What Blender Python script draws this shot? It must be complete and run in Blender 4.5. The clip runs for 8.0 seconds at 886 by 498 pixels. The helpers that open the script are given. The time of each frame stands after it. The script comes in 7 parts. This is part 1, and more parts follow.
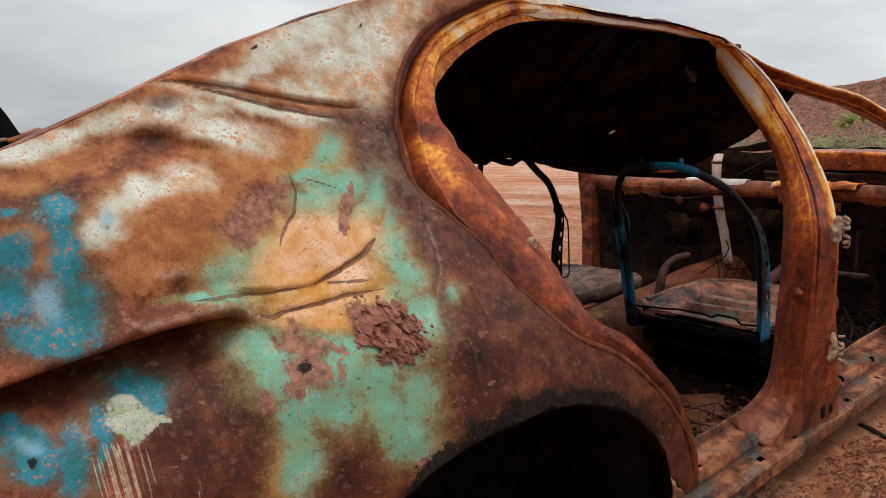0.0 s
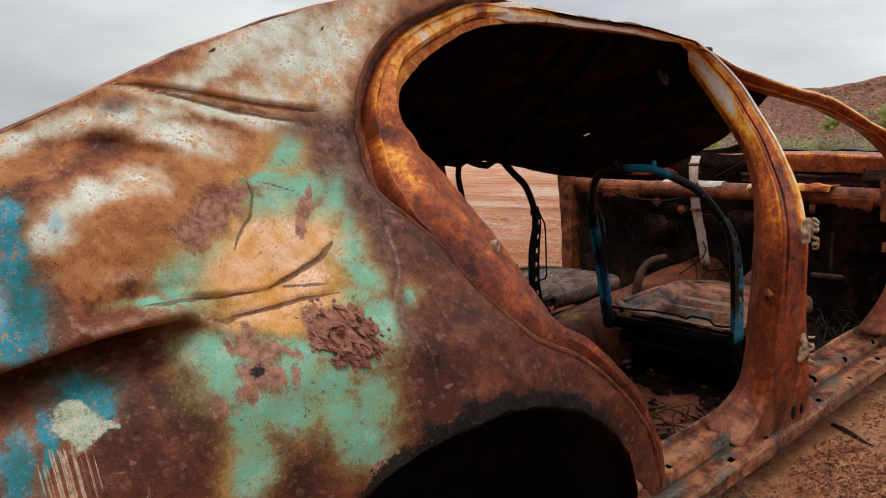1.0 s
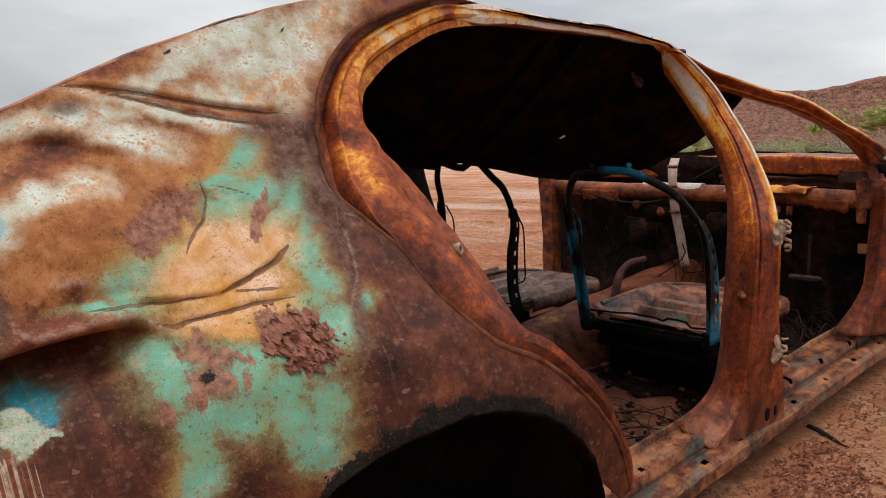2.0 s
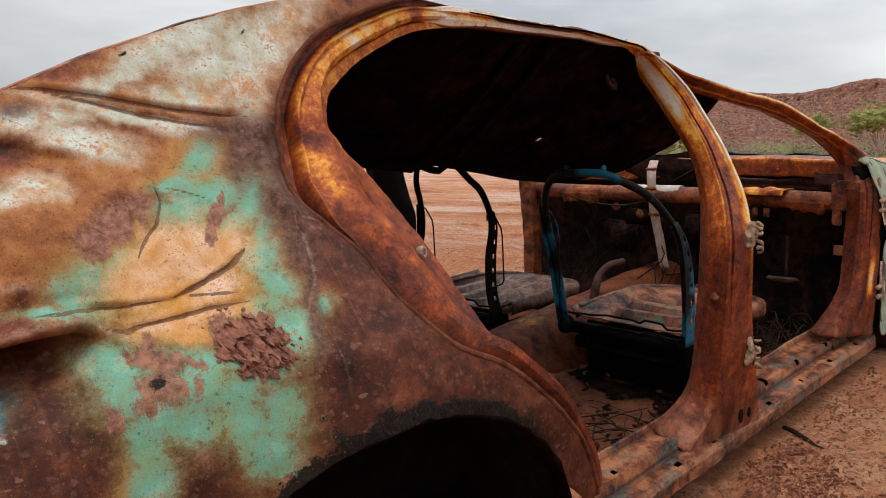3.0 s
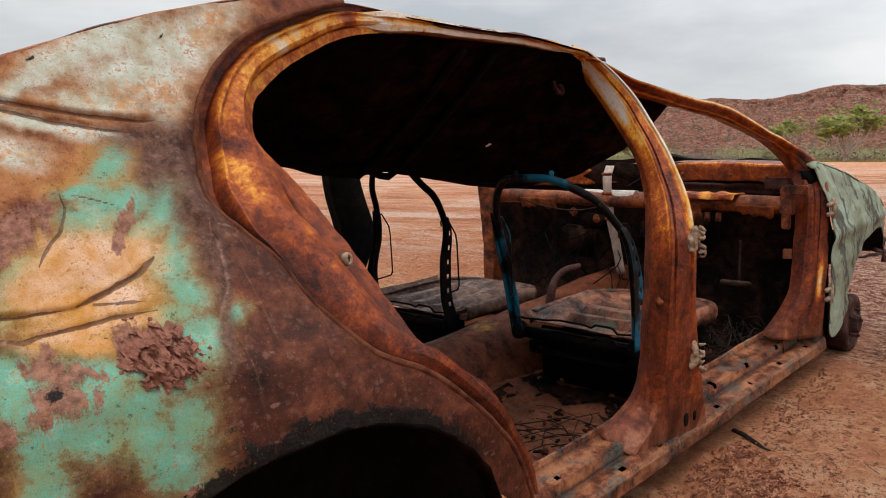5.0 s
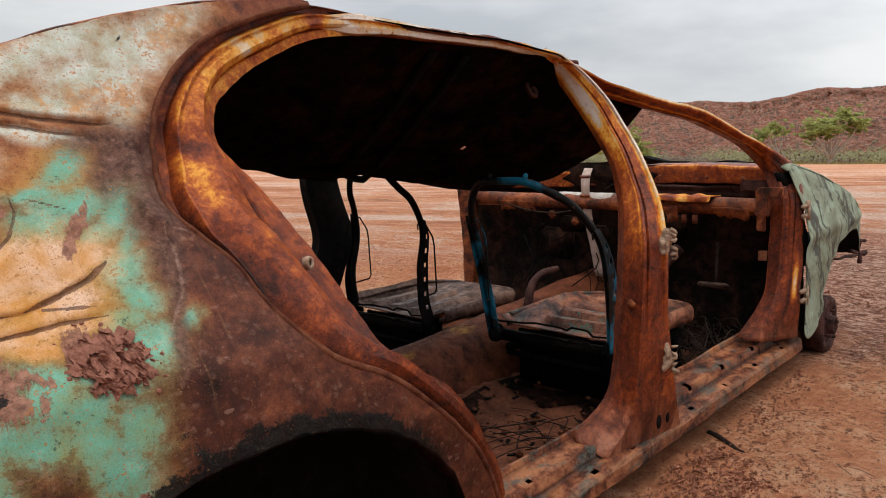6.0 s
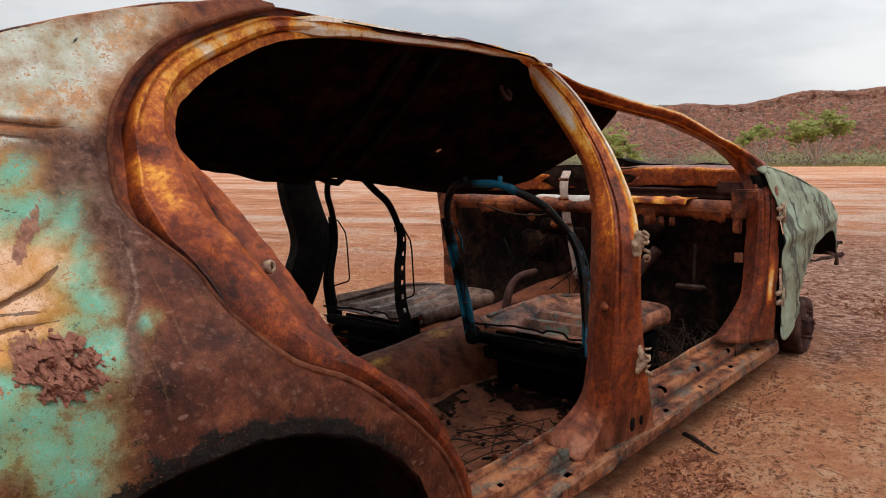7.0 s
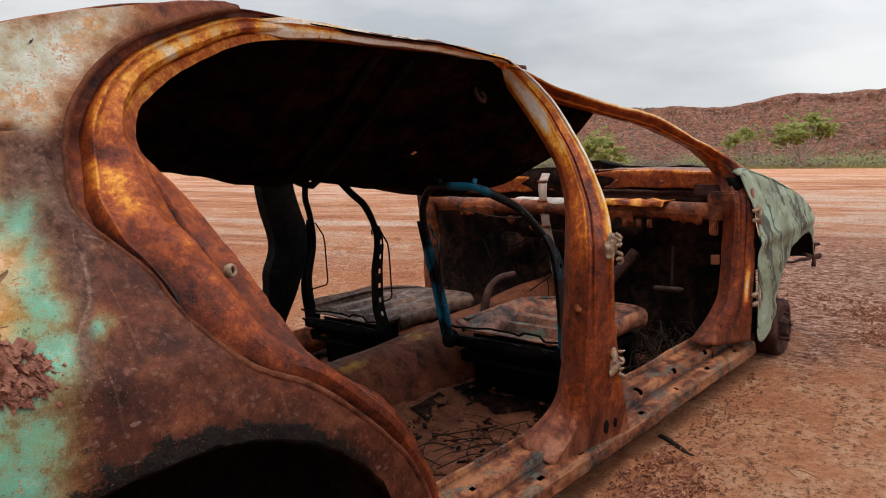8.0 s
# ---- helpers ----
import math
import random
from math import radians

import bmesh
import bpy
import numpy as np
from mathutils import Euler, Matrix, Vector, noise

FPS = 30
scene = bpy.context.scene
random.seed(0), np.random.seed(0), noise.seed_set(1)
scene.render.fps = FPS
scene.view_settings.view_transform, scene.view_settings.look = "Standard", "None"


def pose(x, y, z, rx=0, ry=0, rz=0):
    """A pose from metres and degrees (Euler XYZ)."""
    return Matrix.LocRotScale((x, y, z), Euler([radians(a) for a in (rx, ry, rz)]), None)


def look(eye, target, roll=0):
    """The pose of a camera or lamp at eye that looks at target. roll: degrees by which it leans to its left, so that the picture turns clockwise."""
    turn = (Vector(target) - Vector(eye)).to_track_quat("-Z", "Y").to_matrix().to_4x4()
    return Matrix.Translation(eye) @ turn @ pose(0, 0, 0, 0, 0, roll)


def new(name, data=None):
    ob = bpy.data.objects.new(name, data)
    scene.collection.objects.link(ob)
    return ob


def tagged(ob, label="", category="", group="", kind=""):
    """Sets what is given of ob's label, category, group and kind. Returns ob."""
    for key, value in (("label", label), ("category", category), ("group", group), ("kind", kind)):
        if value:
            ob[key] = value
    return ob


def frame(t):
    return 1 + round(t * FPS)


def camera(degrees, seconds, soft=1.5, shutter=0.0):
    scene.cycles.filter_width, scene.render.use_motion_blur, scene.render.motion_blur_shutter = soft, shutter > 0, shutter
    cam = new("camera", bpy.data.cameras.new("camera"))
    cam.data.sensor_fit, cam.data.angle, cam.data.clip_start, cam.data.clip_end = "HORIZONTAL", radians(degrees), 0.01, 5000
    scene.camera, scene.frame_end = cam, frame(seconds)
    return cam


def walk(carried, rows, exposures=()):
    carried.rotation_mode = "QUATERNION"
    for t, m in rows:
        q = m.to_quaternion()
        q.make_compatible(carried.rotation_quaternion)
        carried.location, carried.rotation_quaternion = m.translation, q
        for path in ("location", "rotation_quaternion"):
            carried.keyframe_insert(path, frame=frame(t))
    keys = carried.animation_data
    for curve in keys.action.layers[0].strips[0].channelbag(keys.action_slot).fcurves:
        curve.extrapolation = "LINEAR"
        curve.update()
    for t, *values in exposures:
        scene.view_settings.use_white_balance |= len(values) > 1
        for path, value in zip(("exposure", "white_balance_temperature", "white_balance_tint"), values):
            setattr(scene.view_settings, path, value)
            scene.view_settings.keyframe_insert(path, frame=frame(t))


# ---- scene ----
# the wreck's own axes: x to its nose, y across to its far side, z up; it sits nose-up on the plain
CAR = pose(0, 0, -0.045, -0.23, -3.91, 0)
cam = camera(60.67, 8.0, 1.0)
# seconds, eye, target and roll in the wreck's axes
PATH = [
    (0.0, (-2.0298, -0.7855, 1.0975), (-0.7380, 0.6989, 0.7400), -2.90),
    (0.5, (-2.0141, -0.7996, 1.0971), (-0.7113, 0.6757, 0.7415), -2.90),
    (1.0, (-1.9971, -0.8144, 1.0967), (-0.6825, 0.6508, 0.7432), -2.92),
    (1.5, (-1.9807, -0.8271, 1.0953), (-0.6546, 0.6285, 0.7452), -2.94),
    (2.0, (-1.9568, -0.8375, 1.0931), (-0.6218, 0.6106, 0.7457), -3.00),
    (3.5, (-1.9048, -0.8767, 1.0891), (-0.5373, 0.5429, 0.7503), -3.06),
    (4.0, (-1.8878, -0.8909, 1.0881), (-0.5086, 0.5180, 0.7520), -3.08),
    (4.5, (-1.8705, -0.9023, 1.0863), (-0.4803, 0.4964, 0.7533), -3.11),
    (6.0, (-1.8183, -0.9417, 1.0820), (-0.3949, 0.4254, 0.7579), -3.19),
    (6.5, (-1.8022, -0.9545, 1.0808), (-0.3684, 0.4022, 0.7590), -3.22),
    (7.0, (-1.7847, -0.9676, 1.0799), (-0.3398, 0.3778, 0.7606), -3.19),
    (7.5, (-1.7680, -0.9792, 1.0781), (-0.3124, 0.3554, 0.7616), -3.24),
    (8.0, (-1.7512, -0.9923, 1.0771), (-0.2846, 0.3307, 0.7629), -3.22),
]
walk(cam, [(t, CAR @ look(eye, aim, roll)) for t, eye, aim, roll in PATH])

# ---------------------------------------------------------------- sky and sun
SUN_UP, SUN_TURN = 77.0, 235.0
world = bpy.data.worlds.new("overcast")
scene.world = world
world.use_nodes = True
wt = world.node_tree
wt.nodes.clear()


def wnode(kind):
    return wt.nodes.new(kind)


w_out, w_bg = wnode("ShaderNodeOutputWorld"), wnode("ShaderNodeBackground")
w_sky = wnode("ShaderNodeTexSky")
w_sky.sky_type, w_sky.sun_disc = "NISHITA", False
w_sky.sun_elevation, w_sky.sun_rotation = radians(SUN_UP), radians(SUN_TURN)
w_gain = wnode("ShaderNodeMix")
w_gain.data_type, w_gain.blend_type = "RGBA", "MULTIPLY"
w_gain.inputs[0].default_value = 1.0
wt.links.new(w_sky.outputs[0], w_gain.inputs[6])
w_gain.inputs[7].default_value = (0.10, 0.10, 0.10, 1)
w_co, w_map = wnode("ShaderNodeTexCoord"), wnode("ShaderNodeMapping")
w_map.inputs["Scale"].default_value = (1.0, 1.0, 3.2)
wt.links.new(w_co.outputs["Generated"], w_map.inputs["Vector"])
w_noise = wnode("ShaderNodeTexNoise")
w_noise.inputs["Scale"].default_value, w_noise.inputs["Detail"].default_value = 1.9, 7.0
w_noise.inputs["Roughness"].default_value = 0.52
wt.links.new(w_map.outputs[0], w_noise.inputs["Vector"])
w_ramp = wnode("ShaderNodeValToRGB")
w_ramp.color_ramp.elements[0].position, w_ramp.color_ramp.elements[1].position = 0.36, 0.66
w_ramp.color_ramp.elements[0].color = (0.56, 0.59, 0.63, 1)
w_ramp.color_ramp.elements[1].color = (1.02, 1.03, 1.03, 1)
wt.links.new(w_noise.outputs[0], w_ramp.inputs[0])
w_mix = wnode("ShaderNodeMix")
w_mix.data_type = "RGBA"
w_mix.inputs[0].default_value = 0.93
wt.links.new(w_gain.outputs[2], w_mix.inputs[6])
wt.links.new(w_ramp.outputs[0], w_mix.inputs[7])
# an overcast sky grows brighter towards the zenith
w_sep, w_rise = wnode("ShaderNodeSeparateXYZ"), wnode("ShaderNodeMapRange")
wt.links.new(w_co.outputs["Generated"], w_sep.inputs[0])
wt.links.new(w_sep.outputs[2], w_rise.inputs[0])
w_rise.inputs[1].default_value, w_rise.inputs[2].default_value = 0.12, 1.0
w_rise.inputs[3].default_value, w_rise.inputs[4].default_value = 0.93, 2.9
wt.links.new(w_mix.outputs[2], w_bg.inputs[0])
# the cloud cover is thinner, and so lighter, ahead of the wreck's nose than behind its tail
w_thin, w_both = wnode("ShaderNodeMapRange"), wnode("ShaderNodeMath")
wt.links.new(w_sep.outputs[0], w_thin.inputs[0])
w_thin.inputs[1].default_value, w_thin.inputs[2].default_value = -0.5, 1.0
w_thin.inputs[3].default_value, w_thin.inputs[4].default_value = 0.73, 1.17
w_both.operation = "MULTIPLY"
wt.links.new(w_rise.outputs[0], w_both.inputs[0])
wt.links.new(w_thin.outputs[0], w_both.inputs[1])
wt.links.new(w_both.outputs[0], w_bg.inputs[1])
wt.links.new(w_bg.outputs[0], w_out.inputs[0])

sun = new("sun", bpy.data.lights.new("sun", "SUN"))
sun.data.energy, sun.data.angle, sun.data.color = 1.4, radians(18), (1.0, 0.93, 0.82)
sun_way = Vector((math.sin(radians(SUN_TURN)) * math.cos(radians(SUN_UP)), math.cos(radians(SUN_TURN)) * math.cos(radians(SUN_UP)), math.sin(radians(SUN_UP))))
sun.matrix_world = look(sun_way * 50, (0, 0, 0))
scene.view_settings.exposure = -0.24


# ---------------------------------------------------------------- node helpers
class Paint:
    """A principled material and short ways to add nodes to it."""

    def __init__(self, name):
        self.mat = bpy.data.materials.new(name)
        self.mat.use_nodes = True
        self.tree = self.mat.node_tree
        self.bsdf = self.tree.nodes["Principled BSDF"]
        self.co = self.tree.nodes.new("ShaderNodeTexCoord").outputs["Object"]

    def set(self, socket, value):
        if isinstance(value, bpy.types.NodeSocket):
            self.tree.links.new(value, socket)
        elif isinstance(value, (tuple, list)) and len(value) == 3 and socket.type == "RGBA":
            socket.default_value = (*value, 1)
        else:
            socket.default_value = value

    def noise(self, scale, detail=5.0, rough=0.6, vec=None, bend=0.0, stretch=None):
        n = self.tree.nodes.new("ShaderNodeTexNoise")
        v = vec or self.co
        if stretch:
            m = self.tree.nodes.new("ShaderNodeMapping")
            m.inputs["Scale"].default_value = stretch
            self.set(m.inputs["Vector"], v)
            v = m.outputs[0]
        self.set(n.inputs["Vector"], v)
        n.inputs["Scale"].default_value, n.inputs["Detail"].default_value = scale, detail
        n.inputs["Roughness"].default_value, n.inputs["Distortion"].default_value = rough, bend
        return n.outputs[0]

    def noise_colour(self, scale, detail=3.0):
        n = self.tree.nodes.new("ShaderNodeTexNoise")
        self.set(n.inputs["Vector"], self.co)
        n.inputs["Scale"].default_value, n.inputs["Detail"].default_value = scale, detail
        return n.outputs[1]

    def cells(self, scale, vec=None, feature="F1"):
        n = self.tree.nodes.new("ShaderNodeTexVoronoi")
        n.feature = feature
        self.set(n.inputs["Vector"], vec or self.co)
        n.inputs["Scale"].default_value = scale
        return n.outputs[0]

    def math(self, op, a, b=0.0, c=0.0, clamp=False):
        n = self.tree.nodes.new("ShaderNodeMath")
        n.operation, n.use_clamp = op, clamp
        self.set(n.inputs[0], a), self.set(n.inputs[1], b), self.set(n.inputs[2], c)
        return n.outputs[0]

    def vmath(self, op, a, b=(0, 0, 0)):
        n = self.tree.nodes.new("ShaderNodeVectorMath")
        n.operation = op
        self.set(n.inputs[0], a), self.set(n.inputs[1], b)
        return n.outputs[1] if op in ("LENGTH", "DISTANCE", "DOT_PRODUCT") else n.outputs[0]

    def step(self, value, low, high):
        """0 below low, 1 above high, smooth between."""
        n = self.tree.nodes.new("ShaderNodeMapRange")
        n.interpolation_type = "SMOOTHSTEP"
        self.set(n.inputs[0], value)
        n.inputs[1].default_value, n.inputs[2].default_value = low, high
        return n.outputs[0]

    def mix(self, fac, a, b, blend="MIX"):
        n = self.tree.nodes.new("ShaderNodeMix")
        n.data_type, n.blend_type = "RGBA", blend
        self.set(n.inputs[0], fac), self.set(n.inputs[6], a), self.set(n.inputs[7], b)
        return n.outputs[2]

    def ramp(self, fac, *stops):
        n = self.tree.nodes.new("ShaderNodeValToRGB")
        self.set(n.inputs[0], fac)
        e = n.color_ramp.elements
        while len(e) < len(stops):
            e.new(0.5)
        for k, (at, colour) in zip(e, stops):
            k.position, k.color = at, (*colour, 1)
        return n.outputs[0]

    def bump(self, height, strength=0.5, distance=0.01, under=None):
        n = self.tree.nodes.new("ShaderNodeBump")
        n.inputs["Strength"].default_value, n.inputs["Distance"].default_value = strength, distance
        self.set(n.inputs["Height"], height)
        if under:
            self.set(n.inputs["Normal"], under)
        return n.outputs[0]

    def split(self, vec):
        n = self.tree.nodes.new("ShaderNodeSeparateXYZ")
        self.set(n.inputs[0], vec)
        return n.outputs

    def join(self, x=0.0, y=0.0, z=0.0):
        n = self.tree.nodes.new("ShaderNodeCombineXYZ")
        self.set(n.inputs[0], x), self.set(n.inputs[1], y), self.set(n.inputs[2], z)
        return n.outputs[0]

    def spread(self, value, by):
        """More contrast about the middle of a noise."""
        return self.math("MULTIPLY_ADD", value, by, 0.5 - 0.5 * by, clamp=True)

    def random(self):
        return self.tree.nodes.new("ShaderNodeObjectInfo").outputs["Random"]

    def layer_value(self, name):
        """A smooth value stored with the mesh's corners: where a coat of paint or a stain is left."""
        n = self.tree.nodes.new("ShaderNodeAttribute")
        n.attribute_name = name
        return n.outputs["Fac"]

    def done(self, colour, rough=0.7, metal=0.0, normal=None, spec=0.5):
        self.set(self.bsdf.inputs["Base Color"], colour)
        self.set(self.bsdf.inputs["Roughness"], rough)
        self.set(self.bsdf.inputs["Metallic"], metal)
        self.set(self.bsdf.inputs["Specular IOR Level"], spec)
        if normal:
            self.set(self.bsdf.inputs["Normal"], normal)
        return self.mat


def rusty(name, dark, mid, bright, bright_at=0.62, rough=0.75, streak=(1, 1, 1), pale=None, pale_at=0.66, soot=0.0, gloss=0.14, rim=None, tones=1.0):
    """Rusted sheet steel: tone patches, blooms, grain, pits, remains of pale paint, and rims worn bright."""
    p = Paint(name)
    big = p.spread(p.noise(7.0, 5, 0.62, bend=0.6, stretch=streak), 3.4)
    bloom = p.spread(p.noise(26.0, 6, 0.7, bend=0.3), 2.8)
    fine = p.spread(p.noise(110.0, 6, 0.75), 2.4)
    grain = p.spread(p.noise(380.0, 3, 0.75), 2.0)
    tone = p.math("ADD", p.math("MULTIPLY", big, 0.42), p.math("ADD", p.math("MULTIPLY", bloom, 0.40), p.math("MULTIPLY", fine, 0.18)))
    tone = p.spread(tone, tones)
    c = p.ramp(tone, (0.16, dark), (0.44, mid), (bright_at + 0.06, bright))
    if pale:
        where = p.step(p.math("ADD", p.noise(12.0, 6, 0.68, stretch=streak), p.math("MULTIPLY", p.math("SUBTRACT", fine, 0.5), 0.22)), pale_at, pale_at + 0.10)
        c = p.mix(p.math("MULTIPLY", where, 0.8), c, pale)
    if rim:
        edge = p.layer_value("rim")
        worn = p.math("ADD", edge, p.math("MULTIPLY", p.math("SUBTRACT", p.math("ADD", p.math("MULTIPLY", bloom, 0.6), p.math("MULTIPLY", fine, 0.4)), 0.5), 0.75))
        c = p.mix(p.math("MULTIPLY", p.step(worn, 0.36, 1.25), 0.85), c, rim)
        c = p.mix(p.math("MULTIPLY", p.step(worn, 1.55, 2.1), 0.85), c, (0.84, 0.44, 0.055))
        # below zero the rim value darkens the steel
        c = p.mix(p.math("MULTIPLY", p.step(edge, -0.05, -0.60), 0.88), c, (0.026, 0.008, 0.005))
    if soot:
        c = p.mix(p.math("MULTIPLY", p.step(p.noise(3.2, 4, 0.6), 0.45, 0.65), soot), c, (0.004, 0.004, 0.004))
    c = p.mix(p.math("MULTIPLY", p.step(p.cells(140.0), 0.26, 0.05), 0.35), c, dark)
    c = p.mix(0.3, c, p.ramp(grain, (0.25, (0.24, 0.18, 0.15)), (0.6, (1.0, 0.95, 0.9)), (0.8, (1.0, 1.0, 1.0))), "MULTIPLY")
    n = p.bump(p.math("ADD", fine, p.math("MULTIPLY", grain, 0.4)), 0.5, 0.0035, p.bump(bloom, 0.35, 0.010))
    return p.done(c, p.math("MULTIPLY_ADD", bloom, -0.3, rough + 0.15), 0.0, n, gloss)


def heated(name, streak=(1, 1, 1)):
    """Steel coloured by the fire: soot, red-brown scale, orange, golden and chalky cream, by how hot it grew; the dark
    end also paints shade into gaps and grooves.
    """
    p = Paint(name)
    big = p.spread(p.noise(9.0, 5, 0.62, bend=0.6, stretch=streak), 2.8)
    bloom = p.spread(p.noise(34.0, 7, 0.74, bend=0.5), 2.8)
    fine = p.spread(p.noise(120.0, 6, 0.75), 2.4)
    grain = p.spread(p.noise(380.0, 3, 0.75), 2.0)
    sway = p.math("ADD", p.math("MULTIPLY", big, 0.24), p.math("ADD", p.math("MULTIPLY", bloom, 0.26), p.math("MULTIPLY", fine, 0.20)))
    heat_tone = p.math("ADD", p.layer_value("fire_and_shade"), p.math("SUBTRACT", sway, 0.36))
    c = p.ramp(heat_tone, (0.0, (0.010, 0.004, 0.003)), (0.16, (0.052, 0.012, 0.007)), (0.34, (0.180, 0.034, 0.011)), (0.47, (0.35, 0.072, 0.014)), (0.58, (0.58, 0.170, 0.022)), (0.70, (0.84, 0.40, 0.050)), (0.80, (0.72, 0.47, 0.24)), (0.92, (0.76, 0.64, 0.50)), (1.0, (0.82, 0.75, 0.68)))
    # dark specks eat into the golden scale, and dust lies at the foot
    pits = p.math("MULTIPLY", p.step(p.math("ADD", p.math("MULTIPLY", fine, 0.65), p.math("MULTIPLY", bloom, 0.35)), 0.30, 0.20), p.step(heat_tone, 0.40, 0.55))
    c = p.mix(p.math("MULTIPLY", pits, 0.75), c, (0.085, 0.024, 0.010))
    c = p.mix(p.math("MULTIPLY", p.step(p.math("MULTIPLY_ADD", bloom, 0.5, p.layer_value("dust")), 0.30, 1.4), 0.6), c, p.ramp(big, (0.25, (0.10, 0.035, 0.020)), (0.6, (0.27, 0.105, 0.060)), (0.8, (0.42, 0.21, 0.14))))
    c = p.mix(0.22, c, p.ramp(grain, (0.25, (0.24, 0.18, 0.15)), (0.6, (1.0, 0.95, 0.9)), (0.8, (1.0, 1.0, 1.0))), "MULTIPLY")
    n = p.bump(p.math("ADD", fine, p.math("MULTIPLY", grain, 0.3)), 0.30, 0.003, p.bump(bloom, 0.30, 0.008))
    return p.done(c, p.math("MULTIPLY_ADD", bloom, -0.22, 0.48), 0.0, n, 0.20)


HEATED = heated("fire_coloured_steel")
HEATED_POST = heated("streaked_fire_coloured_steel", (2.0, 2.0, 0.45))
HEATED_RAIL = heated("fire_coloured_rail", (0.5, 2.0, 2.0))
RUST_BROWN = rusty("brown_rust", (0.024, 0.007, 0.004), (0.165, 0.040, 0.014), (0.44, 0.122, 0.033), 0.76, 0.42, gloss=0.28, tones=1.2)
RUST_SILL = rusty("dusty_sill", (0.018, 0.007, 0.005), (0.165, 0.044, 0.018), (0.44, 0.175, 0.078), 0.74, 0.38, (0.7, 1.7, 1.7), (0.095, 0.115, 0.100), 0.53, gloss=0.25, tones=1.45, rim=(0.37, 0.185, 0.098))
RUST_DUST = rusty("dusty_rust", (0.030, 0.009, 0.006), (0.12, 0.036, 0.018), (0.23, 0.085, 0.042), 0.78, 0.85)
TUNNEL = rusty("scorched_tunnel", (0.034, 0.009, 0.005), (0.115, 0.031, 0.013), (0.20, 0.060, 0.024), 0.78, 0.6, rim=(0.50, 0.27, 0.035))
DRUM_RUST = rusty("purple_brown_casting", (0.012, 0.006, 0.005), (0.055, 0.023, 0.019), (0.13, 0.058, 0.046), 0.78, 0.6, gloss=0.12)
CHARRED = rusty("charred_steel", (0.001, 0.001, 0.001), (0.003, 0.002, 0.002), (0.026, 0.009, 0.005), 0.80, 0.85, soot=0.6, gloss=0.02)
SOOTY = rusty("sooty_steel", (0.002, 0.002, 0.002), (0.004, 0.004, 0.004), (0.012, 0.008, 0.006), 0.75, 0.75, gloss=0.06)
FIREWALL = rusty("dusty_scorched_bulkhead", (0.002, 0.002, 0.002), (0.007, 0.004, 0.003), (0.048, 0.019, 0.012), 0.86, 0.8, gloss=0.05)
GREY_RUST = rusty("grey_seat_pan", (0.012, 0.006, 0.004), (0.066, 0.031, 0.022), (0.21, 0.118, 0.084), 0.74, 0.5, (0.6, 3, 1), gloss=0.3)
PAN_RUST = rusty("painted_seat_pan", (0.016, 0.006, 0.004), (0.125, 0.036, 0.017), (0.38, 0.14, 0.070), 0.74, 0.45, pale=(0.05, 0.21, 0.17), pale_at=0.575, gloss=0.4, tones=1.4)

# ---------------------------------------------------------------- where the panel's paint and folds lie: (x, z, half width, half height, degrees)
PALE = [(-1.807, 1.075, 0.055, 0.01, 9), (-1.746, 1.094, 0.055, 0.009, 19), (-1.694, 1.105, 0.046, 0.009, 16), (-1.625, 1.111, 0.039, 0.012, 5), (-1.583, 1.115, 0.034, 0.014, 12), (-1.554, 1.083, 0.051, 0.019, 164), (-1.51, 1.121, 0.085, 0.008, 166), (-1.416, 1.092, 0.039, 0.011, 168), (-1.503, 1.164, 0.05, 0.012, 18), (-1.428, 1.199, 0.061, 0.02, 21), (-1.351, 1.234, 0.086, 0.021, 22), (-1.27, 1.227, 0.087, 0.039, 9), (-1.34, 1.18, 0.063, 0.031, 9), (-1.395, 1.143, 0.066, 0.016, 176), (-1.298, 1.134, 0.03, 0.019, 26), (-1.18, 1.269, 0.07, 0.025, 19), (-1.3, 1.165, 0.045, 0.026, 14), (-1.674, 1.029, 0.034, 0.011, 5), (-1.707, 1.016, 0.03, 0.012, 33), (-1.741, 0.993, 0.031, 0.015, 47), (-1.763, 0.974, 0.017, 0.014, 54), (-1.634, 1.032, 0.027, 0.012, 1), (-1.557, 1.07, 0.046, 0.006, 172)]
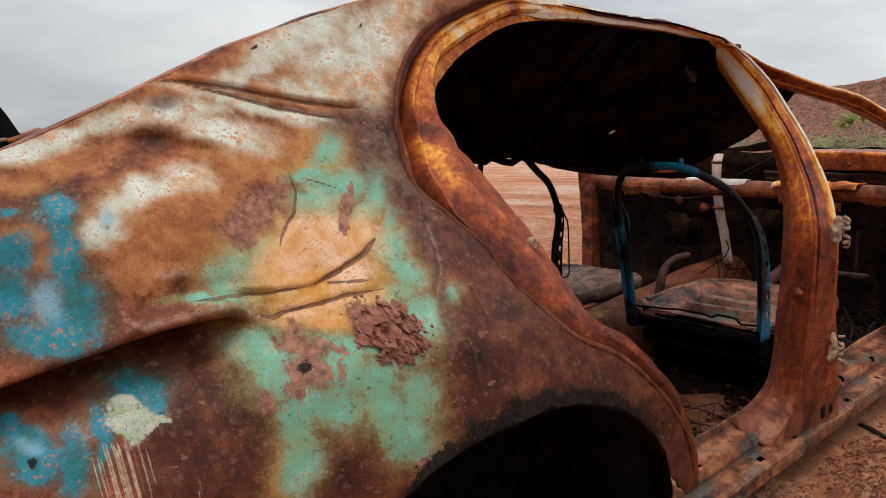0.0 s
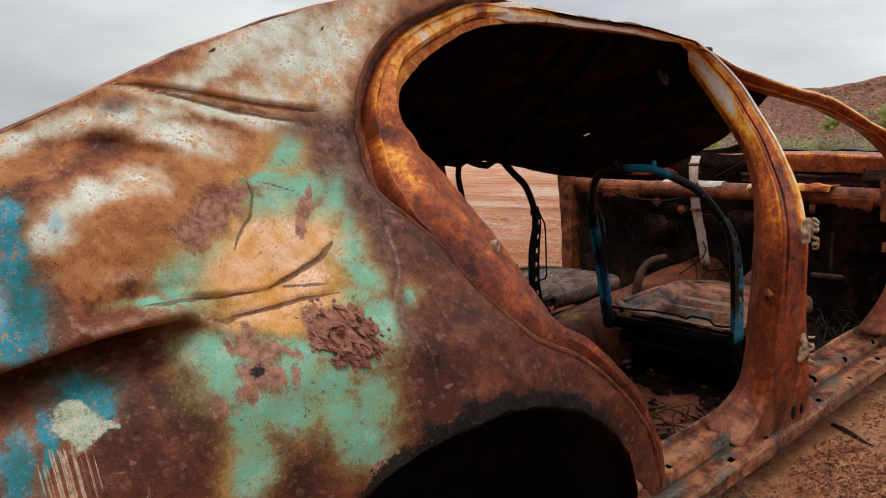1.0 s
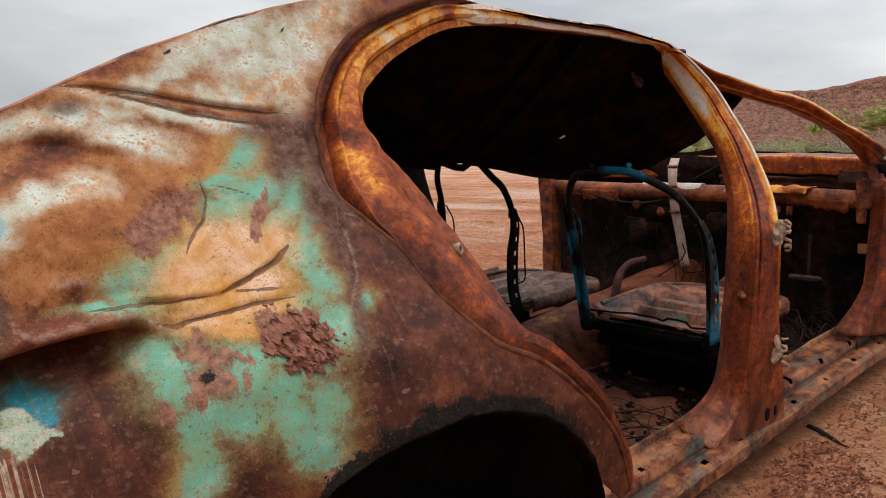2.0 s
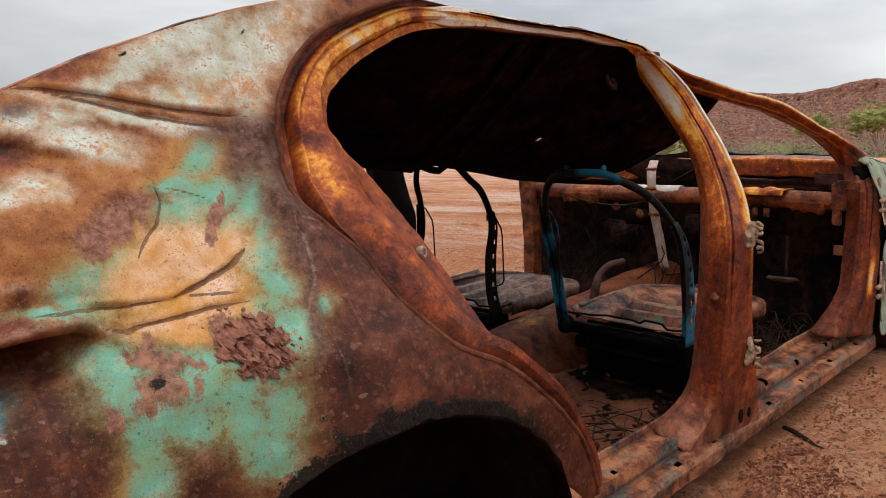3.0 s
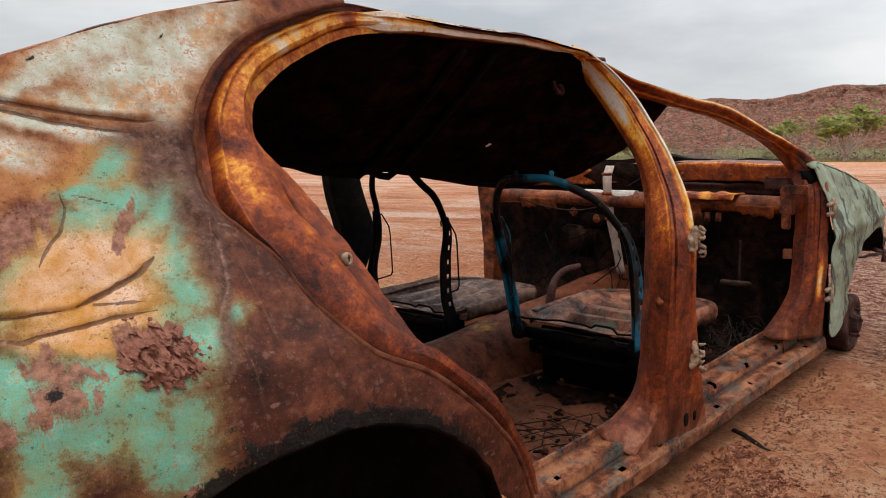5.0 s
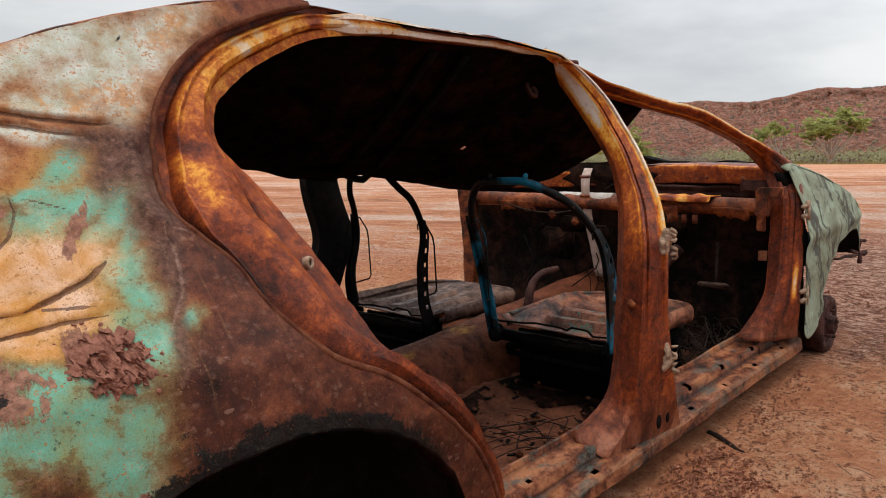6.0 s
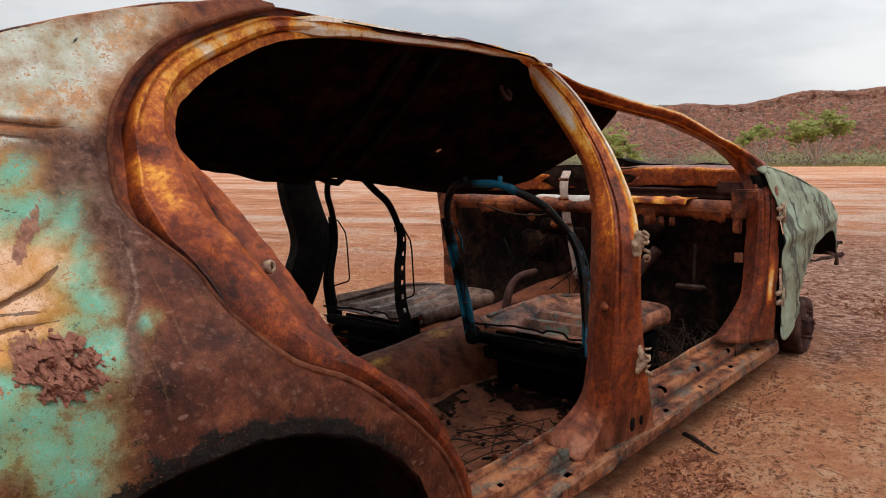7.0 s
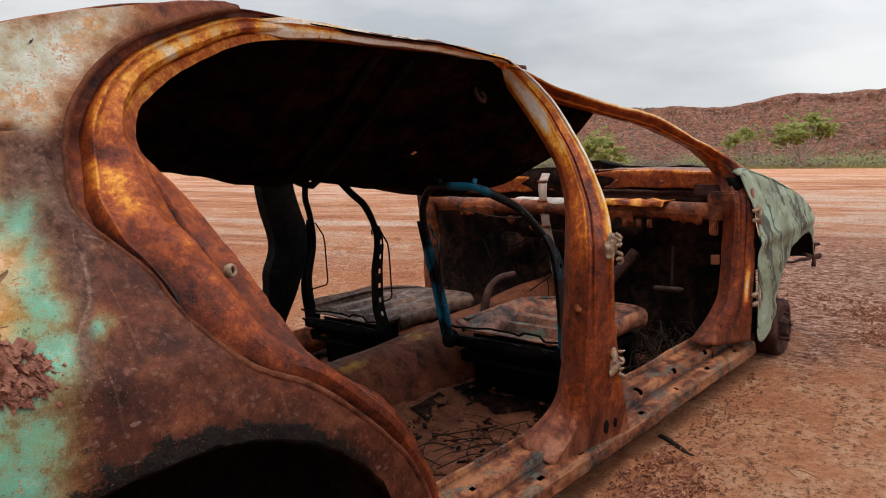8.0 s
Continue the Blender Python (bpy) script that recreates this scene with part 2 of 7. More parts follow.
MINT = [(-1.43, 1.0, 0.053, 0.023, 0), (-1.468, 1.017, 0.035, 0.01, 6), (-1.474, 0.98, 0.042, 0.022, 3), (-1.377, 0.985, 0.044, 0.023, 41), (-1.416, 0.958, 0.024, 0.017, 26), (-1.421, 1.047, 0.034, 0.018, 32), (-1.607, 0.912, 0.046, 0.032, 10), (-1.635, 0.895, 0.025, 0.016, 175), (-1.567, 0.934, 0.033, 0.015, 11), (-1.674, 0.89, 0.034, 0.005, 175), (-1.396, 0.911, 0.033, 0.023, 23), (-1.389, 0.879, 0.031, 0.021, 153), (-1.418, 0.856, 0.035, 0.013, 11), (-1.401, 0.825, 0.036, 0.023, 22), (-1.344, 0.836, 0.018, 0.008, 38), (-1.381, 0.938, 0.033, 0.014, 52), (-1.616, 0.826, 0.031, 0.022, 37), (-1.608, 0.8, 0.039, 0.029, 38), (-1.536, 0.788, 0.044, 0.029, 3), (-1.5, 0.766, 0.044, 0.039, 8), (-1.458, 0.793, 0.037, 0.022, 1), (-1.447, 0.734, 0.035, 0.03, 64), (-1.475, 0.691, 0.046, 0.031, 142), (-1.558, 0.745, 0.056, 0.023, 167), (-1.604, 0.729, 0.044, 0.025, 75), (-1.618, 0.693, 0.037, 0.023, 76), (-1.495, 0.731, 0.037, 0.032, 6), (-1.462, 0.665, 0.024, 0.013, 147), (-1.511, 0.808, 0.047, 0.016, 163), (-1.605, 0.837, 0.019, 0.013, 0)]
PEACH = [(-1.5, 0.925, 0.058, 0.031, 179), (-1.448, 0.932, 0.038, 0.021, 9), (-1.553, 0.911, 0.039, 0.022, 13), (-1.532, 0.887, 0.047, 0.017, 172), (-1.487, 0.88, 0.047, 0.015, 8), (-1.53, 0.854, 0.045, 0.011, 179), (-1.468, 0.856, 0.031, 0.009, 3), (-1.515, 0.836, 0.029, 0.007, 172)]
RUST = [(-1.689, 0.979, 0.059, 0.038, 180), (-1.67, 0.95, 0.054, 0.033, 176), (-1.725, 0.938, 0.042, 0.03, 179), (-1.765, 1.057, 0.051, 0.015, 10), (-1.806, 1.041, 0.036, 0.012, 5), (-1.834, 0.983, 0.027, 0.009, 173), (-1.799, 0.959, 0.024, 0.013, 37), (-1.505, 1.057, 0.091, 0.019, 177), (-1.553, 1.04, 0.047, 0.018, 178), (-1.466, 1.049, 0.052, 0.022, 1), (-1.387, 1.162, 0.054, 0.018, 14), (-1.461, 1.136, 0.048, 0.009, 173), (-1.45, 1.21, 0.062, 0.009, 21), (-1.614, 1.142, 0.05, 0.012, 14), (-1.314, 1.144, 0.033, 0.022, 29), (-1.605, 1.001, 0.036, 0.024, 17)]
OCHRE = [(-1.505, 0.911, 0.092, 0.051, 3), (-1.51, 0.861, 0.083, 0.029, 178), (-1.428, 0.871, 0.048, 0.021, 177), (-1.636, 0.685, 0.037, 0.015, 78), (-1.451, 1.025, 0.051, 0.011, 177), (-1.627, 0.923, 0.03, 0.026, 22), (-1.419, 1.051, 0.055, 0.027, 25)]
BLUE = [(-1.796, 1.01, 0.022, 0.013, 13), (-1.799, 0.99, 0.014, 0.012, 26), (-1.795, 0.971, 0.017, 0.012, 120), (-1.838, 1.008, 0.01, 0.004, 176), (-1.846, 0.961, 0.022, 0.018, 67), (-1.858, 0.919, 0.023, 0.018, 71), (-1.794, 0.94, 0.022, 0.017, 118), (-1.797, 0.904, 0.035, 0.022, 71), (-1.819, 0.879, 0.023, 0.02, 36), (-1.84, 0.876, 0.031, 0.014, 172), (-1.84, 0.98, 0.008, 0.003, 173), (-1.875, 0.78, 0.028, 0.011, 164), (-1.875, 0.766, 0.026, 0.016, 174), (-1.875, 0.751, 0.019, 0.009, 169), (-1.881, 0.794, 0.01, 0.005, 180), (-1.755, 0.8, 0.031, 0.014, 6), (-1.745, 0.788, 0.021, 0.014, 34), (-1.804, 0.768, 0.022, 0.009, 76), (-1.812, 0.752, 0.029, 0.005, 67), (-1.84, 0.749, 0.029, 0.013, 72)]
SKY = [(-1.825, 0.912, 0.021, 0.016, 68), (-1.872, 0.773, 0.014, 0.006, 169), (-1.748, 0.989, 0.015, 0.008, 69)]
CREAM = [(-1.774, 0.776, 0.02, 0.015, 14), (-1.773, 0.788, 0.014, 0.008, 0), (-1.76, 0.768, 0.013, 0.009, 60), (-1.744, 0.768, 0.009, 0.004, 162), (-1.777, 0.759, 0.011, 0.009, 173)]
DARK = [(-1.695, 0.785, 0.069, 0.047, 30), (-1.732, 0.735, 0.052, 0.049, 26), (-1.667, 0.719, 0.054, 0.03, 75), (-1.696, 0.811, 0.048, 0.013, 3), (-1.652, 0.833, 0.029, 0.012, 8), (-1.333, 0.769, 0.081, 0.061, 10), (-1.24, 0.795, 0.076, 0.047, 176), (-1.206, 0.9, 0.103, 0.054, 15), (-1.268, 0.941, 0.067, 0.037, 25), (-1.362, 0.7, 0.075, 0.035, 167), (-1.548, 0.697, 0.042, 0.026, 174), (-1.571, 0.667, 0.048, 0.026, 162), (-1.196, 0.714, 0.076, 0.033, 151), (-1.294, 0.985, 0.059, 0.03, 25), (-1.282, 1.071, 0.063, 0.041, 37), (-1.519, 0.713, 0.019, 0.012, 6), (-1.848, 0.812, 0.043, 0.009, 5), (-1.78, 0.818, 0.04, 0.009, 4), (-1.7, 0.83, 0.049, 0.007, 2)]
MUDDY = [(-1.56, 0.981, 0.039, 0.028, 20), (-1.582, 0.97, 0.035, 0.024, 18), (-1.529, 1.0, 0.022, 0.013, 5), (-1.593, 0.952, 0.02, 0.01, 176), (-1.433, 0.972, 0.039, 0.008, 62), (-1.446, 0.951, 0.016, 0.007, 54), (-1.573, 0.788, 0.022, 0.018, 45), (-1.571, 0.819, 0.034, 0.012, 151), (-1.536, 0.812, 0.017, 0.007, 160), (-1.569, 0.837, 0.011, 0.008, 23), (-1.587, 0.771, 0.016, 0.012, 172), (-1.629, 0.767, 0.015, 0.012, 67), (-1.543, 0.788, 0.018, 0.007, 61), (-1.476, 0.833, 0.028, 0.015, 60), (-1.461, 0.801, 0.033, 0.017, 163), (-1.457, 0.656, 0.015, 0.009, 178)]
LILAC = [(-1.363, 1.085, 0.052, 0.018, 7), (-1.341, 1.057, 0.067, 0.032, 52), (-1.304, 1.054, 0.064, 0.017, 47), (-1.324, 0.988, 0.055, 0.03, 44), (-1.329, 0.932, 0.062, 0.022, 71), (-1.342, 0.872, 0.044, 0.012, 65), (-1.366, 0.818, 0.036, 0.011, 57), (-1.628, 1.124, 0.027, 0.009, 10)]
CHAR = [(-1.209, 0.672, 0.138, 0.009, -12), (-1.323, 0.675, 0.044, 0.008, 12), (-1.113, 0.65, 0.049, 0.008, -23), (-1.269, 1.242, 0.011, 0.003, 19.0), (-1.874, 0.761, 0.005, 0.004, 171.0), (-1.574, 0.794, 0.009, 0.005, 52.0), (-1.468, 1.201, 0.008, 0.003, 27.0), (-1.47, 0.652, 0.007, 0.003, 162.0)]
FOLD = [(-1.907, 0.831), (-1.830, 0.844), (-1.770, 0.854), (-1.734, 0.860), (-1.688, 0.864), (-1.642, 0.864), (-1.617, 0.855)]
PLEAT = [(-1.625, 1.155), (-1.586, 1.154), (-1.531, 1.145), (-1.476, 1.132), (-1.417, 1.120), (-1.355, 1.111), (-1.319, 1.109)]
CRACKA = [(-1.690, 0.888), (-1.638, 0.888), (-1.578, 0.881), (-1.521, 0.879), (-1.479, 0.893), (-1.440, 0.909), (-1.412, 0.925)]
CRACKB = [(-1.617, 0.864), (-1.590, 0.854), (-1.559, 0.856), (-1.520, 0.858), (-1.478, 0.863), (-1.432, 0.863)]
ARC = [(-1.496, 1.021), (-1.494, 0.998), (-1.510, 0.970), (-1.536, 0.947), (-1.548, 0.931)]
SEAM = [(-1.322, 0.961), (-1.322, 0.917), (-1.335, 0.873), (-1.372, 0.831)]
CRACKC = [(-1.502, 0.879), (-1.445, 0.877)]
PLEATB = [(-1.588, 1.149), (-1.537, 1.135), (-1.477, 1.116), (-1.411, 1.100), (-1.355, 1.089)]
DASH = [(-1.483, 1.014), (-1.461, 1.007), (-1.432, 0.995)]
SCRAPE = [(-1.704, 1.081), (-1.656, 1.082), (-1.611, 1.066), (-1.555, 1.055)]
SCUFF = [(-1.760, 0.905), (-1.756, 0.879), (-1.740, 0.872), (-1.715, 0.875), (-1.666, 0.881), (-1.629, 0.878), (-1.611, 0.859), (-1.582, 0.841), (-1.572, 0.829)]
SCUFFB = [(-1.715, 0.922), (-1.697, 0.924), (-1.668, 0.918)]
RIDGE = SCUFF
TUCK = [(-1.275, 1.113), (-1.306, 1.065), (-1.316, 0.997), (-1.300, 0.954)]
BROW = [(-1.725, 1.079), (-1.660, 1.070), (-1.610, 1.049), (-1.564, 1.013)]


def blue_steel():
    p = Paint("blue_flaking_steel")
    t = p.noise(2.6, 7, 0.6, bend=0.4)
    c = p.mix(p.step(t, 0.47, 0.54), (0.004, 0.004, 0.004), (0.010, 0.115, 0.19))
    c = p.mix(p.step(p.noise(40.0, 4, 0.6), 0.60, 0.66), c, (0.07, 0.03, 0.018))
    return p.done(c, 0.5, 0.0, p.bump(p.noise(120.0, 4, 0.7), 0.4, 0.003), 0.15)


def panel_paint():
    """The burnt and weathered side panel: rust under remains of pale, mint, peach and blue paint."""
    p = Paint("weathered_panel_paint")
    fine = p.spread(p.noise(70.0, 6, 0.7), 1.9)
    mid = p.spread(p.noise(24.0, 5, 0.62, bend=0.3), 1.9)
    blot = p.spread(p.noise(12.0, 6, 0.62, bend=0.6), 2.2)
    grain = p.spread(p.noise(460.0, 3, 0.75), 1.8)
    speck = p.spread(p.noise(210.0, 4, 0.7), 2.2)
    dab = p.spread(p.noise(90.0, 4, 0.68, bend=0.4), 2.4)
    cloud = p.math("MULTIPLY_ADD", mid, 0.8, -0.4)
    stipple = p.math("MULTIPLY_ADD", p.math("ADD", p.math("MULTIPLY", speck, 0.5), p.math("MULTIPLY", dab, 0.5)), 1.5, -0.75)

    def layer(under, coat, colour, low=-0.5, high=0.5, most=1.0, spots=0.5, ragged=1.0, halo=None, ring=0.45):
        """A coat: soft where it was sprayed or scorched away, stippled where rust eats into it."""
        d = p.math("MULTIPLY_ADD", cloud, ragged, p.layer_value(coat))
        if halo:
            under = p.mix(p.math("MULTIPLY", p.step(p.math("MULTIPLY_ADD", stipple, 0.5, d), low - 0.7, high - 0.4), ring), under, halo)
        soft = p.step(d, low, high)
        dots = p.step(p.math("ADD", d, stipple), (low + high) / 2 - 0.12, (low + high) / 2 + 0.14)
        m = p.math("ADD", p.math("MULTIPLY", soft, (1 - spots) * most), p.math("MULTIPLY", dots, spots * most))
        return p.mix(m, under, colour), m

    tone = p.math("ADD", p.math("MULTIPLY", blot, 0.40), p.math("ADD", p.math("MULTIPLY", mid, 0.30), p.math("MULTIPLY", fine, 0.30)))
    c = p.ramp(tone, (0.18, (0.020, 0.007, 0.005)), (0.38, (0.092, 0.025, 0.014)), (0.56, (0.190, 0.052, 0.023)), (0.72, (0.31, 0.100, 0.041)), (0.88, (0.40, 0.18, 0.09)))
    c, _ = layer(c, "rust", p.ramp(tone, (0.20, (0.16, 0.052, 0.019)), (0.46, (0.32, 0.115, 0.034)), (0.70, (0.48, 0.21, 0.080))), -1.0, 0.5, 0.95, 0.3)
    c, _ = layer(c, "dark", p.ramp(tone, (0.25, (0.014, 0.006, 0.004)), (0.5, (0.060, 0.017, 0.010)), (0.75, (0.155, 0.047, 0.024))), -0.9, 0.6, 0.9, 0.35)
    c, _ = layer(c, "ochre", p.ramp(mid, (0.2, (0.40, 0.17, 0.03)), (0.7, (0.56, 0.30, 0.08))), -0.9, 0.8, 0.72, 0.35)
    pale = p.ramp(mid, (0.06, (0.40, 0.30, 0.17)), (0.32, (0.47, 0.48, 0.37)), (0.60, (0.56, 0.61, 0.54)), (0.85, (0.66, 0.70, 0.64)))
    c, m_pale = layer(c, "pale", pale, -0.80, 0.75, 0.94, 0.20, 1.0, (0.46, 0.20, 0.065), 0.7)
    # rust blooms through the pale coat in clouds edged with clusters of dots
    bloom = p.math("ADD", p.math("MULTIPLY", p.noise(9.0, 5, 0.6, bend=0.8), 0.9), p.math("ADD", p.math("MULTIPLY", dab, 0.22), p.math("MULTIPLY", speck, 0.16)))
    c = p.mix(p.math("MULTIPLY", p.math("MULTIPLY", p.step(bloom, 0.60, 0.80), 0.85), m_pale), c, p.ramp(fine, (0.25, (0.36, 0.135, 0.040)), (0.7, (0.62, 0.27, 0.070))))
    mint = p.ramp(p.math("ADD", p.math("MULTIPLY", mid, 0.55), p.math("MULTIPLY", blot, 0.45)), (0.12, (0.29, 0.27, 0.095)), (0.32, (0.20, 0.34, 0.19)), (0.54, (0.145, 0.40, 0.29)), (0.80, (0.30, 0.53, 0.40)))
    c, m_mint = layer(c, "mint", mint, -0.60, 0.85, 0.95, 0.36, 1.15, (0.30, 0.190, 0.060), 0.6)
    rim = p.math("MULTIPLY", p.step(p.layer_value("mint"), 0.75, 0.10), m_mint)
    wash = p.math("MULTIPLY", p.math("MULTIPLY", p.step(p.math("ADD", p.math("MULTIPLY", blot, 0.6), p.math("MULTIPLY", dab, 0.4)), 0.48, 0.80), 0.55), rim)
    c = p.mix(wash, c, (0.33, 0.22, 0.075))
    c, m_peach = layer(c, "peach", p.ramp(p.math("ADD", p.math("MULTIPLY", blot, 0.6), p.math("MULTIPLY", mid, 0.4)), (0.24, (0.58, 0.25, 0.045)), (0.44, (0.68, 0.37, 0.18)), (0.70, (0.80, 0.55, 0.41))), -0.75, 0.65, 0.94, 0.3, 1.0, (0.58, 0.30, 0.07), 0.6)
    blue = p.ramp(p.math("ADD", p.math("MULTIPLY", mid, 0.6), p.math("MULTIPLY", p.noise(1.0, 4, 0.6, stretch=(110, 0, 5)), 0.4)), (0.22, (0.030, 0.090, 0.070)), (0.42, (0.010, 0.150, 0.170)), (0.68, (0.004, 0.235, 0.345)))
    c, m_blue = layer(c, "blue", blue, -0.50, 0.60, 0.93, 0.5, 1.1, (0.075, 0.11, 0.07))
    c, _ = layer(c, "sky", (0.20, 0.42, 0.52), -0.6, 0.9, 0.75, 0.2, 0.6)
    c, _ = layer(c, "cream", p.ramp(p.math("ADD", p.math("MULTIPLY", fine, 0.6), p.math("MULTIPLY", dab, 0.4)), (0.25, (0.27, 0.28, 0.12)), (0.5, (0.36, 0.44, 0.34)), (0.75, (0.54, 0.47, 0.36))), -0.12, 0.22, 0.95, 0.5, 0.8)
    c, _ = layer(c, "lilac", p.ramp(fine, (0.25, (0.044, 0.020, 0.015)), (0.7, (0.16, 0.080, 0.058))), -0.9, 0.9, 0.88, 0.3)
    smear = p.noise(1.0, 4, 0.65, stretch=(120, 0, 16))
    m_mud = p.math("MULTIPLY", p.step(p.math("ADD", p.math("MULTIPLY_ADD", stipple, 0.8, p.layer_value("muddy")), p.math("MULTIPLY_ADD", smear, 2.4, -1.2)), -0.12, 0.30), 0.95)
    c = p.mix(m_mud, c, p.ramp(fine, (0.25, (0.15, 0.058, 0.038)), (0.7, (0.36, 0.165, 0.112))))
    # rust specks break through what paint is left
    paint = p.math("MAXIMUM", p.math("MAXIMUM", m_pale, m_mint), p.math("MAXIMUM", m_peach, m_blue))
    dots = p.math("MULTIPLY", p.step(p.math("ADD", p.math("MULTIPLY", speck, 0.62), p.math("MULTIPLY", mid, 0.38)), 0.64, 0.71), paint)
    c = p.mix(p.math("MULTIPLY", dots, 0.85), c, (0.40, 0.165, 0.04))
    pits = p.math("MULTIPLY", p.step(p.math("ADD", p.math("MULTIPLY", dab, 0.5), p.math("MULTIPLY", blot, 0.5)), 0.30, 0.22), m_mint)
    c = p.mix(p.math("MULTIPLY", pits, 0.8), c, (0.030, 0.060, 0.052))
    # long runs of rusty water
    run = p.noise(1.0, 5, 0.65, stretch=(75, 0, 4))
    c = p.mix(p.math("MULTIPLY", p.step(run, 0.57, 0.72), 0.35), c, (0.26, 0.120, 0.05))
    # pale drips under the cream patch
    ends = p.noise(1.0, 2, 0.5, stretch=(190, 0, 0.0))
    drip = p.math("MULTIPLY", p.step(p.noise(1.0, 3, 0.6, stretch=(380, 0, 0.9)), 0.50, 0.60), p.step(p.math("ADD", p.layer_value("drips"), p.math("MULTIPLY", p.math("SUBTRACT", ends, 0.5), 1.6)), 0.06, 0.22))
    c = p.mix(p.math("MULTIPLY", drip, 0.85), c, p.ramp(fine, (0.3, (0.30, 0.19, 0.13)), (0.7, (0.55, 0.42, 0.31))))
    c, m_char = layer(c, "char", p.ramp(mid, (0.4, (0.003, 0.003, 0.003)), (0.8, (0.009, 0.011, 0.010))), -0.15, 0.35, 0.97, 0.7, 1.8)
    # scuffed bare ridges, then the dark cracks and the pleats' shade, painted as dark lines
    m_scuff = p.math("MULTIPLY", p.step(p.math("MULTIPLY_ADD", stipple, 0.9, p.layer_value("scuff")), 0.0, 1.0), 0.36)
    c = p.mix(m_scuff, c, p.ramp(fine, (0.3, (0.24, 0.12, 0.085)), (0.7, (0.48, 0.33, 0.26))))
    m_crack_fold = p.step(p.math("MULTIPLY_ADD", stipple, 0.55, p.layer_value("crack_fold")), -0.10, 0.14)
    c = p.mix(p.math("MULTIPLY", m_crack_fold, 0.78), c, p.ramp(dab, (0.3, (0.040, 0.017, 0.011)), (0.7, (0.150, 0.062, 0.036))))
    # pitted, gritty rust
    pit = p.step(p.math("ADD", p.math("MULTIPLY", speck, 0.6), p.math("MULTIPLY", grain, 0.4)), 0.42, 0.20)
    c = p.mix(p.math("MULTIPLY", pit, p.math("MULTIPLY_ADD", paint, -0.59, 0.62)), c, (0.045, 0.017, 0.011))
    fleck = p.step(p.math("ADD", p.math("MULTIPLY", speck, 0.6), p.math("MULTIPLY", grain, 0.4)), 0.66, 0.84)
    c = p.mix(p.math("MULTIPLY", fleck, p.math("MULTIPLY_ADD", paint, -0.42, 0.42)), c, (0.52, 0.26, 0.12))
    # chips and raised blisters in the dark rust
    bare = p.math("MULTIPLY", p.math("MULTIPLY_ADD", paint, -1.0, 1.0), p.math("MULTIPLY_ADD", m_char, -1.0, 1.0))
    torn = p.vmath("ADD", p.co, p.vmath("MULTIPLY", p.noise_colour(70.0, 4.0), (0.016, 0.016, 0.016)))
    chip = p.step(p.cells(120.0, torn), 0.18, 0.10)
    flake = p.step(p.math("ADD", p.cells(26.0, p.vmath("MULTIPLY", torn, (1.0, 1.0, 1.9))), p.math("MULTIPLY", speck, 0.06)), 0.20, 0.15)
    flake = p.math("MULTIPLY", p.math("MULTIPLY", flake, p.step(p.noise(7.0, 2), 0.47, 0.55)), bare)
    blister = p.math("MULTIPLY", p.math("MULTIPLY", p.step(p.cells(62.0, torn), 0.40, 0.14), p.step(p.layer_value("dark"), -0.2, 0.35)), bare)
    c = p.mix(p.math("MULTIPLY", flake, 0.45), c, (0.30, 0.16, 0.12))
    c = p.mix(p.math("MULTIPLY", blister, 0.28), c, p.ramp(dab, (0.3, (0.12, 0.05, 0.035)), (0.7, (0.30, 0.165, 0.115))))
    c = p.mix(p.math("MULTIPLY", p.math("MULTIPLY", p.math("MULTIPLY", chip, bare), p.step(p.noise(11.0, 2), 0.52, 0.62)), 0.38), c, (0.36, 0.19, 0.12))
    c = p.mix(0.25, c, p.ramp(grain, (0.25, (0.34, 0.29, 0.26)), (0.6, (1, 1, 1))), "MULTIPLY")
    h = p.math("ADD", p.math("MULTIPLY", fine, 0.5), p.math("MULTIPLY", grain, 0.08))
    h = p.math("MULTIPLY_ADD", pit, -0.25, p.math("ADD", h, p.math("MULTIPLY", paint, 0.2)))
    h = p.math("MULTIPLY_ADD", flake, 0.6, p.math("MULTIPLY_ADD", m_mud, 1.2, h))
    h = p.math("MULTIPLY_ADD", blister, 0.8, p.math("MULTIPLY_ADD", p.math("MULTIPLY", m_char, dab), 2.2, h))
    h = p.math("MULTIPLY_ADD", m_crack_fold, -1.2, h)
    n = p.bump(h, 0.40, 0.003)
    return p.done(c, p.math("SUBTRACT", 0.58, p.math("MULTIPLY", paint, 0.2)), 0.0, n, 0.16)


def mottled_fender():
    p = Paint("mottled_green_grey_paint")
    at = p.split(p.co)
    slant = p.join(p.math("ADD", at[0], p.math("MULTIPLY", at[2], 0.35)), at[1], p.math("MULTIPLY", at[2], 0.22))
    blotch = p.math("MULTIPLY_ADD", p.noise(19.0, 5, 0.6, vec=slant, bend=0.5), 0.75, p.math("MULTIPLY", p.noise(40.0, 5, 0.7), 0.25))
    tint = p.spread(p.noise(8.0, 5, 0.65, bend=0.5), 2.2)
    c = p.ramp(tint, (0.2, (0.20, 0.22, 0.15)), (0.5, (0.27, 0.31, 0.22)), (0.8, (0.34, 0.44, 0.34)))
    c = p.mix(p.math("MULTIPLY", p.step(blotch, 0.51, 0.58), 0.9), c, (0.060, 0.058, 0.048))
    c = p.mix(p.math("MULTIPLY", p.step(p.noise(16.0, 6, 0.72), 0.58, 0.70), 0.7), c, (0.16, 0.085, 0.045))
    return p.done(c, 0.6, 0.0, p.bump(p.noise(60.0, 5, 0.7), 0.35, 0.004), 0.2)


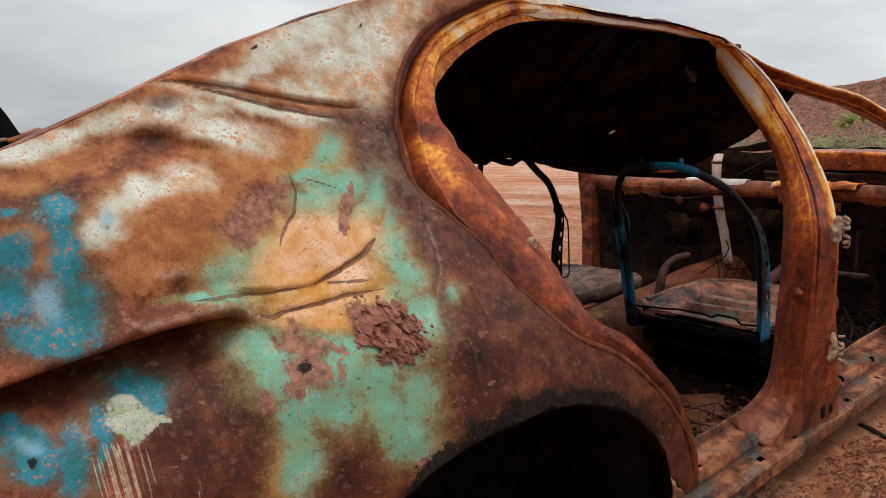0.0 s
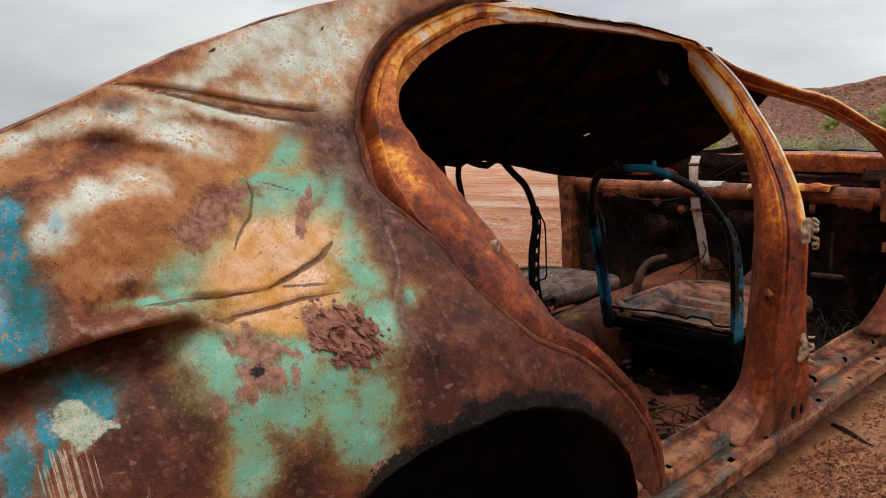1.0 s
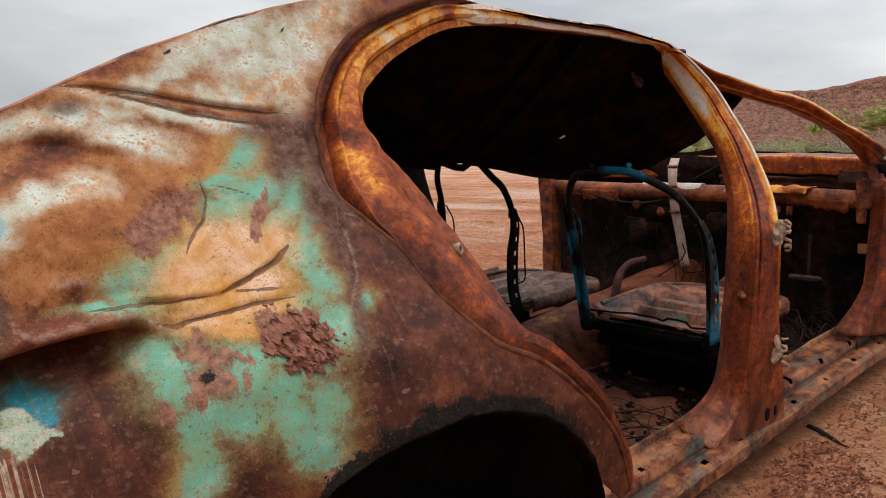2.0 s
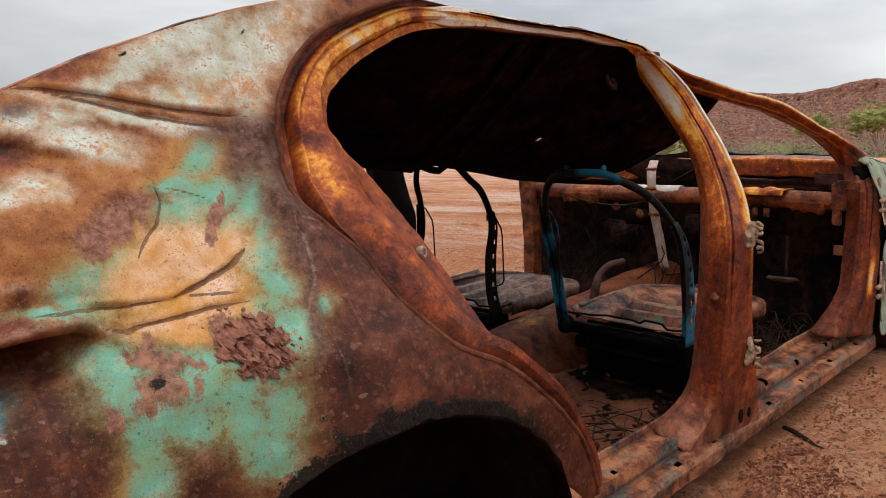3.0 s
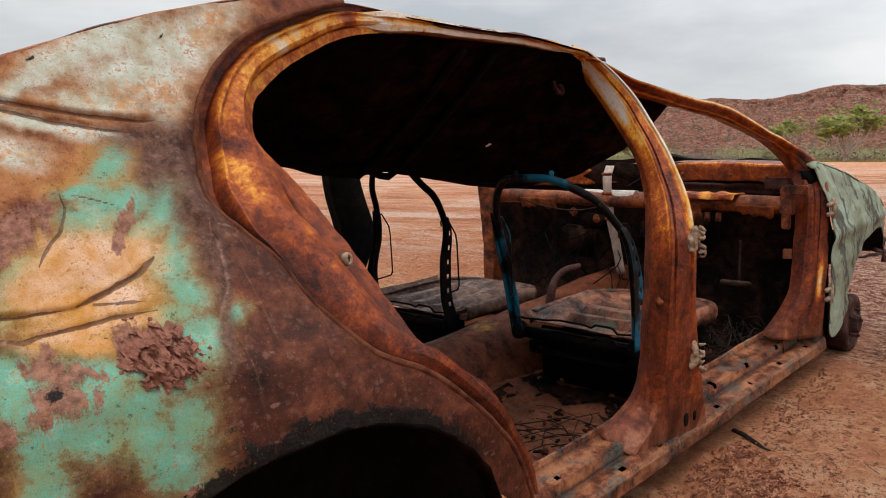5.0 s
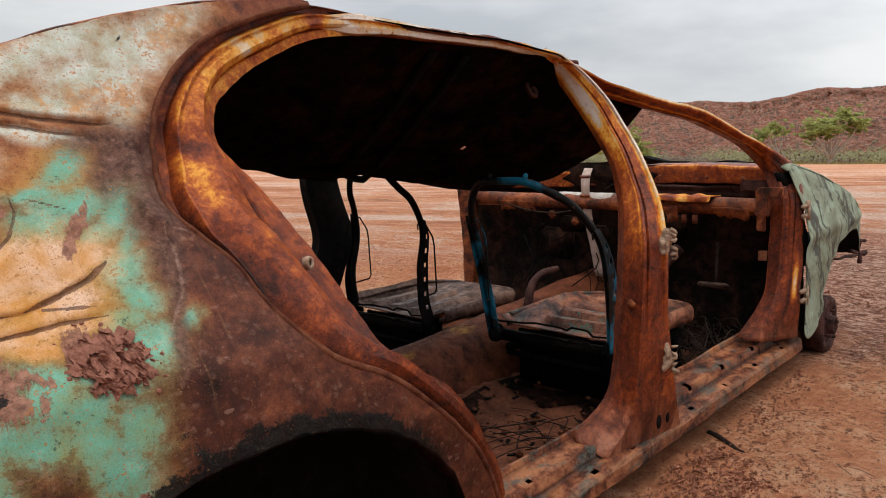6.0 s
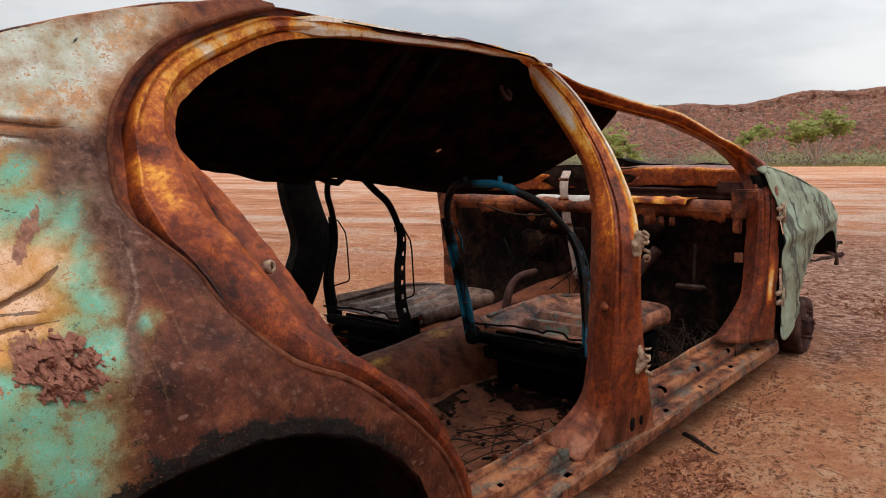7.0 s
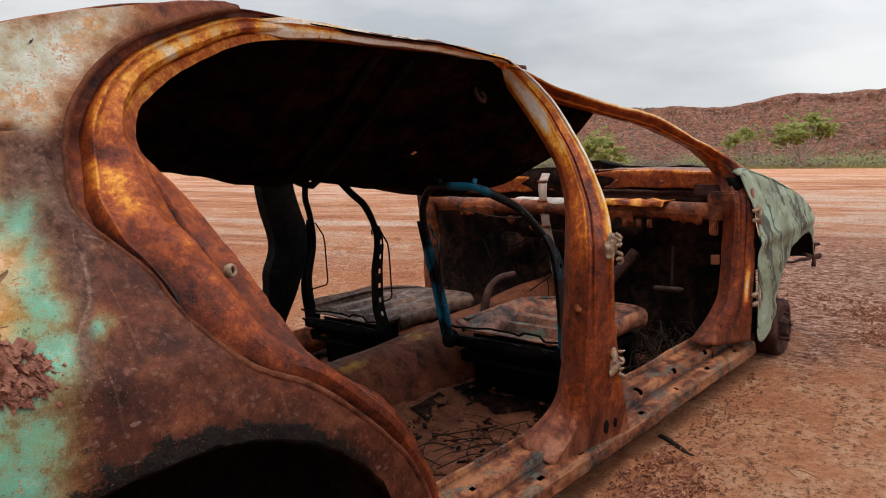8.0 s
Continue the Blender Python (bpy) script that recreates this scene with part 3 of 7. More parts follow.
def plain(name, dark, light, scale=30.0, rough=0.8, relief=0.5, depth=0.004, spec=0.4):
    p = Paint(name)
    a = p.noise(scale, 6, 0.65)
    b = p.noise(scale * 7, 4, 0.7)
    c = p.ramp(p.math("ADD", p.math("MULTIPLY", a, 0.65), p.math("MULTIPLY", b, 0.35)), (0.36, dark), (0.64, light))
    return p.done(c, rough, 0.0, p.bump(p.math("ADD", a, p.math("MULTIPLY", b, 0.5)), relief, depth), spec)


def soil_material():
    """Red desert soil: pale dry crust over darker churned clods, worn bands that run across the plain."""
    p = Paint("red_soil")
    at = p.split(p.co)
    wide = p.spread(p.noise(0.45, 6, 0.66, bend=0.4), 2.4)
    mid = p.spread(p.noise(2.4, 6, 0.68, bend=0.5), 2.4)
    patch = p.spread(p.noise(6.5, 6, 0.7, bend=0.6), 2.6)
    crumb = p.spread(p.noise(26.0, 6, 0.74, bend=0.5), 2.6)
    fine = p.spread(p.noise(85.0, 5, 0.74), 2.2)
    grit = p.spread(p.noise(48.0, 5, 0.78, bend=0.3), 3.0)
    t = p.math("ADD", p.math("ADD", p.math("MULTIPLY", wide, 0.22), p.math("MULTIPLY", mid, 0.28)), p.math("ADD", p.math("MULTIPLY", patch, 0.24), p.math("MULTIPLY", crumb, 0.26)))
    c = p.ramp(t, (0.16, (0.28, 0.088, 0.042)), (0.34, (0.50, 0.180, 0.086)), (0.52, (0.66, 0.285, 0.150)), (0.68, (0.76, 0.43, 0.265)), (0.82, (0.86, 0.61, 0.43)))
    # scoured pale streaks and darker damp ones lie across the plain
    ahead = p.math("ADD", p.math("MULTIPLY", at[0], 0.88), p.math("MULTIPLY", at[1], 0.47))
    across = p.math("SUBTRACT", p.math("MULTIPLY", at[1], 0.88), p.math("MULTIPLY", at[0], 0.47))
    lanes = p.join(ahead, p.math("MULTIPLY", across, 0.42), 0.0)
    bands = p.spread(p.noise(0.16, 10, 0.74, vec=lanes, bend=1.5), 4.2)
    thin = p.spread(p.noise(0.6, 9, 0.80, vec=lanes, bend=2.4), 3.8)
    lane = p.math("ADD", p.math("MULTIPLY", bands, 0.55), p.math("MULTIPLY", thin, 0.45))
    open_plain = p.step(ahead, 2.2, 5.5)
    c = p.mix(p.math("MULTIPLY", p.math("MULTIPLY", p.step(lane, 0.44, 0.72), open_plain), 0.80), c, p.ramp(crumb, (0.2, (0.58, 0.38, 0.29)), (0.7, (0.84, 0.65, 0.54))))
    c = p.mix(p.math("MULTIPLY", p.math("MULTIPLY", p.step(lane, 0.44, 0.18), open_plain), 0.70), c, p.ramp(crumb, (0.2, (0.13, 0.047, 0.031)), (0.7, (0.33, 0.135, 0.088))))
    c = p.mix(p.math("MULTIPLY", p.step(ahead, 26.0, 75.0), 0.8), c, p.ramp(bands, (0.3, (0.56, 0.25, 0.135)), (0.7, (0.70, 0.38, 0.235))))
    # a belt of loose dark gravel past the wreck's nose
    belt = p.math("MULTIPLY", p.math("MULTIPLY", p.step(at[1], 2.2, 0.9), p.step(p.math("ADD", at[0], p.math("MULTIPLY", p.math("SUBTRACT", mid, 0.5), 0.9)), 1.15, 1.9)), p.math("MULTIPLY_ADD", p.step(at[0], 4.0, 9.0), -0.85, 1.0))
    chips = p.spread(p.noise(30.0, 5, 0.8, bend=0.6, stretch=(1.0, 0.55, 1.0)), 3.6)
    c = p.mix(p.math("MULTIPLY", belt, 0.82), c, p.ramp(chips, (0.20, (0.085, 0.033, 0.028)), (0.40, (0.34, 0.145, 0.105)), (0.60, (0.58, 0.30, 0.22)), (0.82, (0.85, 0.60, 0.48))))
    # crumbled dark clusters in the crust
    churned = p.math("MULTIPLY", p.step(p.math("ADD", p.math("MULTIPLY", crumb, 0.25), p.math("ADD", p.math("MULTIPLY", fine, 0.35), p.math("MULTIPLY", grit, 0.4))), 0.50, 0.34), p.step(p.math("ADD", p.math("MULTIPLY", mid, 0.5), p.math("MULTIPLY", patch, 0.5)), 0.42, 0.62))
    c = p.mix(p.math("MULTIPLY", churned, 0.75), c, (0.11, 0.040, 0.026))
    c = p.mix(p.math("MULTIPLY", p.step(fine, 0.66, 0.9), 0.45), c, (0.66, 0.42, 0.30))
    sand = p.spread(p.noise(210.0, 4, 0.78), 2.6)
    c = p.mix(0.42, c, p.ramp(p.math("ADD", p.math("MULTIPLY", sand, 0.45), p.math("MULTIPLY", grit, 0.55)), (0.22, (0.34, 0.29, 0.26)), (0.46, (0.92, 0.89, 0.86)), (0.75, (1, 1, 1))), "MULTIPLY")
    h = p.math("ADD", p.math("MULTIPLY", crumb, 0.7), p.math("MULTIPLY_ADD", grit, 0.7, p.math("MULTIPLY", fine, 0.4)))
    h = p.math("MULTIPLY_ADD", p.math("MULTIPLY", chips, belt), 0.9, h)
    return p.done(c, 0.92, 0.0, p.bump(h, 1.0, 0.016, p.bump(p.math("ADD", mid, p.math("MULTIPLY", patch, 0.5)), 0.5, 0.05)), 0.1)


def hill_material():
    """Scree and ledges of red rock, dotted with dull shrubs."""
    p = Paint("red_scree")
    big = p.spread(p.noise(0.05, 6, 0.65), 1.6)
    strata = p.spread(p.noise(1.0, 6, 0.7, stretch=(0.10, 0.10, 0.7)), 1.8)
    rock = p.spread(p.noise(0.45, 7, 0.78, bend=0.3), 3.0)
    stone = p.cells(0.9)
    t = p.math("ADD", p.math("MULTIPLY", big, 0.25), p.math("ADD", p.math("MULTIPLY", rock, 0.62), p.math("MULTIPLY", strata, 0.13)))
    c = p.ramp(t, (0.18, (0.14, 0.048, 0.032)), (0.38, (0.38, 0.140, 0.088)), (0.58, (0.52, 0.24, 0.165)), (0.78, (0.64, 0.38, 0.30)))
    fleck = p.spread(p.noise(1.1, 5, 0.8, bend=0.4), 3.2)
    # dark flecks paint the shadows between rocks
    c = p.mix(p.math("MULTIPLY", p.step(fleck, 0.42, 0.16), 0.75), c, (0.085, 0.034, 0.024))
    c = p.mix(p.math("MULTIPLY", p.step(fleck, 0.66, 0.92), 0.6), c, (0.66, 0.40, 0.31))
    c = p.mix(p.math("MULTIPLY", p.step(stone, 0.32, 0.15), 0.55), c, (0.045, 0.030, 0.020))
    c = p.mix(p.math("MULTIPLY", p.step(p.noise(0.16, 5, 0.7), 0.57, 0.66), 0.4), c, (0.12, 0.10, 0.055))
    return p.done(c, 0.95, 0.0, p.bump(rock, 1.0, 1.5), 0.1)


PANEL = panel_paint()
BLUE_STEEL = blue_steel()
FENDER = mottled_fender()
SOIL = soil_material()
SCREE = hill_material()
DIRT = plain("loose_red_dirt", (0.046, 0.015, 0.008), (0.225, 0.080, 0.042), 9.0, 0.95, 0.9, 0.012, 0.2)
MUD_CAKE = plain("caked_brown_mud", (0.15, 0.060, 0.041), (0.36, 0.155, 0.108), 60.0, 0.95, 0.7, 0.004, 0.2)
CLAY = plain("pale_grey_melted_metal", (0.15, 0.080, 0.050), (0.52, 0.37, 0.26), 70.0, 0.65, 0.6, 0.004, 0.2)
CLOD = plain("dark_damp_clods", (0.15, 0.055, 0.034), (0.46, 0.205, 0.125), 40.0, 0.95, 0.8, 0.006, 0.1)
RUBBER = plain("burnt_black_wire", (0.003, 0.003, 0.003), (0.014, 0.010, 0.008), 50.0, 0.9, 0.5, 0.004, 0.05)
GREY_WIRE = plain("ashen_wire", (0.006, 0.004, 0.003), (0.055, 0.033, 0.024), 40.0, 0.85, 0.5, 0.004, 0.1)
WHITE_STEEL = plain("flaking_white_steel", (0.28, 0.22, 0.18), (0.62, 0.58, 0.54), 16.0, 0.6)
STRAW = plain("dry_straw", (0.10, 0.055, 0.032), (0.26, 0.15, 0.09), 30.0, 0.85)
PALE_STRAP = plain("dusty_pink_strap", (0.22, 0.14, 0.11), (0.48, 0.36, 0.30), 30.0, 0.75)
BARK = plain("pale_gum_bark", (0.22, 0.17, 0.13), (0.55, 0.48, 0.40), 3.0, 0.85, 0.5, 0.05)
STICK = plain("dry_dark_stick", (0.008, 0.006, 0.005), (0.035, 0.022, 0.016), 60.0, 0.9, 0.6, 0.004, 0.1)
LEAF = plain("gum_leaf", (0.17, 0.20, 0.035), (0.38, 0.41, 0.10), 0.8, 0.6, 0.1, 0.01)
SCRUB = plain("olive_scrub", (0.10, 0.10, 0.040), (0.27, 0.25, 0.115), 0.5, 0.8, 0.1, 0.01)
DRY_SCRUB = plain("grey_brown_scrub", (0.060, 0.045, 0.033), (0.22, 0.165, 0.115), 0.5, 0.85, 0.1, 0.01)
GRASS = plain("dry_grass", (0.20, 0.17, 0.06), (0.36, 0.33, 0.14), 0.4, 0.9, 0.1, 0.01)


# ---------------------------------------------------------------- mesh helpers
def part(name, bm, material, parent=None, label="", thick=0.0, smooth=True):
    """One mesh object out of a bmesh, under its thing or part."""
    mesh = bpy.data.meshes.new(name)
    bm.normal_update()
    bm.to_mesh(mesh)
    bm.free()
    mesh.materials.append(material)
    mesh.polygons.foreach_set("use_smooth", [smooth] * len(mesh.polygons))
    ob = new(name, mesh)
    ob.parent = parent
    if label:
        ob["label"] = label
    if thick:
        m = ob.modifiers.new("thickness", "SOLIDIFY")
        m.thickness, m.offset = thick, 0.0
    return ob


def empty(name, parent=None, m=None):
    ob = new(name)
    ob.empty_display_size = 0.1
    ob.parent = parent
    if m is not None:
        ob.matrix_basis = m
    return ob


def spline(points, n):
    """n points at even steps along a smooth curve through the given ones."""
    p = [Vector(q) for q in points]
    p = [p[0] * 2 - p[1]] + p + [p[-1] * 2 - p[-2]]
    fine = []
    for a, b, c, d in zip(p, p[1:], p[2:], p[3:]):
        for k in range(16):
            t = k / 16
            fine.append(0.5 * (2 * b + (c - a) * t + (2 * a - 5 * b + 4 * c - d) * t * t + (3 * b - a - 3 * c + d) * t**3))
    fine.append(p[-2])
    run = np.r_[0, np.cumsum([(v - u).length for u, v in zip(fine, fine[1:])])]
    at = np.linspace(0, run[-1], n)
    xs = [np.interp(at, run, [q[i] for q in fine]) for i in range(len(fine[0]))]
    return [Vector(q) for q in zip(*xs)]


def spline_keyed(points, n):
    """n points along the curve, spread evenly between the given points by their number."""
    p = [Vector(q) for q in points]
    p = [p[0] * 2 - p[1]] + p + [p[-1] * 2 - p[-2]]
    out = []
    for s in np.linspace(0, len(points) - 1 - 1e-9, n):
        k, t = int(s), s - int(s)
        a, b, c, d = p[k : k + 4]
        out.append(0.5 * (2 * b + (c - a) * t + (2 * a - 5 * b + 4 * c - d) * t * t + (3 * b - a - 3 * c + d) * t**3))
    return out


def sheet(rows, bm=None, closed=False, skip=None):
    """A grid of faces over rows of points."""
    bm = bm or bmesh.new()
    v = [[bm.verts.new(q) for q in row] for row in rows]
    for i, (a, b) in enumerate(zip(v, v[1:])):
        m = len(a)
        for j in range(m if closed else m - 1):
            if skip and skip(i, j):
                continue
            bm.faces.new((a[j], a[(j + 1) % m], b[(j + 1) % m], b[j]))
    return bm


def tube(path, radius, sides=8, bm=None, squash=1.0):
    """A round bar along a path; radius is a number or a function of 0..1."""
    bm = bm or bmesh.new()
    path = [Vector(q) for q in path]
    side, rows = None, []
    for k, q in enumerate(path):
        way = (path[min(k + 1, len(path) - 1)] - path[max(k - 1, 0)]).normalized()
        if side is None:
            side = way.orthogonal().normalized()
        side = (side - way * side.dot(way)).normalized()
        up = way.cross(side)
        r = radius(k / (len(path) - 1)) if callable(radius) else radius
        rows.append([q + side * (r * math.cos(a)) + up * (r * squash * math.sin(a)) for a in np.linspace(0, 2 * math.pi, sides, endpoint=False)])
    first = len(bm.verts)
    sheet(rows, bm, True)
    bm.verts.ensure_lookup_table()
    bm.faces.new(bm.verts[first : first + sides][::-1])
    bm.faces.new(bm.verts[len(bm.verts) - sides :])
    return bm


def lathe(profile, m, sides=28, bm=None):
    """Rings (radius, height) turned about the z of m."""
    bm = bm or bmesh.new()
    rows = [[m @ Vector((r * math.cos(a), r * math.sin(a), h)) for a in np.linspace(0, 2 * math.pi, sides, endpoint=False)] for r, h in profile]
    return sheet(rows, bm, True)


def block(size, m, bevel=0.004, bm=None):
    """A box with softened edges."""
    out = bmesh.new()
    bmesh.ops.create_cube(out, size=1.0, matrix=m @ Matrix.Diagonal((*size, 1)))
    if bevel:
        bmesh.ops.bevel(out, geom=out.edges[:], offset=bevel, segments=2, affect="EDGES")
    if bm is None:
        return out
    v = {q: bm.verts.new(q.co) for q in out.verts}
    for f in out.faces:
        bm.faces.new([v[q] for q in f.verts])
    out.free()
    return bm


def roughen(bm, amount, scale, seed=0.0):
    """Dents and waves: moves every corner by smooth noise."""
    for v in bm.verts:
        v.co += noise.noise_vector(v.co * scale + Vector((seed, seed * 1.7, 0))) * amount
    return bm


def lattice(ix, iy, seed):
    h = (ix.astype(np.int64) * 374761393 + iy.astype(np.int64) * 668265263 + seed * 974634777) & 0x7FFFFFFF
    h = ((h ^ (h >> 13)) * 1274126177) & 0x7FFFFFFF
    return ((h ^ (h >> 16)) & 0xFFFF) / 32767.5 - 1.0


def value_noise(x, y, seed=0):
    x, y = np.asarray(x, float), np.asarray(y, float)
    ix, iy = np.floor(x), np.floor(y)
    u, v = x - ix, y - iy
    u, v = u * u * (3 - 2 * u), v * v * (3 - 2 * v)
    a = lattice(ix, iy, seed) * (1 - u) + lattice(ix + 1, iy, seed) * u
    b = lattice(ix, iy + 1, seed) * (1 - u) + lattice(ix + 1, iy + 1, seed) * u
    return a * (1 - v) + b * v


def fbm(x, y, seed=0, octaves=4):
    """Smooth noise in several octaves, about -1 to 1, for whole arrays at once."""
    out, amp = 0.0, 0.6
    for k in range(octaves):
        turn = 0.7 * k
        c, s = math.cos(turn) * 2**k, math.sin(turn) * 2**k
        out = out + amp * value_noise(x * c - y * s + 17.3 * k, x * s + y * c - 9.1 * k, seed + k)
        amp *= 0.5
    return out


def trimmed_sheet(outline, cell, depth):
    """A fine grid in (x, z) cut along an outline; depth(x, z) gives its y."""
    line = np.array(outline, float)
    a, b = line, np.roll(line, -1, 0)
    xs = np.arange(line[:, 0].min() - cell, line[:, 0].max() + 2 * cell, cell)
    zs = np.arange(line[:, 1].min() - cell, line[:, 1].max() + 2 * cell, cell)
    gx, gz = np.meshgrid(xs, zs, indexing="ij")
    p = np.stack([gx.ravel(), gz.ravel()], 1)
    inside = np.zeros(len(p), bool)
    near, best = np.full(len(p), 1e9), p.copy()
    for (ax, az), (bx, bz) in zip(a, b):
        if az != bz:
            cross = ((p[:, 1] < az) != (p[:, 1] < bz)) & (p[:, 0] < (bx - ax) * (p[:, 1] - az) / (bz - az) + ax)
            inside ^= cross
        d = np.array([bx - ax, bz - az])
        t = np.clip(((p - (ax, az)) @ d) / max(d @ d, 1e-12), 0, 1)
        q = np.array([ax, az]) + t[:, None] * d
        far = np.hypot(*(p - q).T)
        closer = far < near
        near[closer], best[closer] = far[closer], q[closer]
    snap = ~inside | (near < 0.3 * cell)
    p[snap & (near < 1.6 * cell)] = best[snap & (near < 1.6 * cell)]
    y = depth(p[:, 0], p[:, 1])
    n, m = gx.shape
    index = np.arange(n * m).reshape(n, m)
    quads = np.stack([index[:-1, :-1], index[1:, :-1], index[1:, 1:], index[:-1, 1:]], -1).reshape(-1, 4)
    quads = quads[inside[quads].any(1) & (near[quads].max(1) < 1e8)]
    used = np.unique(quads)
    back = np.full(n * m, -1)
    back[used] = np.arange(len(used))
    mesh = bpy.data.meshes.new("cut")
    mesh.from_pydata(np.stack([p[used, 0], y[used], p[used, 1]], 1).tolist(), [], back[quads].tolist())
    bm = bmesh.new()
    bm.from_mesh(mesh)
    bpy.data.meshes.remove(mesh)
    bmesh.ops.remove_doubles(bm, verts=bm.verts[:], dist=cell * 0.05)
    return bm


def mirrored(bm):
    """The same shape on the wreck's far side."""
    for v in bm.verts:
        v.co.y = 2 * MID - v.co.y
    bmesh.ops.reverse_faces(bm, faces=bm.faces[:])
    return bm


def lumps_mesh(places):
    """One mesh of many small rounded lumps, each at a matrix of its own."""
    one = bmesh.new()
    bmesh.ops.create_icosphere(one, subdivisions=1, radius=1.0)
    one.verts.index_update()
    corners, faces = [v.co.copy() for v in one.verts], [[v.index for v in f.verts] for f in one.faces]
    one.free()
    points, tris = [], []
    for m in places:
        first = len(points)
        points += [tuple(m @ c) for c in corners]
        tris += [tuple(first + i for i in f) for f in faces]
    mesh = bpy.data.meshes.new("lumps")
    mesh.from_pydata(points, [], tris)
    bm = bmesh.new()
    bm.from_mesh(mesh)
    bpy.data.meshes.remove(mesh)
    return bm


def creased(ob, degrees):
    """Folds sharper than this stay crisp."""
    ob.data.set_sharp_from_angle(angle=radians(degrees))
    return ob


MID = 0.895  # the wreck's middle, across


# ---------------------------------------------------------------- ground and distance
def ground_height(x, y):
    x, y = np.asarray(x, float), np.asarray(y, float)
    near = np.exp(-((x * x + y * y) / 400))
    # the soil rises gently from the wreck's tail to its nose
    h = np.interp(x, [-1.2, -0.5, 0.14, 0.35, 0.9, 1.1, 1.4, 2.5, 6.0], [-0.06, -0.02, 0.026, 0.042, 0.086, 0.115, 0.138, 0.155, 0.16])
    h = h + fbm(x * 0.5, y * 0.5, 3) * 0.012 + fbm(x * 0.02, y * 0.02, 5, 3) * 0.12 * (1 - near)
    # churned crust beside the wreck
    churn = np.clip(fbm(x * 1.1, y * 1.1, 8, 3) * 1.6 + 0.30, 0, 1) * near
    lumps = np.maximum(0, fbm(x * 9, y * 9, 11, 4)) * 0.05 + np.maximum(0, fbm(x * 22, y * 22, 15, 3)) * 0.022
    return h + churn * lumps


def build_ground():
    # fine beside the wreck, growing towards the horizon
    t = np.linspace(-1, 1, 190)
    far = np.sinh(t * 8.2) / np.sinh(8.2) * 3200
    xs = np.unique(np.r_[far[np.abs(far) > 0.7], np.arange(-1.2, 4.2, 0.02), np.arange(4.2, 8.0, 0.05), np.arange(8, 30, 0.25)])
    ys = np.unique(np.r_[far[np.abs(far) > 0.7], np.arange(-1.6, 0.3, 0.02), np.arange(0.3, 8.0, 0.08), np.arange(8, 30, 0.25)])
    gx, gy = np.meshgrid(xs, ys, indexing="ij")
    n, m = gx.shape
    index = np.arange(n * m).reshape(n, m)
    quads = np.stack([index[:-1, :-1], index[1:, :-1], index[1:, 1:], index[:-1, 1:]], -1).reshape(-1, 4)
    mesh = bpy.data.meshes.new("ground")
    mesh.from_pydata(np.stack([gx, gy, ground_height(gx, gy)], -1).reshape(-1, 3).tolist(), [], quads.tolist())
    mesh.materials.append(SOIL)
    mesh.polygons.foreach_set("use_smooth", [True] * len(mesh.polygons))
    return tagged(new("ground", mesh), "red desert soil with pale dry crust and gravel", "ground", kind="structure")


def hill_top(az):
    """Height of the ridge, in degrees over the horizon, by its bearing in degrees from the wreck's nose."""
    return np.interp(az, [-75, -40, -5, 13.5, 17.4, 19.1, 20.8, 22.6, 24.5, 27.4, 34, 44, 54, 70], [1.5, 3.2, 5.2, 5.02, 4.9, 4.6, 4.32, 4.2, 4.35, 4.45, 4.1, 2.6, 0.9, 0.2])


def build_hill():
    rows = []
    for az in np.arange(-78, 70, 0.3):
        a, row = radians(az), []
        top = 330 * math.tan(radians(float(hill_top(az))))
        for k in range(45):
            f = k / 44
            r = 215 + 115 * min(f * 1.15, 1.0) + max(0, f - 0.87) * 500
            z = top * (f / 0.87) ** 1.15 if f < 0.87 else top * (1 - (f - 0.87) * 2)
            q = Vector((r * math.cos(a), r * math.sin(a), z))
            bump = noise.fractal(q * 0.05, 1.0, 2.0, 6) * 2.0 + noise.fractal(Vector((q.x * 0.25, q.y * 0.25, q.z * 0.9)), 1.0, 2.0, 3) * 1.1
            # broken ledges stand out below the crest
            ledge = math.exp(-(((f - 0.76) / 0.09) ** 2)) * (1.0 if noise.noise(Vector((az * 0.9, z * 0.8, 2.0))) > 0.0 else -0.6) * 1.4
            row.append(q + Vector((-math.cos(a), -math.sin(a), 0.35)) * (bump + ledge) * min(1, f * 4) - Vector((0, 0, 0.6)))
        rows.append(row)
    ob = part("hill", sheet(rows), SCREE)
    return tagged(ob, "long red rocky hill with scattered shrubs", "hill", kind="structure")


def leaf_clump(bm, centre, size, count, leaf, rng, flat=0.7):
    for _ in range(count):
        d = Vector((rng.gauss(0, 1), rng.gauss(0, 1), rng.gauss(0, flat)))
        d = d.normalized() * (rng.random() ** 0.45) * size
        c = centre + Vector((d.x, d.y, d.z * flat))
        a = Vector((rng.uniform(-1, 1), rng.uniform(-1, 1), rng.uniform(-0.6, 0.6))).normalized() * leaf
        b = a.orthogonal().normalized() * leaf * 0.45
        v = [bm.verts.new(q) for q in (c - a, c + b, c + a, c - b)]
        bm.faces.new(v)


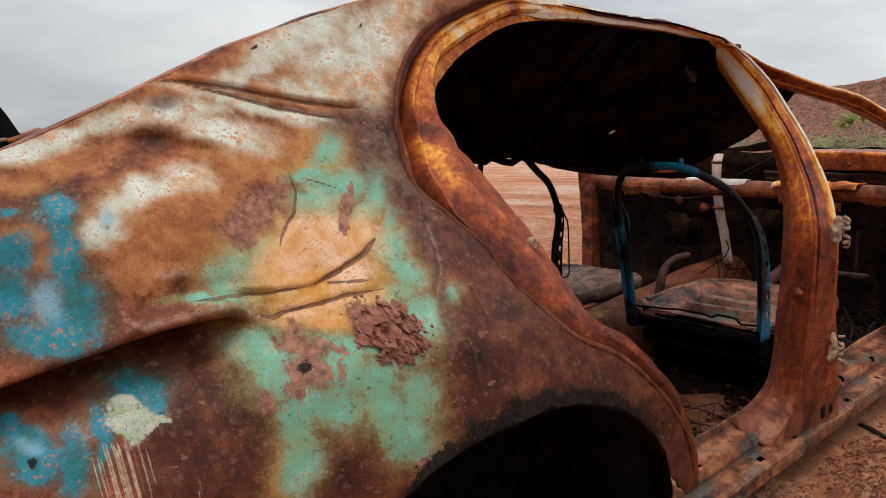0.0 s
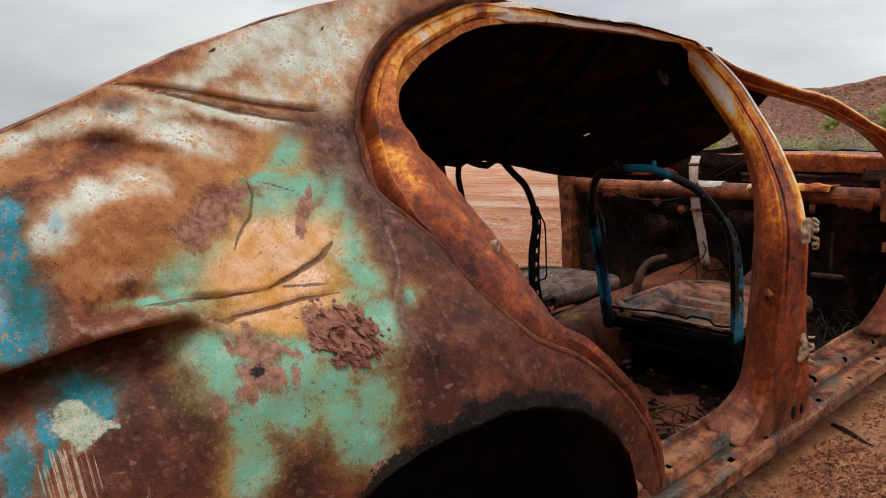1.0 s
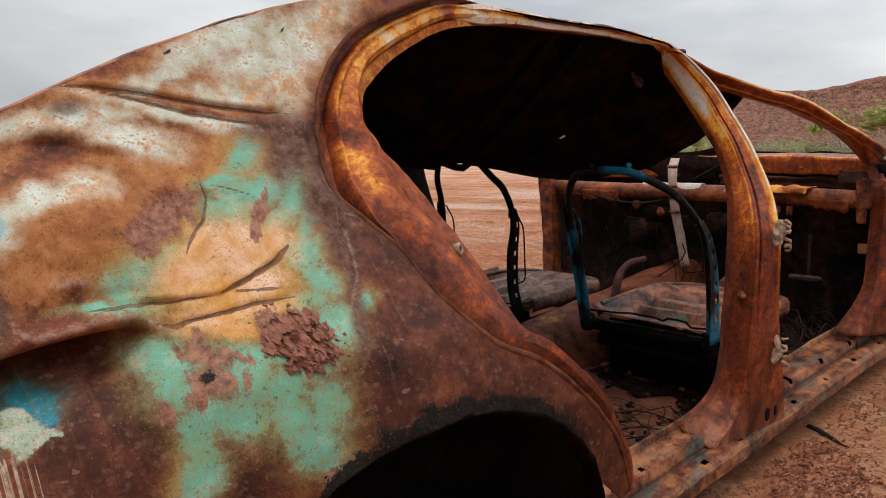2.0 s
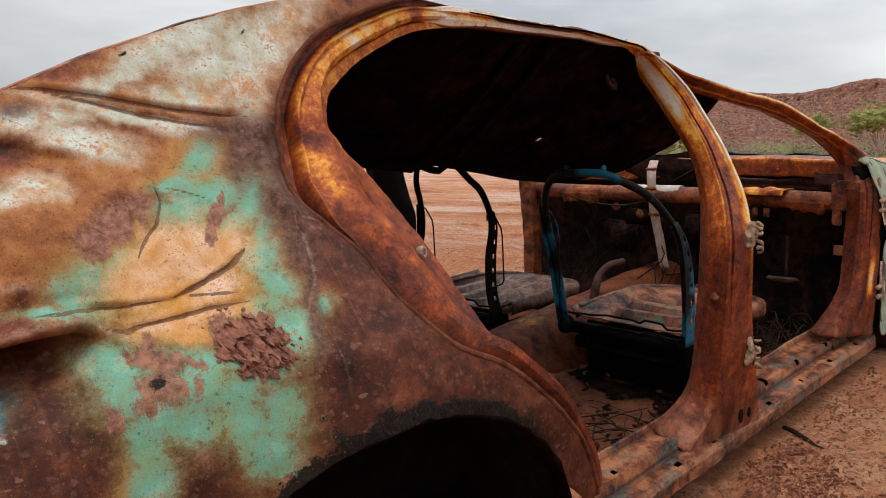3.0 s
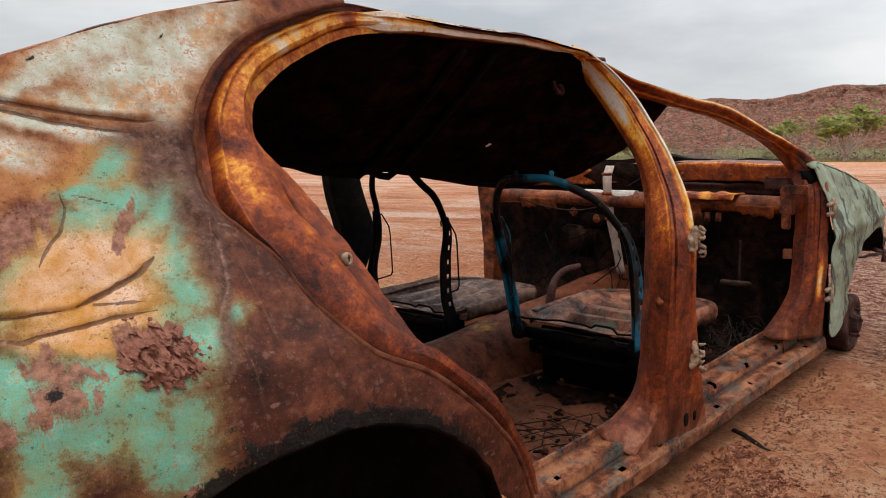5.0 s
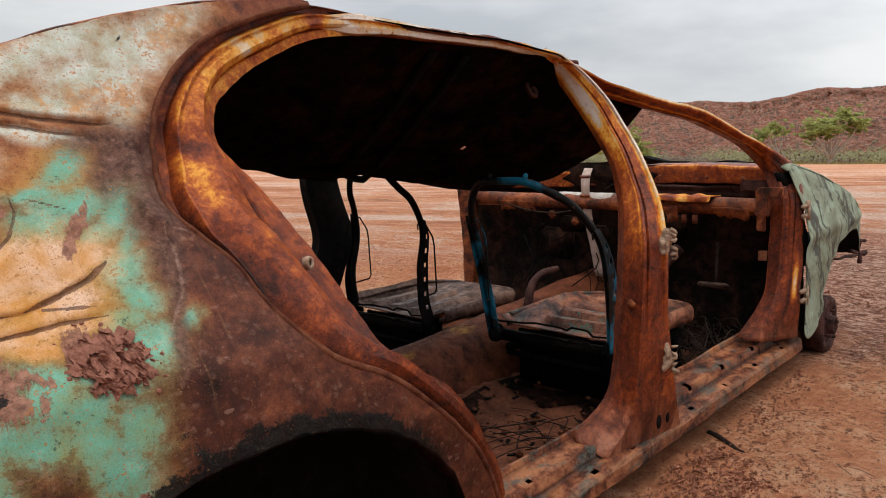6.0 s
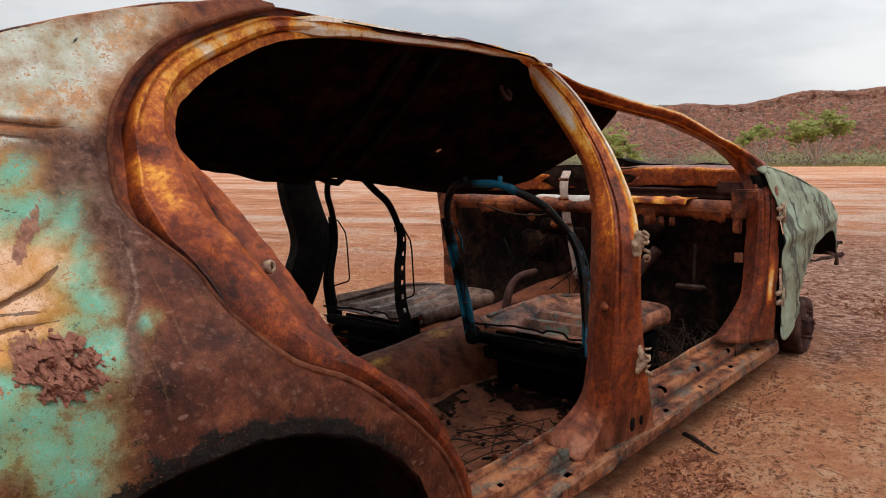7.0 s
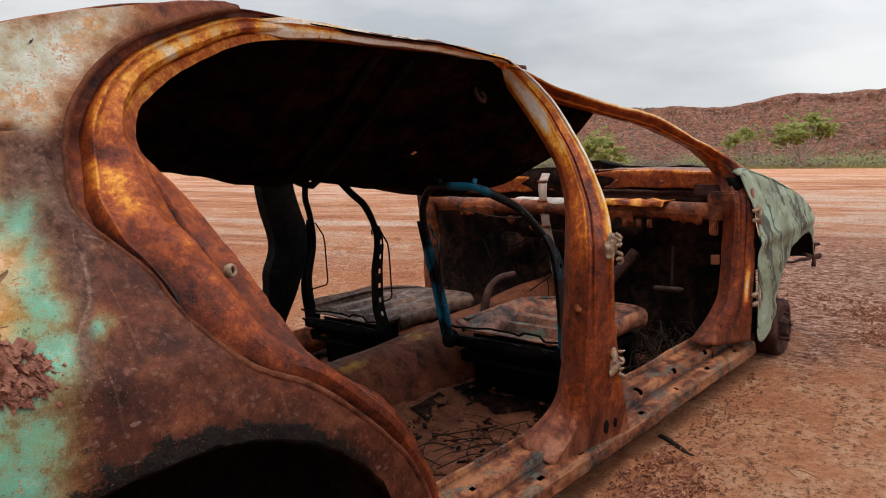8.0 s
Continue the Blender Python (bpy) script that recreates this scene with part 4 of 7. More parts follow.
def build_tree(az, r, fork, lobes, seed, leaf, clumps, label):
    """Stems that fork low and carry separate leafy lobes; a lobe is its reach to the left, its height and its size."""
    rng = random.Random(seed)
    place = bearing(az, r) + Vector((0, 0, 0.15))
    ob = empty("gum_tree", None, pose(place.x, place.y, place.z, 0, 0, az))
    part("trunk", roughen(tube(spline([(0, 0, -0.4), (0.1, 0.12, fork * 0.5), (0, 0.05, fork)], 8), lambda f: 0.26 - 0.08 * f, 8), 0.05, 1.5, seed), BARK, ob)
    crown = bmesh.new()
    for left, up, size in lobes:
        deep = rng.uniform(-1.4, 1.4)
        tip = Vector((deep, left, up))
        bend = Vector((deep * 0.4, left * 0.55 + rng.uniform(-0.25, 0.25), fork + (up - fork) * 0.45))
        part("limb", tube(spline([(0, 0.05, fork * 0.9), bend, tip], 9), lambda f: 0.16 * (1.15 - f), 6), BARK, ob)
        for _ in range(clumps):
            d = Vector((rng.gauss(0, 0.6), rng.gauss(0, 0.68), rng.gauss(0, 0.55))) * size
            leaf_clump(crown, tip + d, size * rng.uniform(0.22, 0.5), 46, leaf, rng, 0.75)
    part("crown", crown, LEAF, ob, "", smooth=False)
    return tagged(ob, label, "tree", "trees on the plain")


def bearing(az, r):
    return Vector((r * math.cos(radians(az)), r * math.sin(radians(az)), 0))


def build_plants():
    build_tree(16.26, 120, 0.9, [(2.3, 5.2, 1.2), (0.9, 6.3, 1.3), (0.1, 5.4, 1.2), (-2.2, 6.6, 1.1), (-3.4, 5.9, 1.0), (-1.3, 6.9, 0.9), (1.5, 4.5, 1.0), (3.1, 4.2, 0.9), (-2.7, 5.0, 0.9), (0.4, 4.4, 0.9)], 3, 0.16, 26, "pale-barked gum tree with forked trunk and bright green crown")
    build_tree(19.6, 135, 1.6, [(2.2, 4.9, 1.1), (1.0, 6.0, 1.1), (-0.5, 5.3, 0.9), (3.2, 4.0, 0.9)], 7, 0.16, 22, "small leaning gum tree with pale stems and sparse green crown")
    build_tree(30.2, 118, 0.5, [(2.2, 2.6, 1.3), (0.8, 4.2, 1.2), (-0.6, 4.4, 1.3), (-2.1, 2.9, 1.2), (0.0, 2.6, 1.4), (-3.2, 1.9, 1.0)], 11, 0.16, 32, "broad bushy green gum tree standing in scrub")
    rng = random.Random(5)
    # scrub at the foot of the hill: green and grown together, or bare and brown
    for name, metal, count, nearest, tall, lab in (("scrub", SCRUB, 900, 130, 3.6, "dense olive desert scrub at the hill's foot"), ("dry_scrub", DRY_SCRUB, 700, 126, 2.3, "bare grey-brown bushes before the hill")):
        bm = bmesh.new()
        for _ in range(count):
            az, r = rng.uniform(-8, 56), rng.uniform(nearest, 190)
            if noise.noise(Vector((az * 0.22, r * 0.01, 1.0 if metal is SCRUB else 9.0))) < -0.12:
                continue
            h = rng.uniform(0.35, 1.0) * tall
            leaf_clump(bm, bearing(az, r) + Vector((0, 0, h * 0.42)), h * 1.15, 60, 0.30, rng, 0.6)
        tagged(part(name, bm, metal, smooth=False), lab, "bushes", kind="stuff")
    shrubs = bmesh.new()
    for _ in range(3600):
        az = rng.uniform(-12, 45)
        f = rng.uniform(0.05, 0.84) if rng.random() < 0.8 else rng.uniform(0.84, 0.89)
        top = 330 * math.tan(radians(float(hill_top(az))))
        q = bearing(az, 215 + 115 * min(f * 1.15, 1.0)) + Vector((0, 0, top * min(1.0, f / 0.87) ** 1.15 + (0.2 if f < 0.82 else -1.4)))
        leaf_clump(shrubs, q, rng.uniform(0.3, 1.0), 10, 0.33, rng, 0.7)
    tagged(part("hill_shrubs", shrubs, DRY_SCRUB, smooth=False), "small dark shrubs dotted over the hill", "bushes", kind="stuff")
    grass = bmesh.new()
    for _ in range(14000):
        q = bearing(rng.uniform(-8, 64), rng.uniform(116, 150)) + Vector((0, 0, 0.1))
        w, h = rng.uniform(0.1, 0.35), rng.uniform(0.15, 0.5)
        a = rng.uniform(0, 6.28)
        d = Vector((math.cos(a), math.sin(a), 0)) * w
        grass.faces.new([grass.verts.new(v) for v in (q - d, q + d, q + d * 0.3 + Vector((0, 0, h)))])
    tagged(part("grass", grass, GRASS, smooth=False), "strip of dry yellow-green grass", "grass", kind="stuff")


build_ground()
build_hill()
build_plants()


# ---------------------------------------------------------------- the wreck's shell
wreck = empty("car_wreck", None, CAR)
tagged(wreck, "burnt-out rusted sedan shell without doors on red soil", "car")

SIDE_Z = np.linspace(0.1, 1.5, 281)
SIDE_Y = np.interp(SIDE_Z, [0.1, 0.45, 0.60, 0.64, 0.70, 0.73, 0.78, 0.85, 1.0, 1.1, 1.25, 1.45], [-0.03, -0.09, -0.108, -0.106, -0.095, -0.085, -0.068, -0.009, 0.115, 0.185, 0.265, 0.36])
SIDE_Y = np.convolve(np.pad(SIDE_Y, 6, mode="edge"), np.hanning(13) / np.hanning(13).sum(), "valid")


def side_y(x, z):
    """The side panel's lean and its taper to the tail."""
    taper = np.interp(z, [0.7, 0.85, 1.0, 1.25], [0.21, 0.21, 0.09, 0.09]) * np.maximum(0, -1.3 - x)
    return np.interp(z, SIDE_Z, SIDE_Y) + taper


def line_distance(x, z, line):
    """Signed distance to a polyline (plus: on its left), and how far along it, 0..1."""
    best, side, along = np.full(np.shape(x), 1e9), np.zeros(np.shape(x)), np.zeros(np.shape(x))
    n = len(line) - 1
    for k, ((ax, az), (bx, bz)) in enumerate(zip(line, line[1:])):
        dx, dz = bx - ax, bz - az
        t = ((x - ax) * dx + (z - az) * dz) / (dx * dx + dz * dz)
        t = np.clip(t, 0, 1)
        ox, oz = x - ax - t * dx, z - az - t * dz
        d = np.hypot(ox, oz)
        near = d < best
        best = np.where(near, d, best)
        side = np.where(near, np.sign(dx * oz - dz * ox), side)
        along = np.where(near, (k + t) / n, along)
    return best * side, along


def fade(along):
    return np.clip(np.minimum(along, 1 - along) * 5, 0.0, 1.0)


def wave(x, z, scale, seed):
    return fbm(np.asarray(x) * scale, np.asarray(z) * scale, int(seed * 10))


def panel_depth(x, z):
    """The beaten side panel: body line, buckles, folds and cracks."""
    y = side_y(x, z)
    y = y + 0.006 * wave(x, z, 5.0, 0.3) + 0.0016 * wave(x, z, 28.0, 2.0)
    y -= 0.022 * np.exp(-(((x + 1.70) / 0.12) ** 2 + ((z - 0.975) / 0.07) ** 2))
    y += 0.012 * np.exp(-(((x + 1.555) / 0.05) ** 2 + ((z - 0.985) / 0.045) ** 2))
    y += 0.012 * np.exp(-(((x + 1.345) / 0.05) ** 2 + ((z - 1.06) / 0.05) ** 2))
    s, a = line_distance(x, z, FOLD)
    end = np.clip((1 - a) * 3.0, 0, 1)
    y += end * np.where(s > 0, -0.030 * np.exp(-np.abs(s) / 0.045), 0.090 * np.exp(-((np.abs(s) / 0.052) ** 1.4))) * np.tanh(np.abs(s) / 0.006)
    for line, width, deep in ((RIDGE, 0.010, -0.009), (PLEAT, 0.005, 0.006), (PLEATB, 0.005, 0.004), (CRACKA, 0.004, 0.004), (CRACKB, 0.004, 0.003), (ARC, 0.005, 0.004), (SEAM, 0.006, 0.003), (SCRAPE, 0.010, 0.006), (SCUFFB, 0.008, -0.004), (BROW, 0.022, 0.007)):
        s, a = line_distance(x, z, line)
        y += fade(a) * deep * np.exp(-((s / width) ** 2))
        y -= fade(a) * deep * 0.6 * np.exp(-(((s - 1.8 * width) / (1.2 * width)) ** 2))
    s, a = line_distance(x, z, TUCK)
    y += fade(a) * (0.015 * np.sin(s / 0.011) * np.exp(-((s / 0.040) ** 2)))
    return y


# the door opening's outer edge, from the sill up round the rear and along the roof, and its inner edge
FRAME_OUT = [
    (-0.80, -0.078, 0.37), (-0.835, -0.089, 0.445), (-0.892, -0.098, 0.528), (-0.972, -0.106, 0.613), (-1.063, -0.095, 0.696), (-1.16, -0.075, 0.754), (-1.219, -0.025, 0.829),
    (-1.247, 0.038, 0.904), (-1.289, 0.084, 0.962), (-1.295, 0.122, 1.007), (-1.274, 0.173, 1.083), (-1.25, 0.205, 1.136), (-1.19, 0.24, 1.20), (-1.10, 0.27, 1.258),
    (-0.983, 0.291, 1.301), (-0.866, 0.31, 1.328), (-0.65, 0.36, 1.325), (-0.45, 0.37, 1.312), (-0.22, 0.37, 1.30), (0.04, 0.36, 1.262), (0.12, 0.33, 1.225),
]
FRAME_IN = [
    (-0.745, -0.03, 0.37), (-0.765, -0.035, 0.44), (-0.80, -0.055, 0.52), (-0.875, -0.062, 0.618), (-0.935, -0.052, 0.675), (-0.978, -0.014, 0.728), (-1.003, 0.018, 0.782),
    (-1.024, 0.054, 0.836), (-1.043, 0.092, 0.890), (-1.063, 0.138, 0.945), (-1.088, 0.184, 1.01), (-1.122, 0.225, 1.067), (-1.116, 0.255, 1.116), (-1.075, 0.278, 1.16),
    (-0.983, 0.304, 1.21), (-0.844, 0.333, 1.262), (-0.66, 0.355, 1.288), (-0.44, 0.365, 1.284), (-0.22, 0.37, 1.276), (0.0, 0.39, 1.258), (0.07, 0.42, 1.25),
]
PANEL_TOP = [(-0.866, 1.336), (-0.925, 1.338), (-1.12, 1.311), (-1.25, 1.285), (-1.379, 1.248), (-1.511, 1.203), (-1.60, 1.168), (-1.741, 1.109), (-1.822, 1.080), (-1.95, 1.035), (-2.15, 0.98), (-2.35, 0.93)]
ARCH_X, ARCH_Z, ARCH_R = -1.285, 0.25, 0.417


def arch_points(r, n, first=-8, last=188):
    return [(ARCH_X + r * math.cos(radians(a)), ARCH_Z + r * math.sin(radians(a))) for a in np.linspace(first, last, n)]


def panel_outline():
    edge = [(q[0], q[2]) for q in spline(FRAME_OUT[:16], 120)]
    top = [(q[0], q[1]) for q in spline(PANEL_TOP, 60)]
    tail = [(-2.42, 0.70), (-2.40, 0.30), (-2.10, 0.22)]
    arch = arch_points(ARCH_R, 70)[::-1]
    return edge + top[1:] + tail + arch[:-12] + [(-0.86, 0.39), (-0.83, 0.36)]


# cracks, pleats (their fold shade is painted in) and scuffs: the line and its half width
CRACK_FOLD_LINES = [(CRACKA[:4], 0.0022), (CRACKA[3:], 0.0042), (CRACKB, 0.0030), (CRACKC, 0.0020), (ARC, 0.0022), (PLEAT, 0.0036), (PLEATB, 0.0028), (DASH, 0.0017)]
SCUFF_LINES = [(SCUFF, 0.006), (SCUFFB, 0.008), (SEAM, 0.004)]
COATS = {"rust": RUST, "dark": DARK, "ochre": OCHRE, "pale": PALE, "mint": MINT, "peach": PEACH, "blue": BLUE, "sky": SKY, "cream": CREAM, "lilac": LILAC, "muddy": MUDDY, "char": CHAR, "drips": [(-1.794, 0.729, 0.034, 0.033, 175.0), (-1.725, 0.698, 0.018, 0.004, 76.0)]}


def store_coats(mesh):
    """Keeps with each corner how deep it lies inside each coat's ragged ovals: 1 in the middle, 0 on the rim."""
    co = np.empty(len(mesh.vertices) * 3)
    mesh.vertices.foreach_get("co", co)
    co = co.reshape(-1, 3)
    px, pz = co[:, 0], co[:, 2]
    drift_x = fbm(px * 15, pz * 15, 21) * 0.014 + fbm(px * 60, pz * 60, 22) * 0.006
    drift_z = fbm(px * 15, pz * 15, 31) * 0.014 + fbm(px * 60, pz * 60, 32) * 0.006
    for coat, ovals in COATS.items():
        loose = 0.25 if coat == "drips" else 0.8
        x, z = px + drift_x * loose, pz + drift_z * loose
        best = np.full(len(co), -3.0)
        for cx, cz, a, b, turn in ovals:
            c, s = math.cos(radians(turn)), math.sin(radians(turn))
            u, v = ((x - cx) * c + (z - cz) * s) / a, ((z - cz) * c - (x - cx) * s) / b
            best = np.maximum(best, 1 - np.hypot(u, v))
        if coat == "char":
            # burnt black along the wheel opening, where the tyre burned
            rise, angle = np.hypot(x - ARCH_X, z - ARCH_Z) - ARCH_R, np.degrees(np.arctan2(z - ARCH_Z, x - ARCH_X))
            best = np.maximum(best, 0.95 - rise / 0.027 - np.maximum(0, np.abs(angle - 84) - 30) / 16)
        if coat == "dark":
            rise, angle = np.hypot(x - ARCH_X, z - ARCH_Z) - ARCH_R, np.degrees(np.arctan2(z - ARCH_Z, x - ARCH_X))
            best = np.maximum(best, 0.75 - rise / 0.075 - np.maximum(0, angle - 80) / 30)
        mesh.attributes.new(coat, "FLOAT", "POINT").data.foreach_set("value", best)
    for coat, lines in (("crack_fold", CRACK_FOLD_LINES), ("scuff", SCUFF_LINES)):
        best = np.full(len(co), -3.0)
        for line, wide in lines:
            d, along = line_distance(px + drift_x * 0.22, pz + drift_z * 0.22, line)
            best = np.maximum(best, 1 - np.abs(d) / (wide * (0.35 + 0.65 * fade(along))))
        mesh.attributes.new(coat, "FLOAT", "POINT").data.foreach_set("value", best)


def build_quarter_panel():
    bm = trimmed_sheet(panel_outline(), 0.0032, panel_depth)
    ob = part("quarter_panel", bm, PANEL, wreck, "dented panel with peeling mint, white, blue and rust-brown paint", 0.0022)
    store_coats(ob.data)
    # the panel rolls over into the rear window's gutter
    rows = []
    for q in spline([(a, 0, b) for a, b in PANEL_TOP], 90):
        y = float(panel_depth(np.array([q.x]), np.array([q.z]))[0])
        rows.append([Vector((q.x, y + d, q.z + h)) for d, h in ((0, 0), (0.010, 0.002), (0.024, 0.002), (0.04, -0.003), (0.055, -0.016), (0.058, -0.03), (0.10, -0.036))])
    part("roof_gutter", roughen(sheet(rows), 0.003, 14), RUST_BROWN, wreck, "", 0.002)
    # turned-in lip of the wheel opening
    rows = []
    for x, z in arch_points(ARCH_R, 120, 15, 188):
        y = float(panel_depth(np.array([x]), np.array([z]))[0])
        c, s = (x - ARCH_X) / ARCH_R, (z - ARCH_Z) / ARCH_R
        rows.append([Vector((x + c * o, y + d, z + s * o)) for d, o in ((0.0015, 0.004), (-0.001, 0.0), (0.0, -0.003), (0.010, -0.004), (0.028, -0.004), (0.034, -0.001))])
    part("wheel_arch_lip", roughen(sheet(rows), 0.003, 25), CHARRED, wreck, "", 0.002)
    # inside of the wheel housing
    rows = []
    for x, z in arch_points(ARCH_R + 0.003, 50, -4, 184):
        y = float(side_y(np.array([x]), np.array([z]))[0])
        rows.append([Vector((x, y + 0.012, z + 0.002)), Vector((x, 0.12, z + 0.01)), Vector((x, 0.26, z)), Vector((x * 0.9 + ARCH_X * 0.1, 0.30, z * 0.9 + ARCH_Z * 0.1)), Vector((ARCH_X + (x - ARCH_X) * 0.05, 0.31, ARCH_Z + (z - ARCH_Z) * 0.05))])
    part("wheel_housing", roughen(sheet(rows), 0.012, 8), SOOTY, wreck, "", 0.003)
    # tail of the shell, rear deck and far quarter close the car behind the camera
    rows = [[Vector((x, y, z)) for y in np.linspace(0.36, 1.43, 8)] for x, z in ((-1.12, 1.0), (-1.20, 0.93), (-1.55, 0.90), (-2.0, 0.84), (-2.32, 0.78), (-2.40, 0.60), (-2.36, 0.3))]
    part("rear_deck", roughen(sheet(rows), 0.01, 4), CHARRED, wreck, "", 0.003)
    far = trimmed_sheet(panel_outline(), 0.02, side_y)
    for v in far.verts:
        v.co.z = min(v.co.z, 0.55) + max(0.0, v.co.z - 0.55) * 0.35
    part("quarter_panel", mirrored(far), RUST_BROWN, wreck, "rusted far side panel", 0.003)


# across the frame, from the panel's edge to the opening: share of the width, depth, tone: above zero worn bright, below
# zero shade painted in the gap and groove
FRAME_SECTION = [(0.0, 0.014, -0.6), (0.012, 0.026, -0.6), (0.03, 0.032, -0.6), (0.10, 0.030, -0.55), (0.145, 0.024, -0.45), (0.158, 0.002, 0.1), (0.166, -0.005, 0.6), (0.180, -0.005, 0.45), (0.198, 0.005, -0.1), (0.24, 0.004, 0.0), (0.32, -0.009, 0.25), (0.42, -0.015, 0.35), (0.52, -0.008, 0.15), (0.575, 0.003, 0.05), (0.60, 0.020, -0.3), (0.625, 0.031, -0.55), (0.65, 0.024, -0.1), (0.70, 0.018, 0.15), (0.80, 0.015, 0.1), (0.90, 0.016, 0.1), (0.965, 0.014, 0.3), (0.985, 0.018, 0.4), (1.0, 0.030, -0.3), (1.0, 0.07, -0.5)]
# what the fire left on the frame: x, y, z, reach, how hot
FRAME_HEAT = [(-1.05, 0.282, 1.22, 0.075, 0.58), (-1.142, 0.252, 1.166, 0.034, 0.76), (-0.91, 0.31, 1.286, 0.036, 0.73), (-0.79, 0.33, 1.313, 0.035, 0.73), (-1.036, 0.285, 1.237, 0.026, 0.88), (-0.992, 0.294, 1.261, 0.022, 0.84), (-0.875, 0.32, 1.281, 0.022, 0.84), (-0.739, 0.342, 1.307, 0.035, 0.90), (-0.841, 0.321, 1.305, 0.024, 0.38), (-1.231, 0.159, 1.04, 0.034, 0.56), (-1.213, 0.14, 1.003, 0.036, 0.55), (-1.162, 0.18, 1.039, 0.020, 0.62), (-1.226, 0.181, 1.074, 0.017, 0.14), (-1.20, 0.176, 1.068, 0.014, 0.16), (-1.185, 0.141, 0.997, 0.022, 0.18), (-1.163, 0.084, 0.921, 0.026, 0.52), (-1.19, 0.217, 1.11, 0.03, 0.58), (-1.12, 0.10, 0.925, 0.03, 0.25), (-1.163, 0.05, 0.886, 0.04, 0.32)]


def frame_mesh(n=190, buckle=1.0, keys=21):
    out, inn = spline_keyed(FRAME_OUT[:keys], n), spline_keyed(FRAME_IN[:keys], n)
    rows = []
    for k in range(n):
        along = (out[min(k + 1, n - 1)] - out[max(k - 1, 0)]).normalized()
        across = inn[k] - out[k]
        normal = along.cross(across).normalized()
        if normal.y < 0:
            normal = -normal
        f = min(1.0, across.length / 0.16)
        row = []
        low = min(1.0, max(0.0, (0.98 - out[k].z) / 0.15))
        slim = min(1.0, max(0.0, (1.14 - out[k].z) / 0.12))
        for w, d, _ in FRAME_SECTION:
            w = float(np.interp(w, [0.0, 0.03, 0.145, 0.18, 0.60, 0.65, 1.0], [0.0, 0.05 - 0.02 * slim, 0.235 - 0.11 * slim, 0.27 - 0.11 * slim, 0.69 - 0.03 * slim, 0.74, 1.0]))
            q = out[k] + across * w
            d += 0.028 * low * min(1.0, max(0.0, (0.20 - w) / 0.03)) * min(1.0, w / 0.012) if w < 0.20 else 0.004 * low
            buckled = noise.noise(q * 9.0) * 0.014 * math.sin(math.pi * min(w, 1.0)) + noise.noise(q * 24.0) * 0.005 * math.sin(math.pi * min(w, 1.0)) + noise.noise(q * 60.0) * 0.001
            buckled *= 1 - 0.55 * low
            d *= 1 + 0.35 * low
            d += 0.010 * slim * math.exp(-(((w - 0.70) / 0.035) ** 2))
            ragged = max(0.0, (w - 0.7) / 0.3) * (noise.noise(Vector((k * 0.11, 3.0, 0.0))) * 0.011 + noise.noise(Vector((k * 0.33, 8.0, 0.0))) * 0.005)
            row.append(q + normal * (d * f + buckled * buckle) + across.normalized() * ragged * f)
        rows.append(row)
    return sheet(rows)


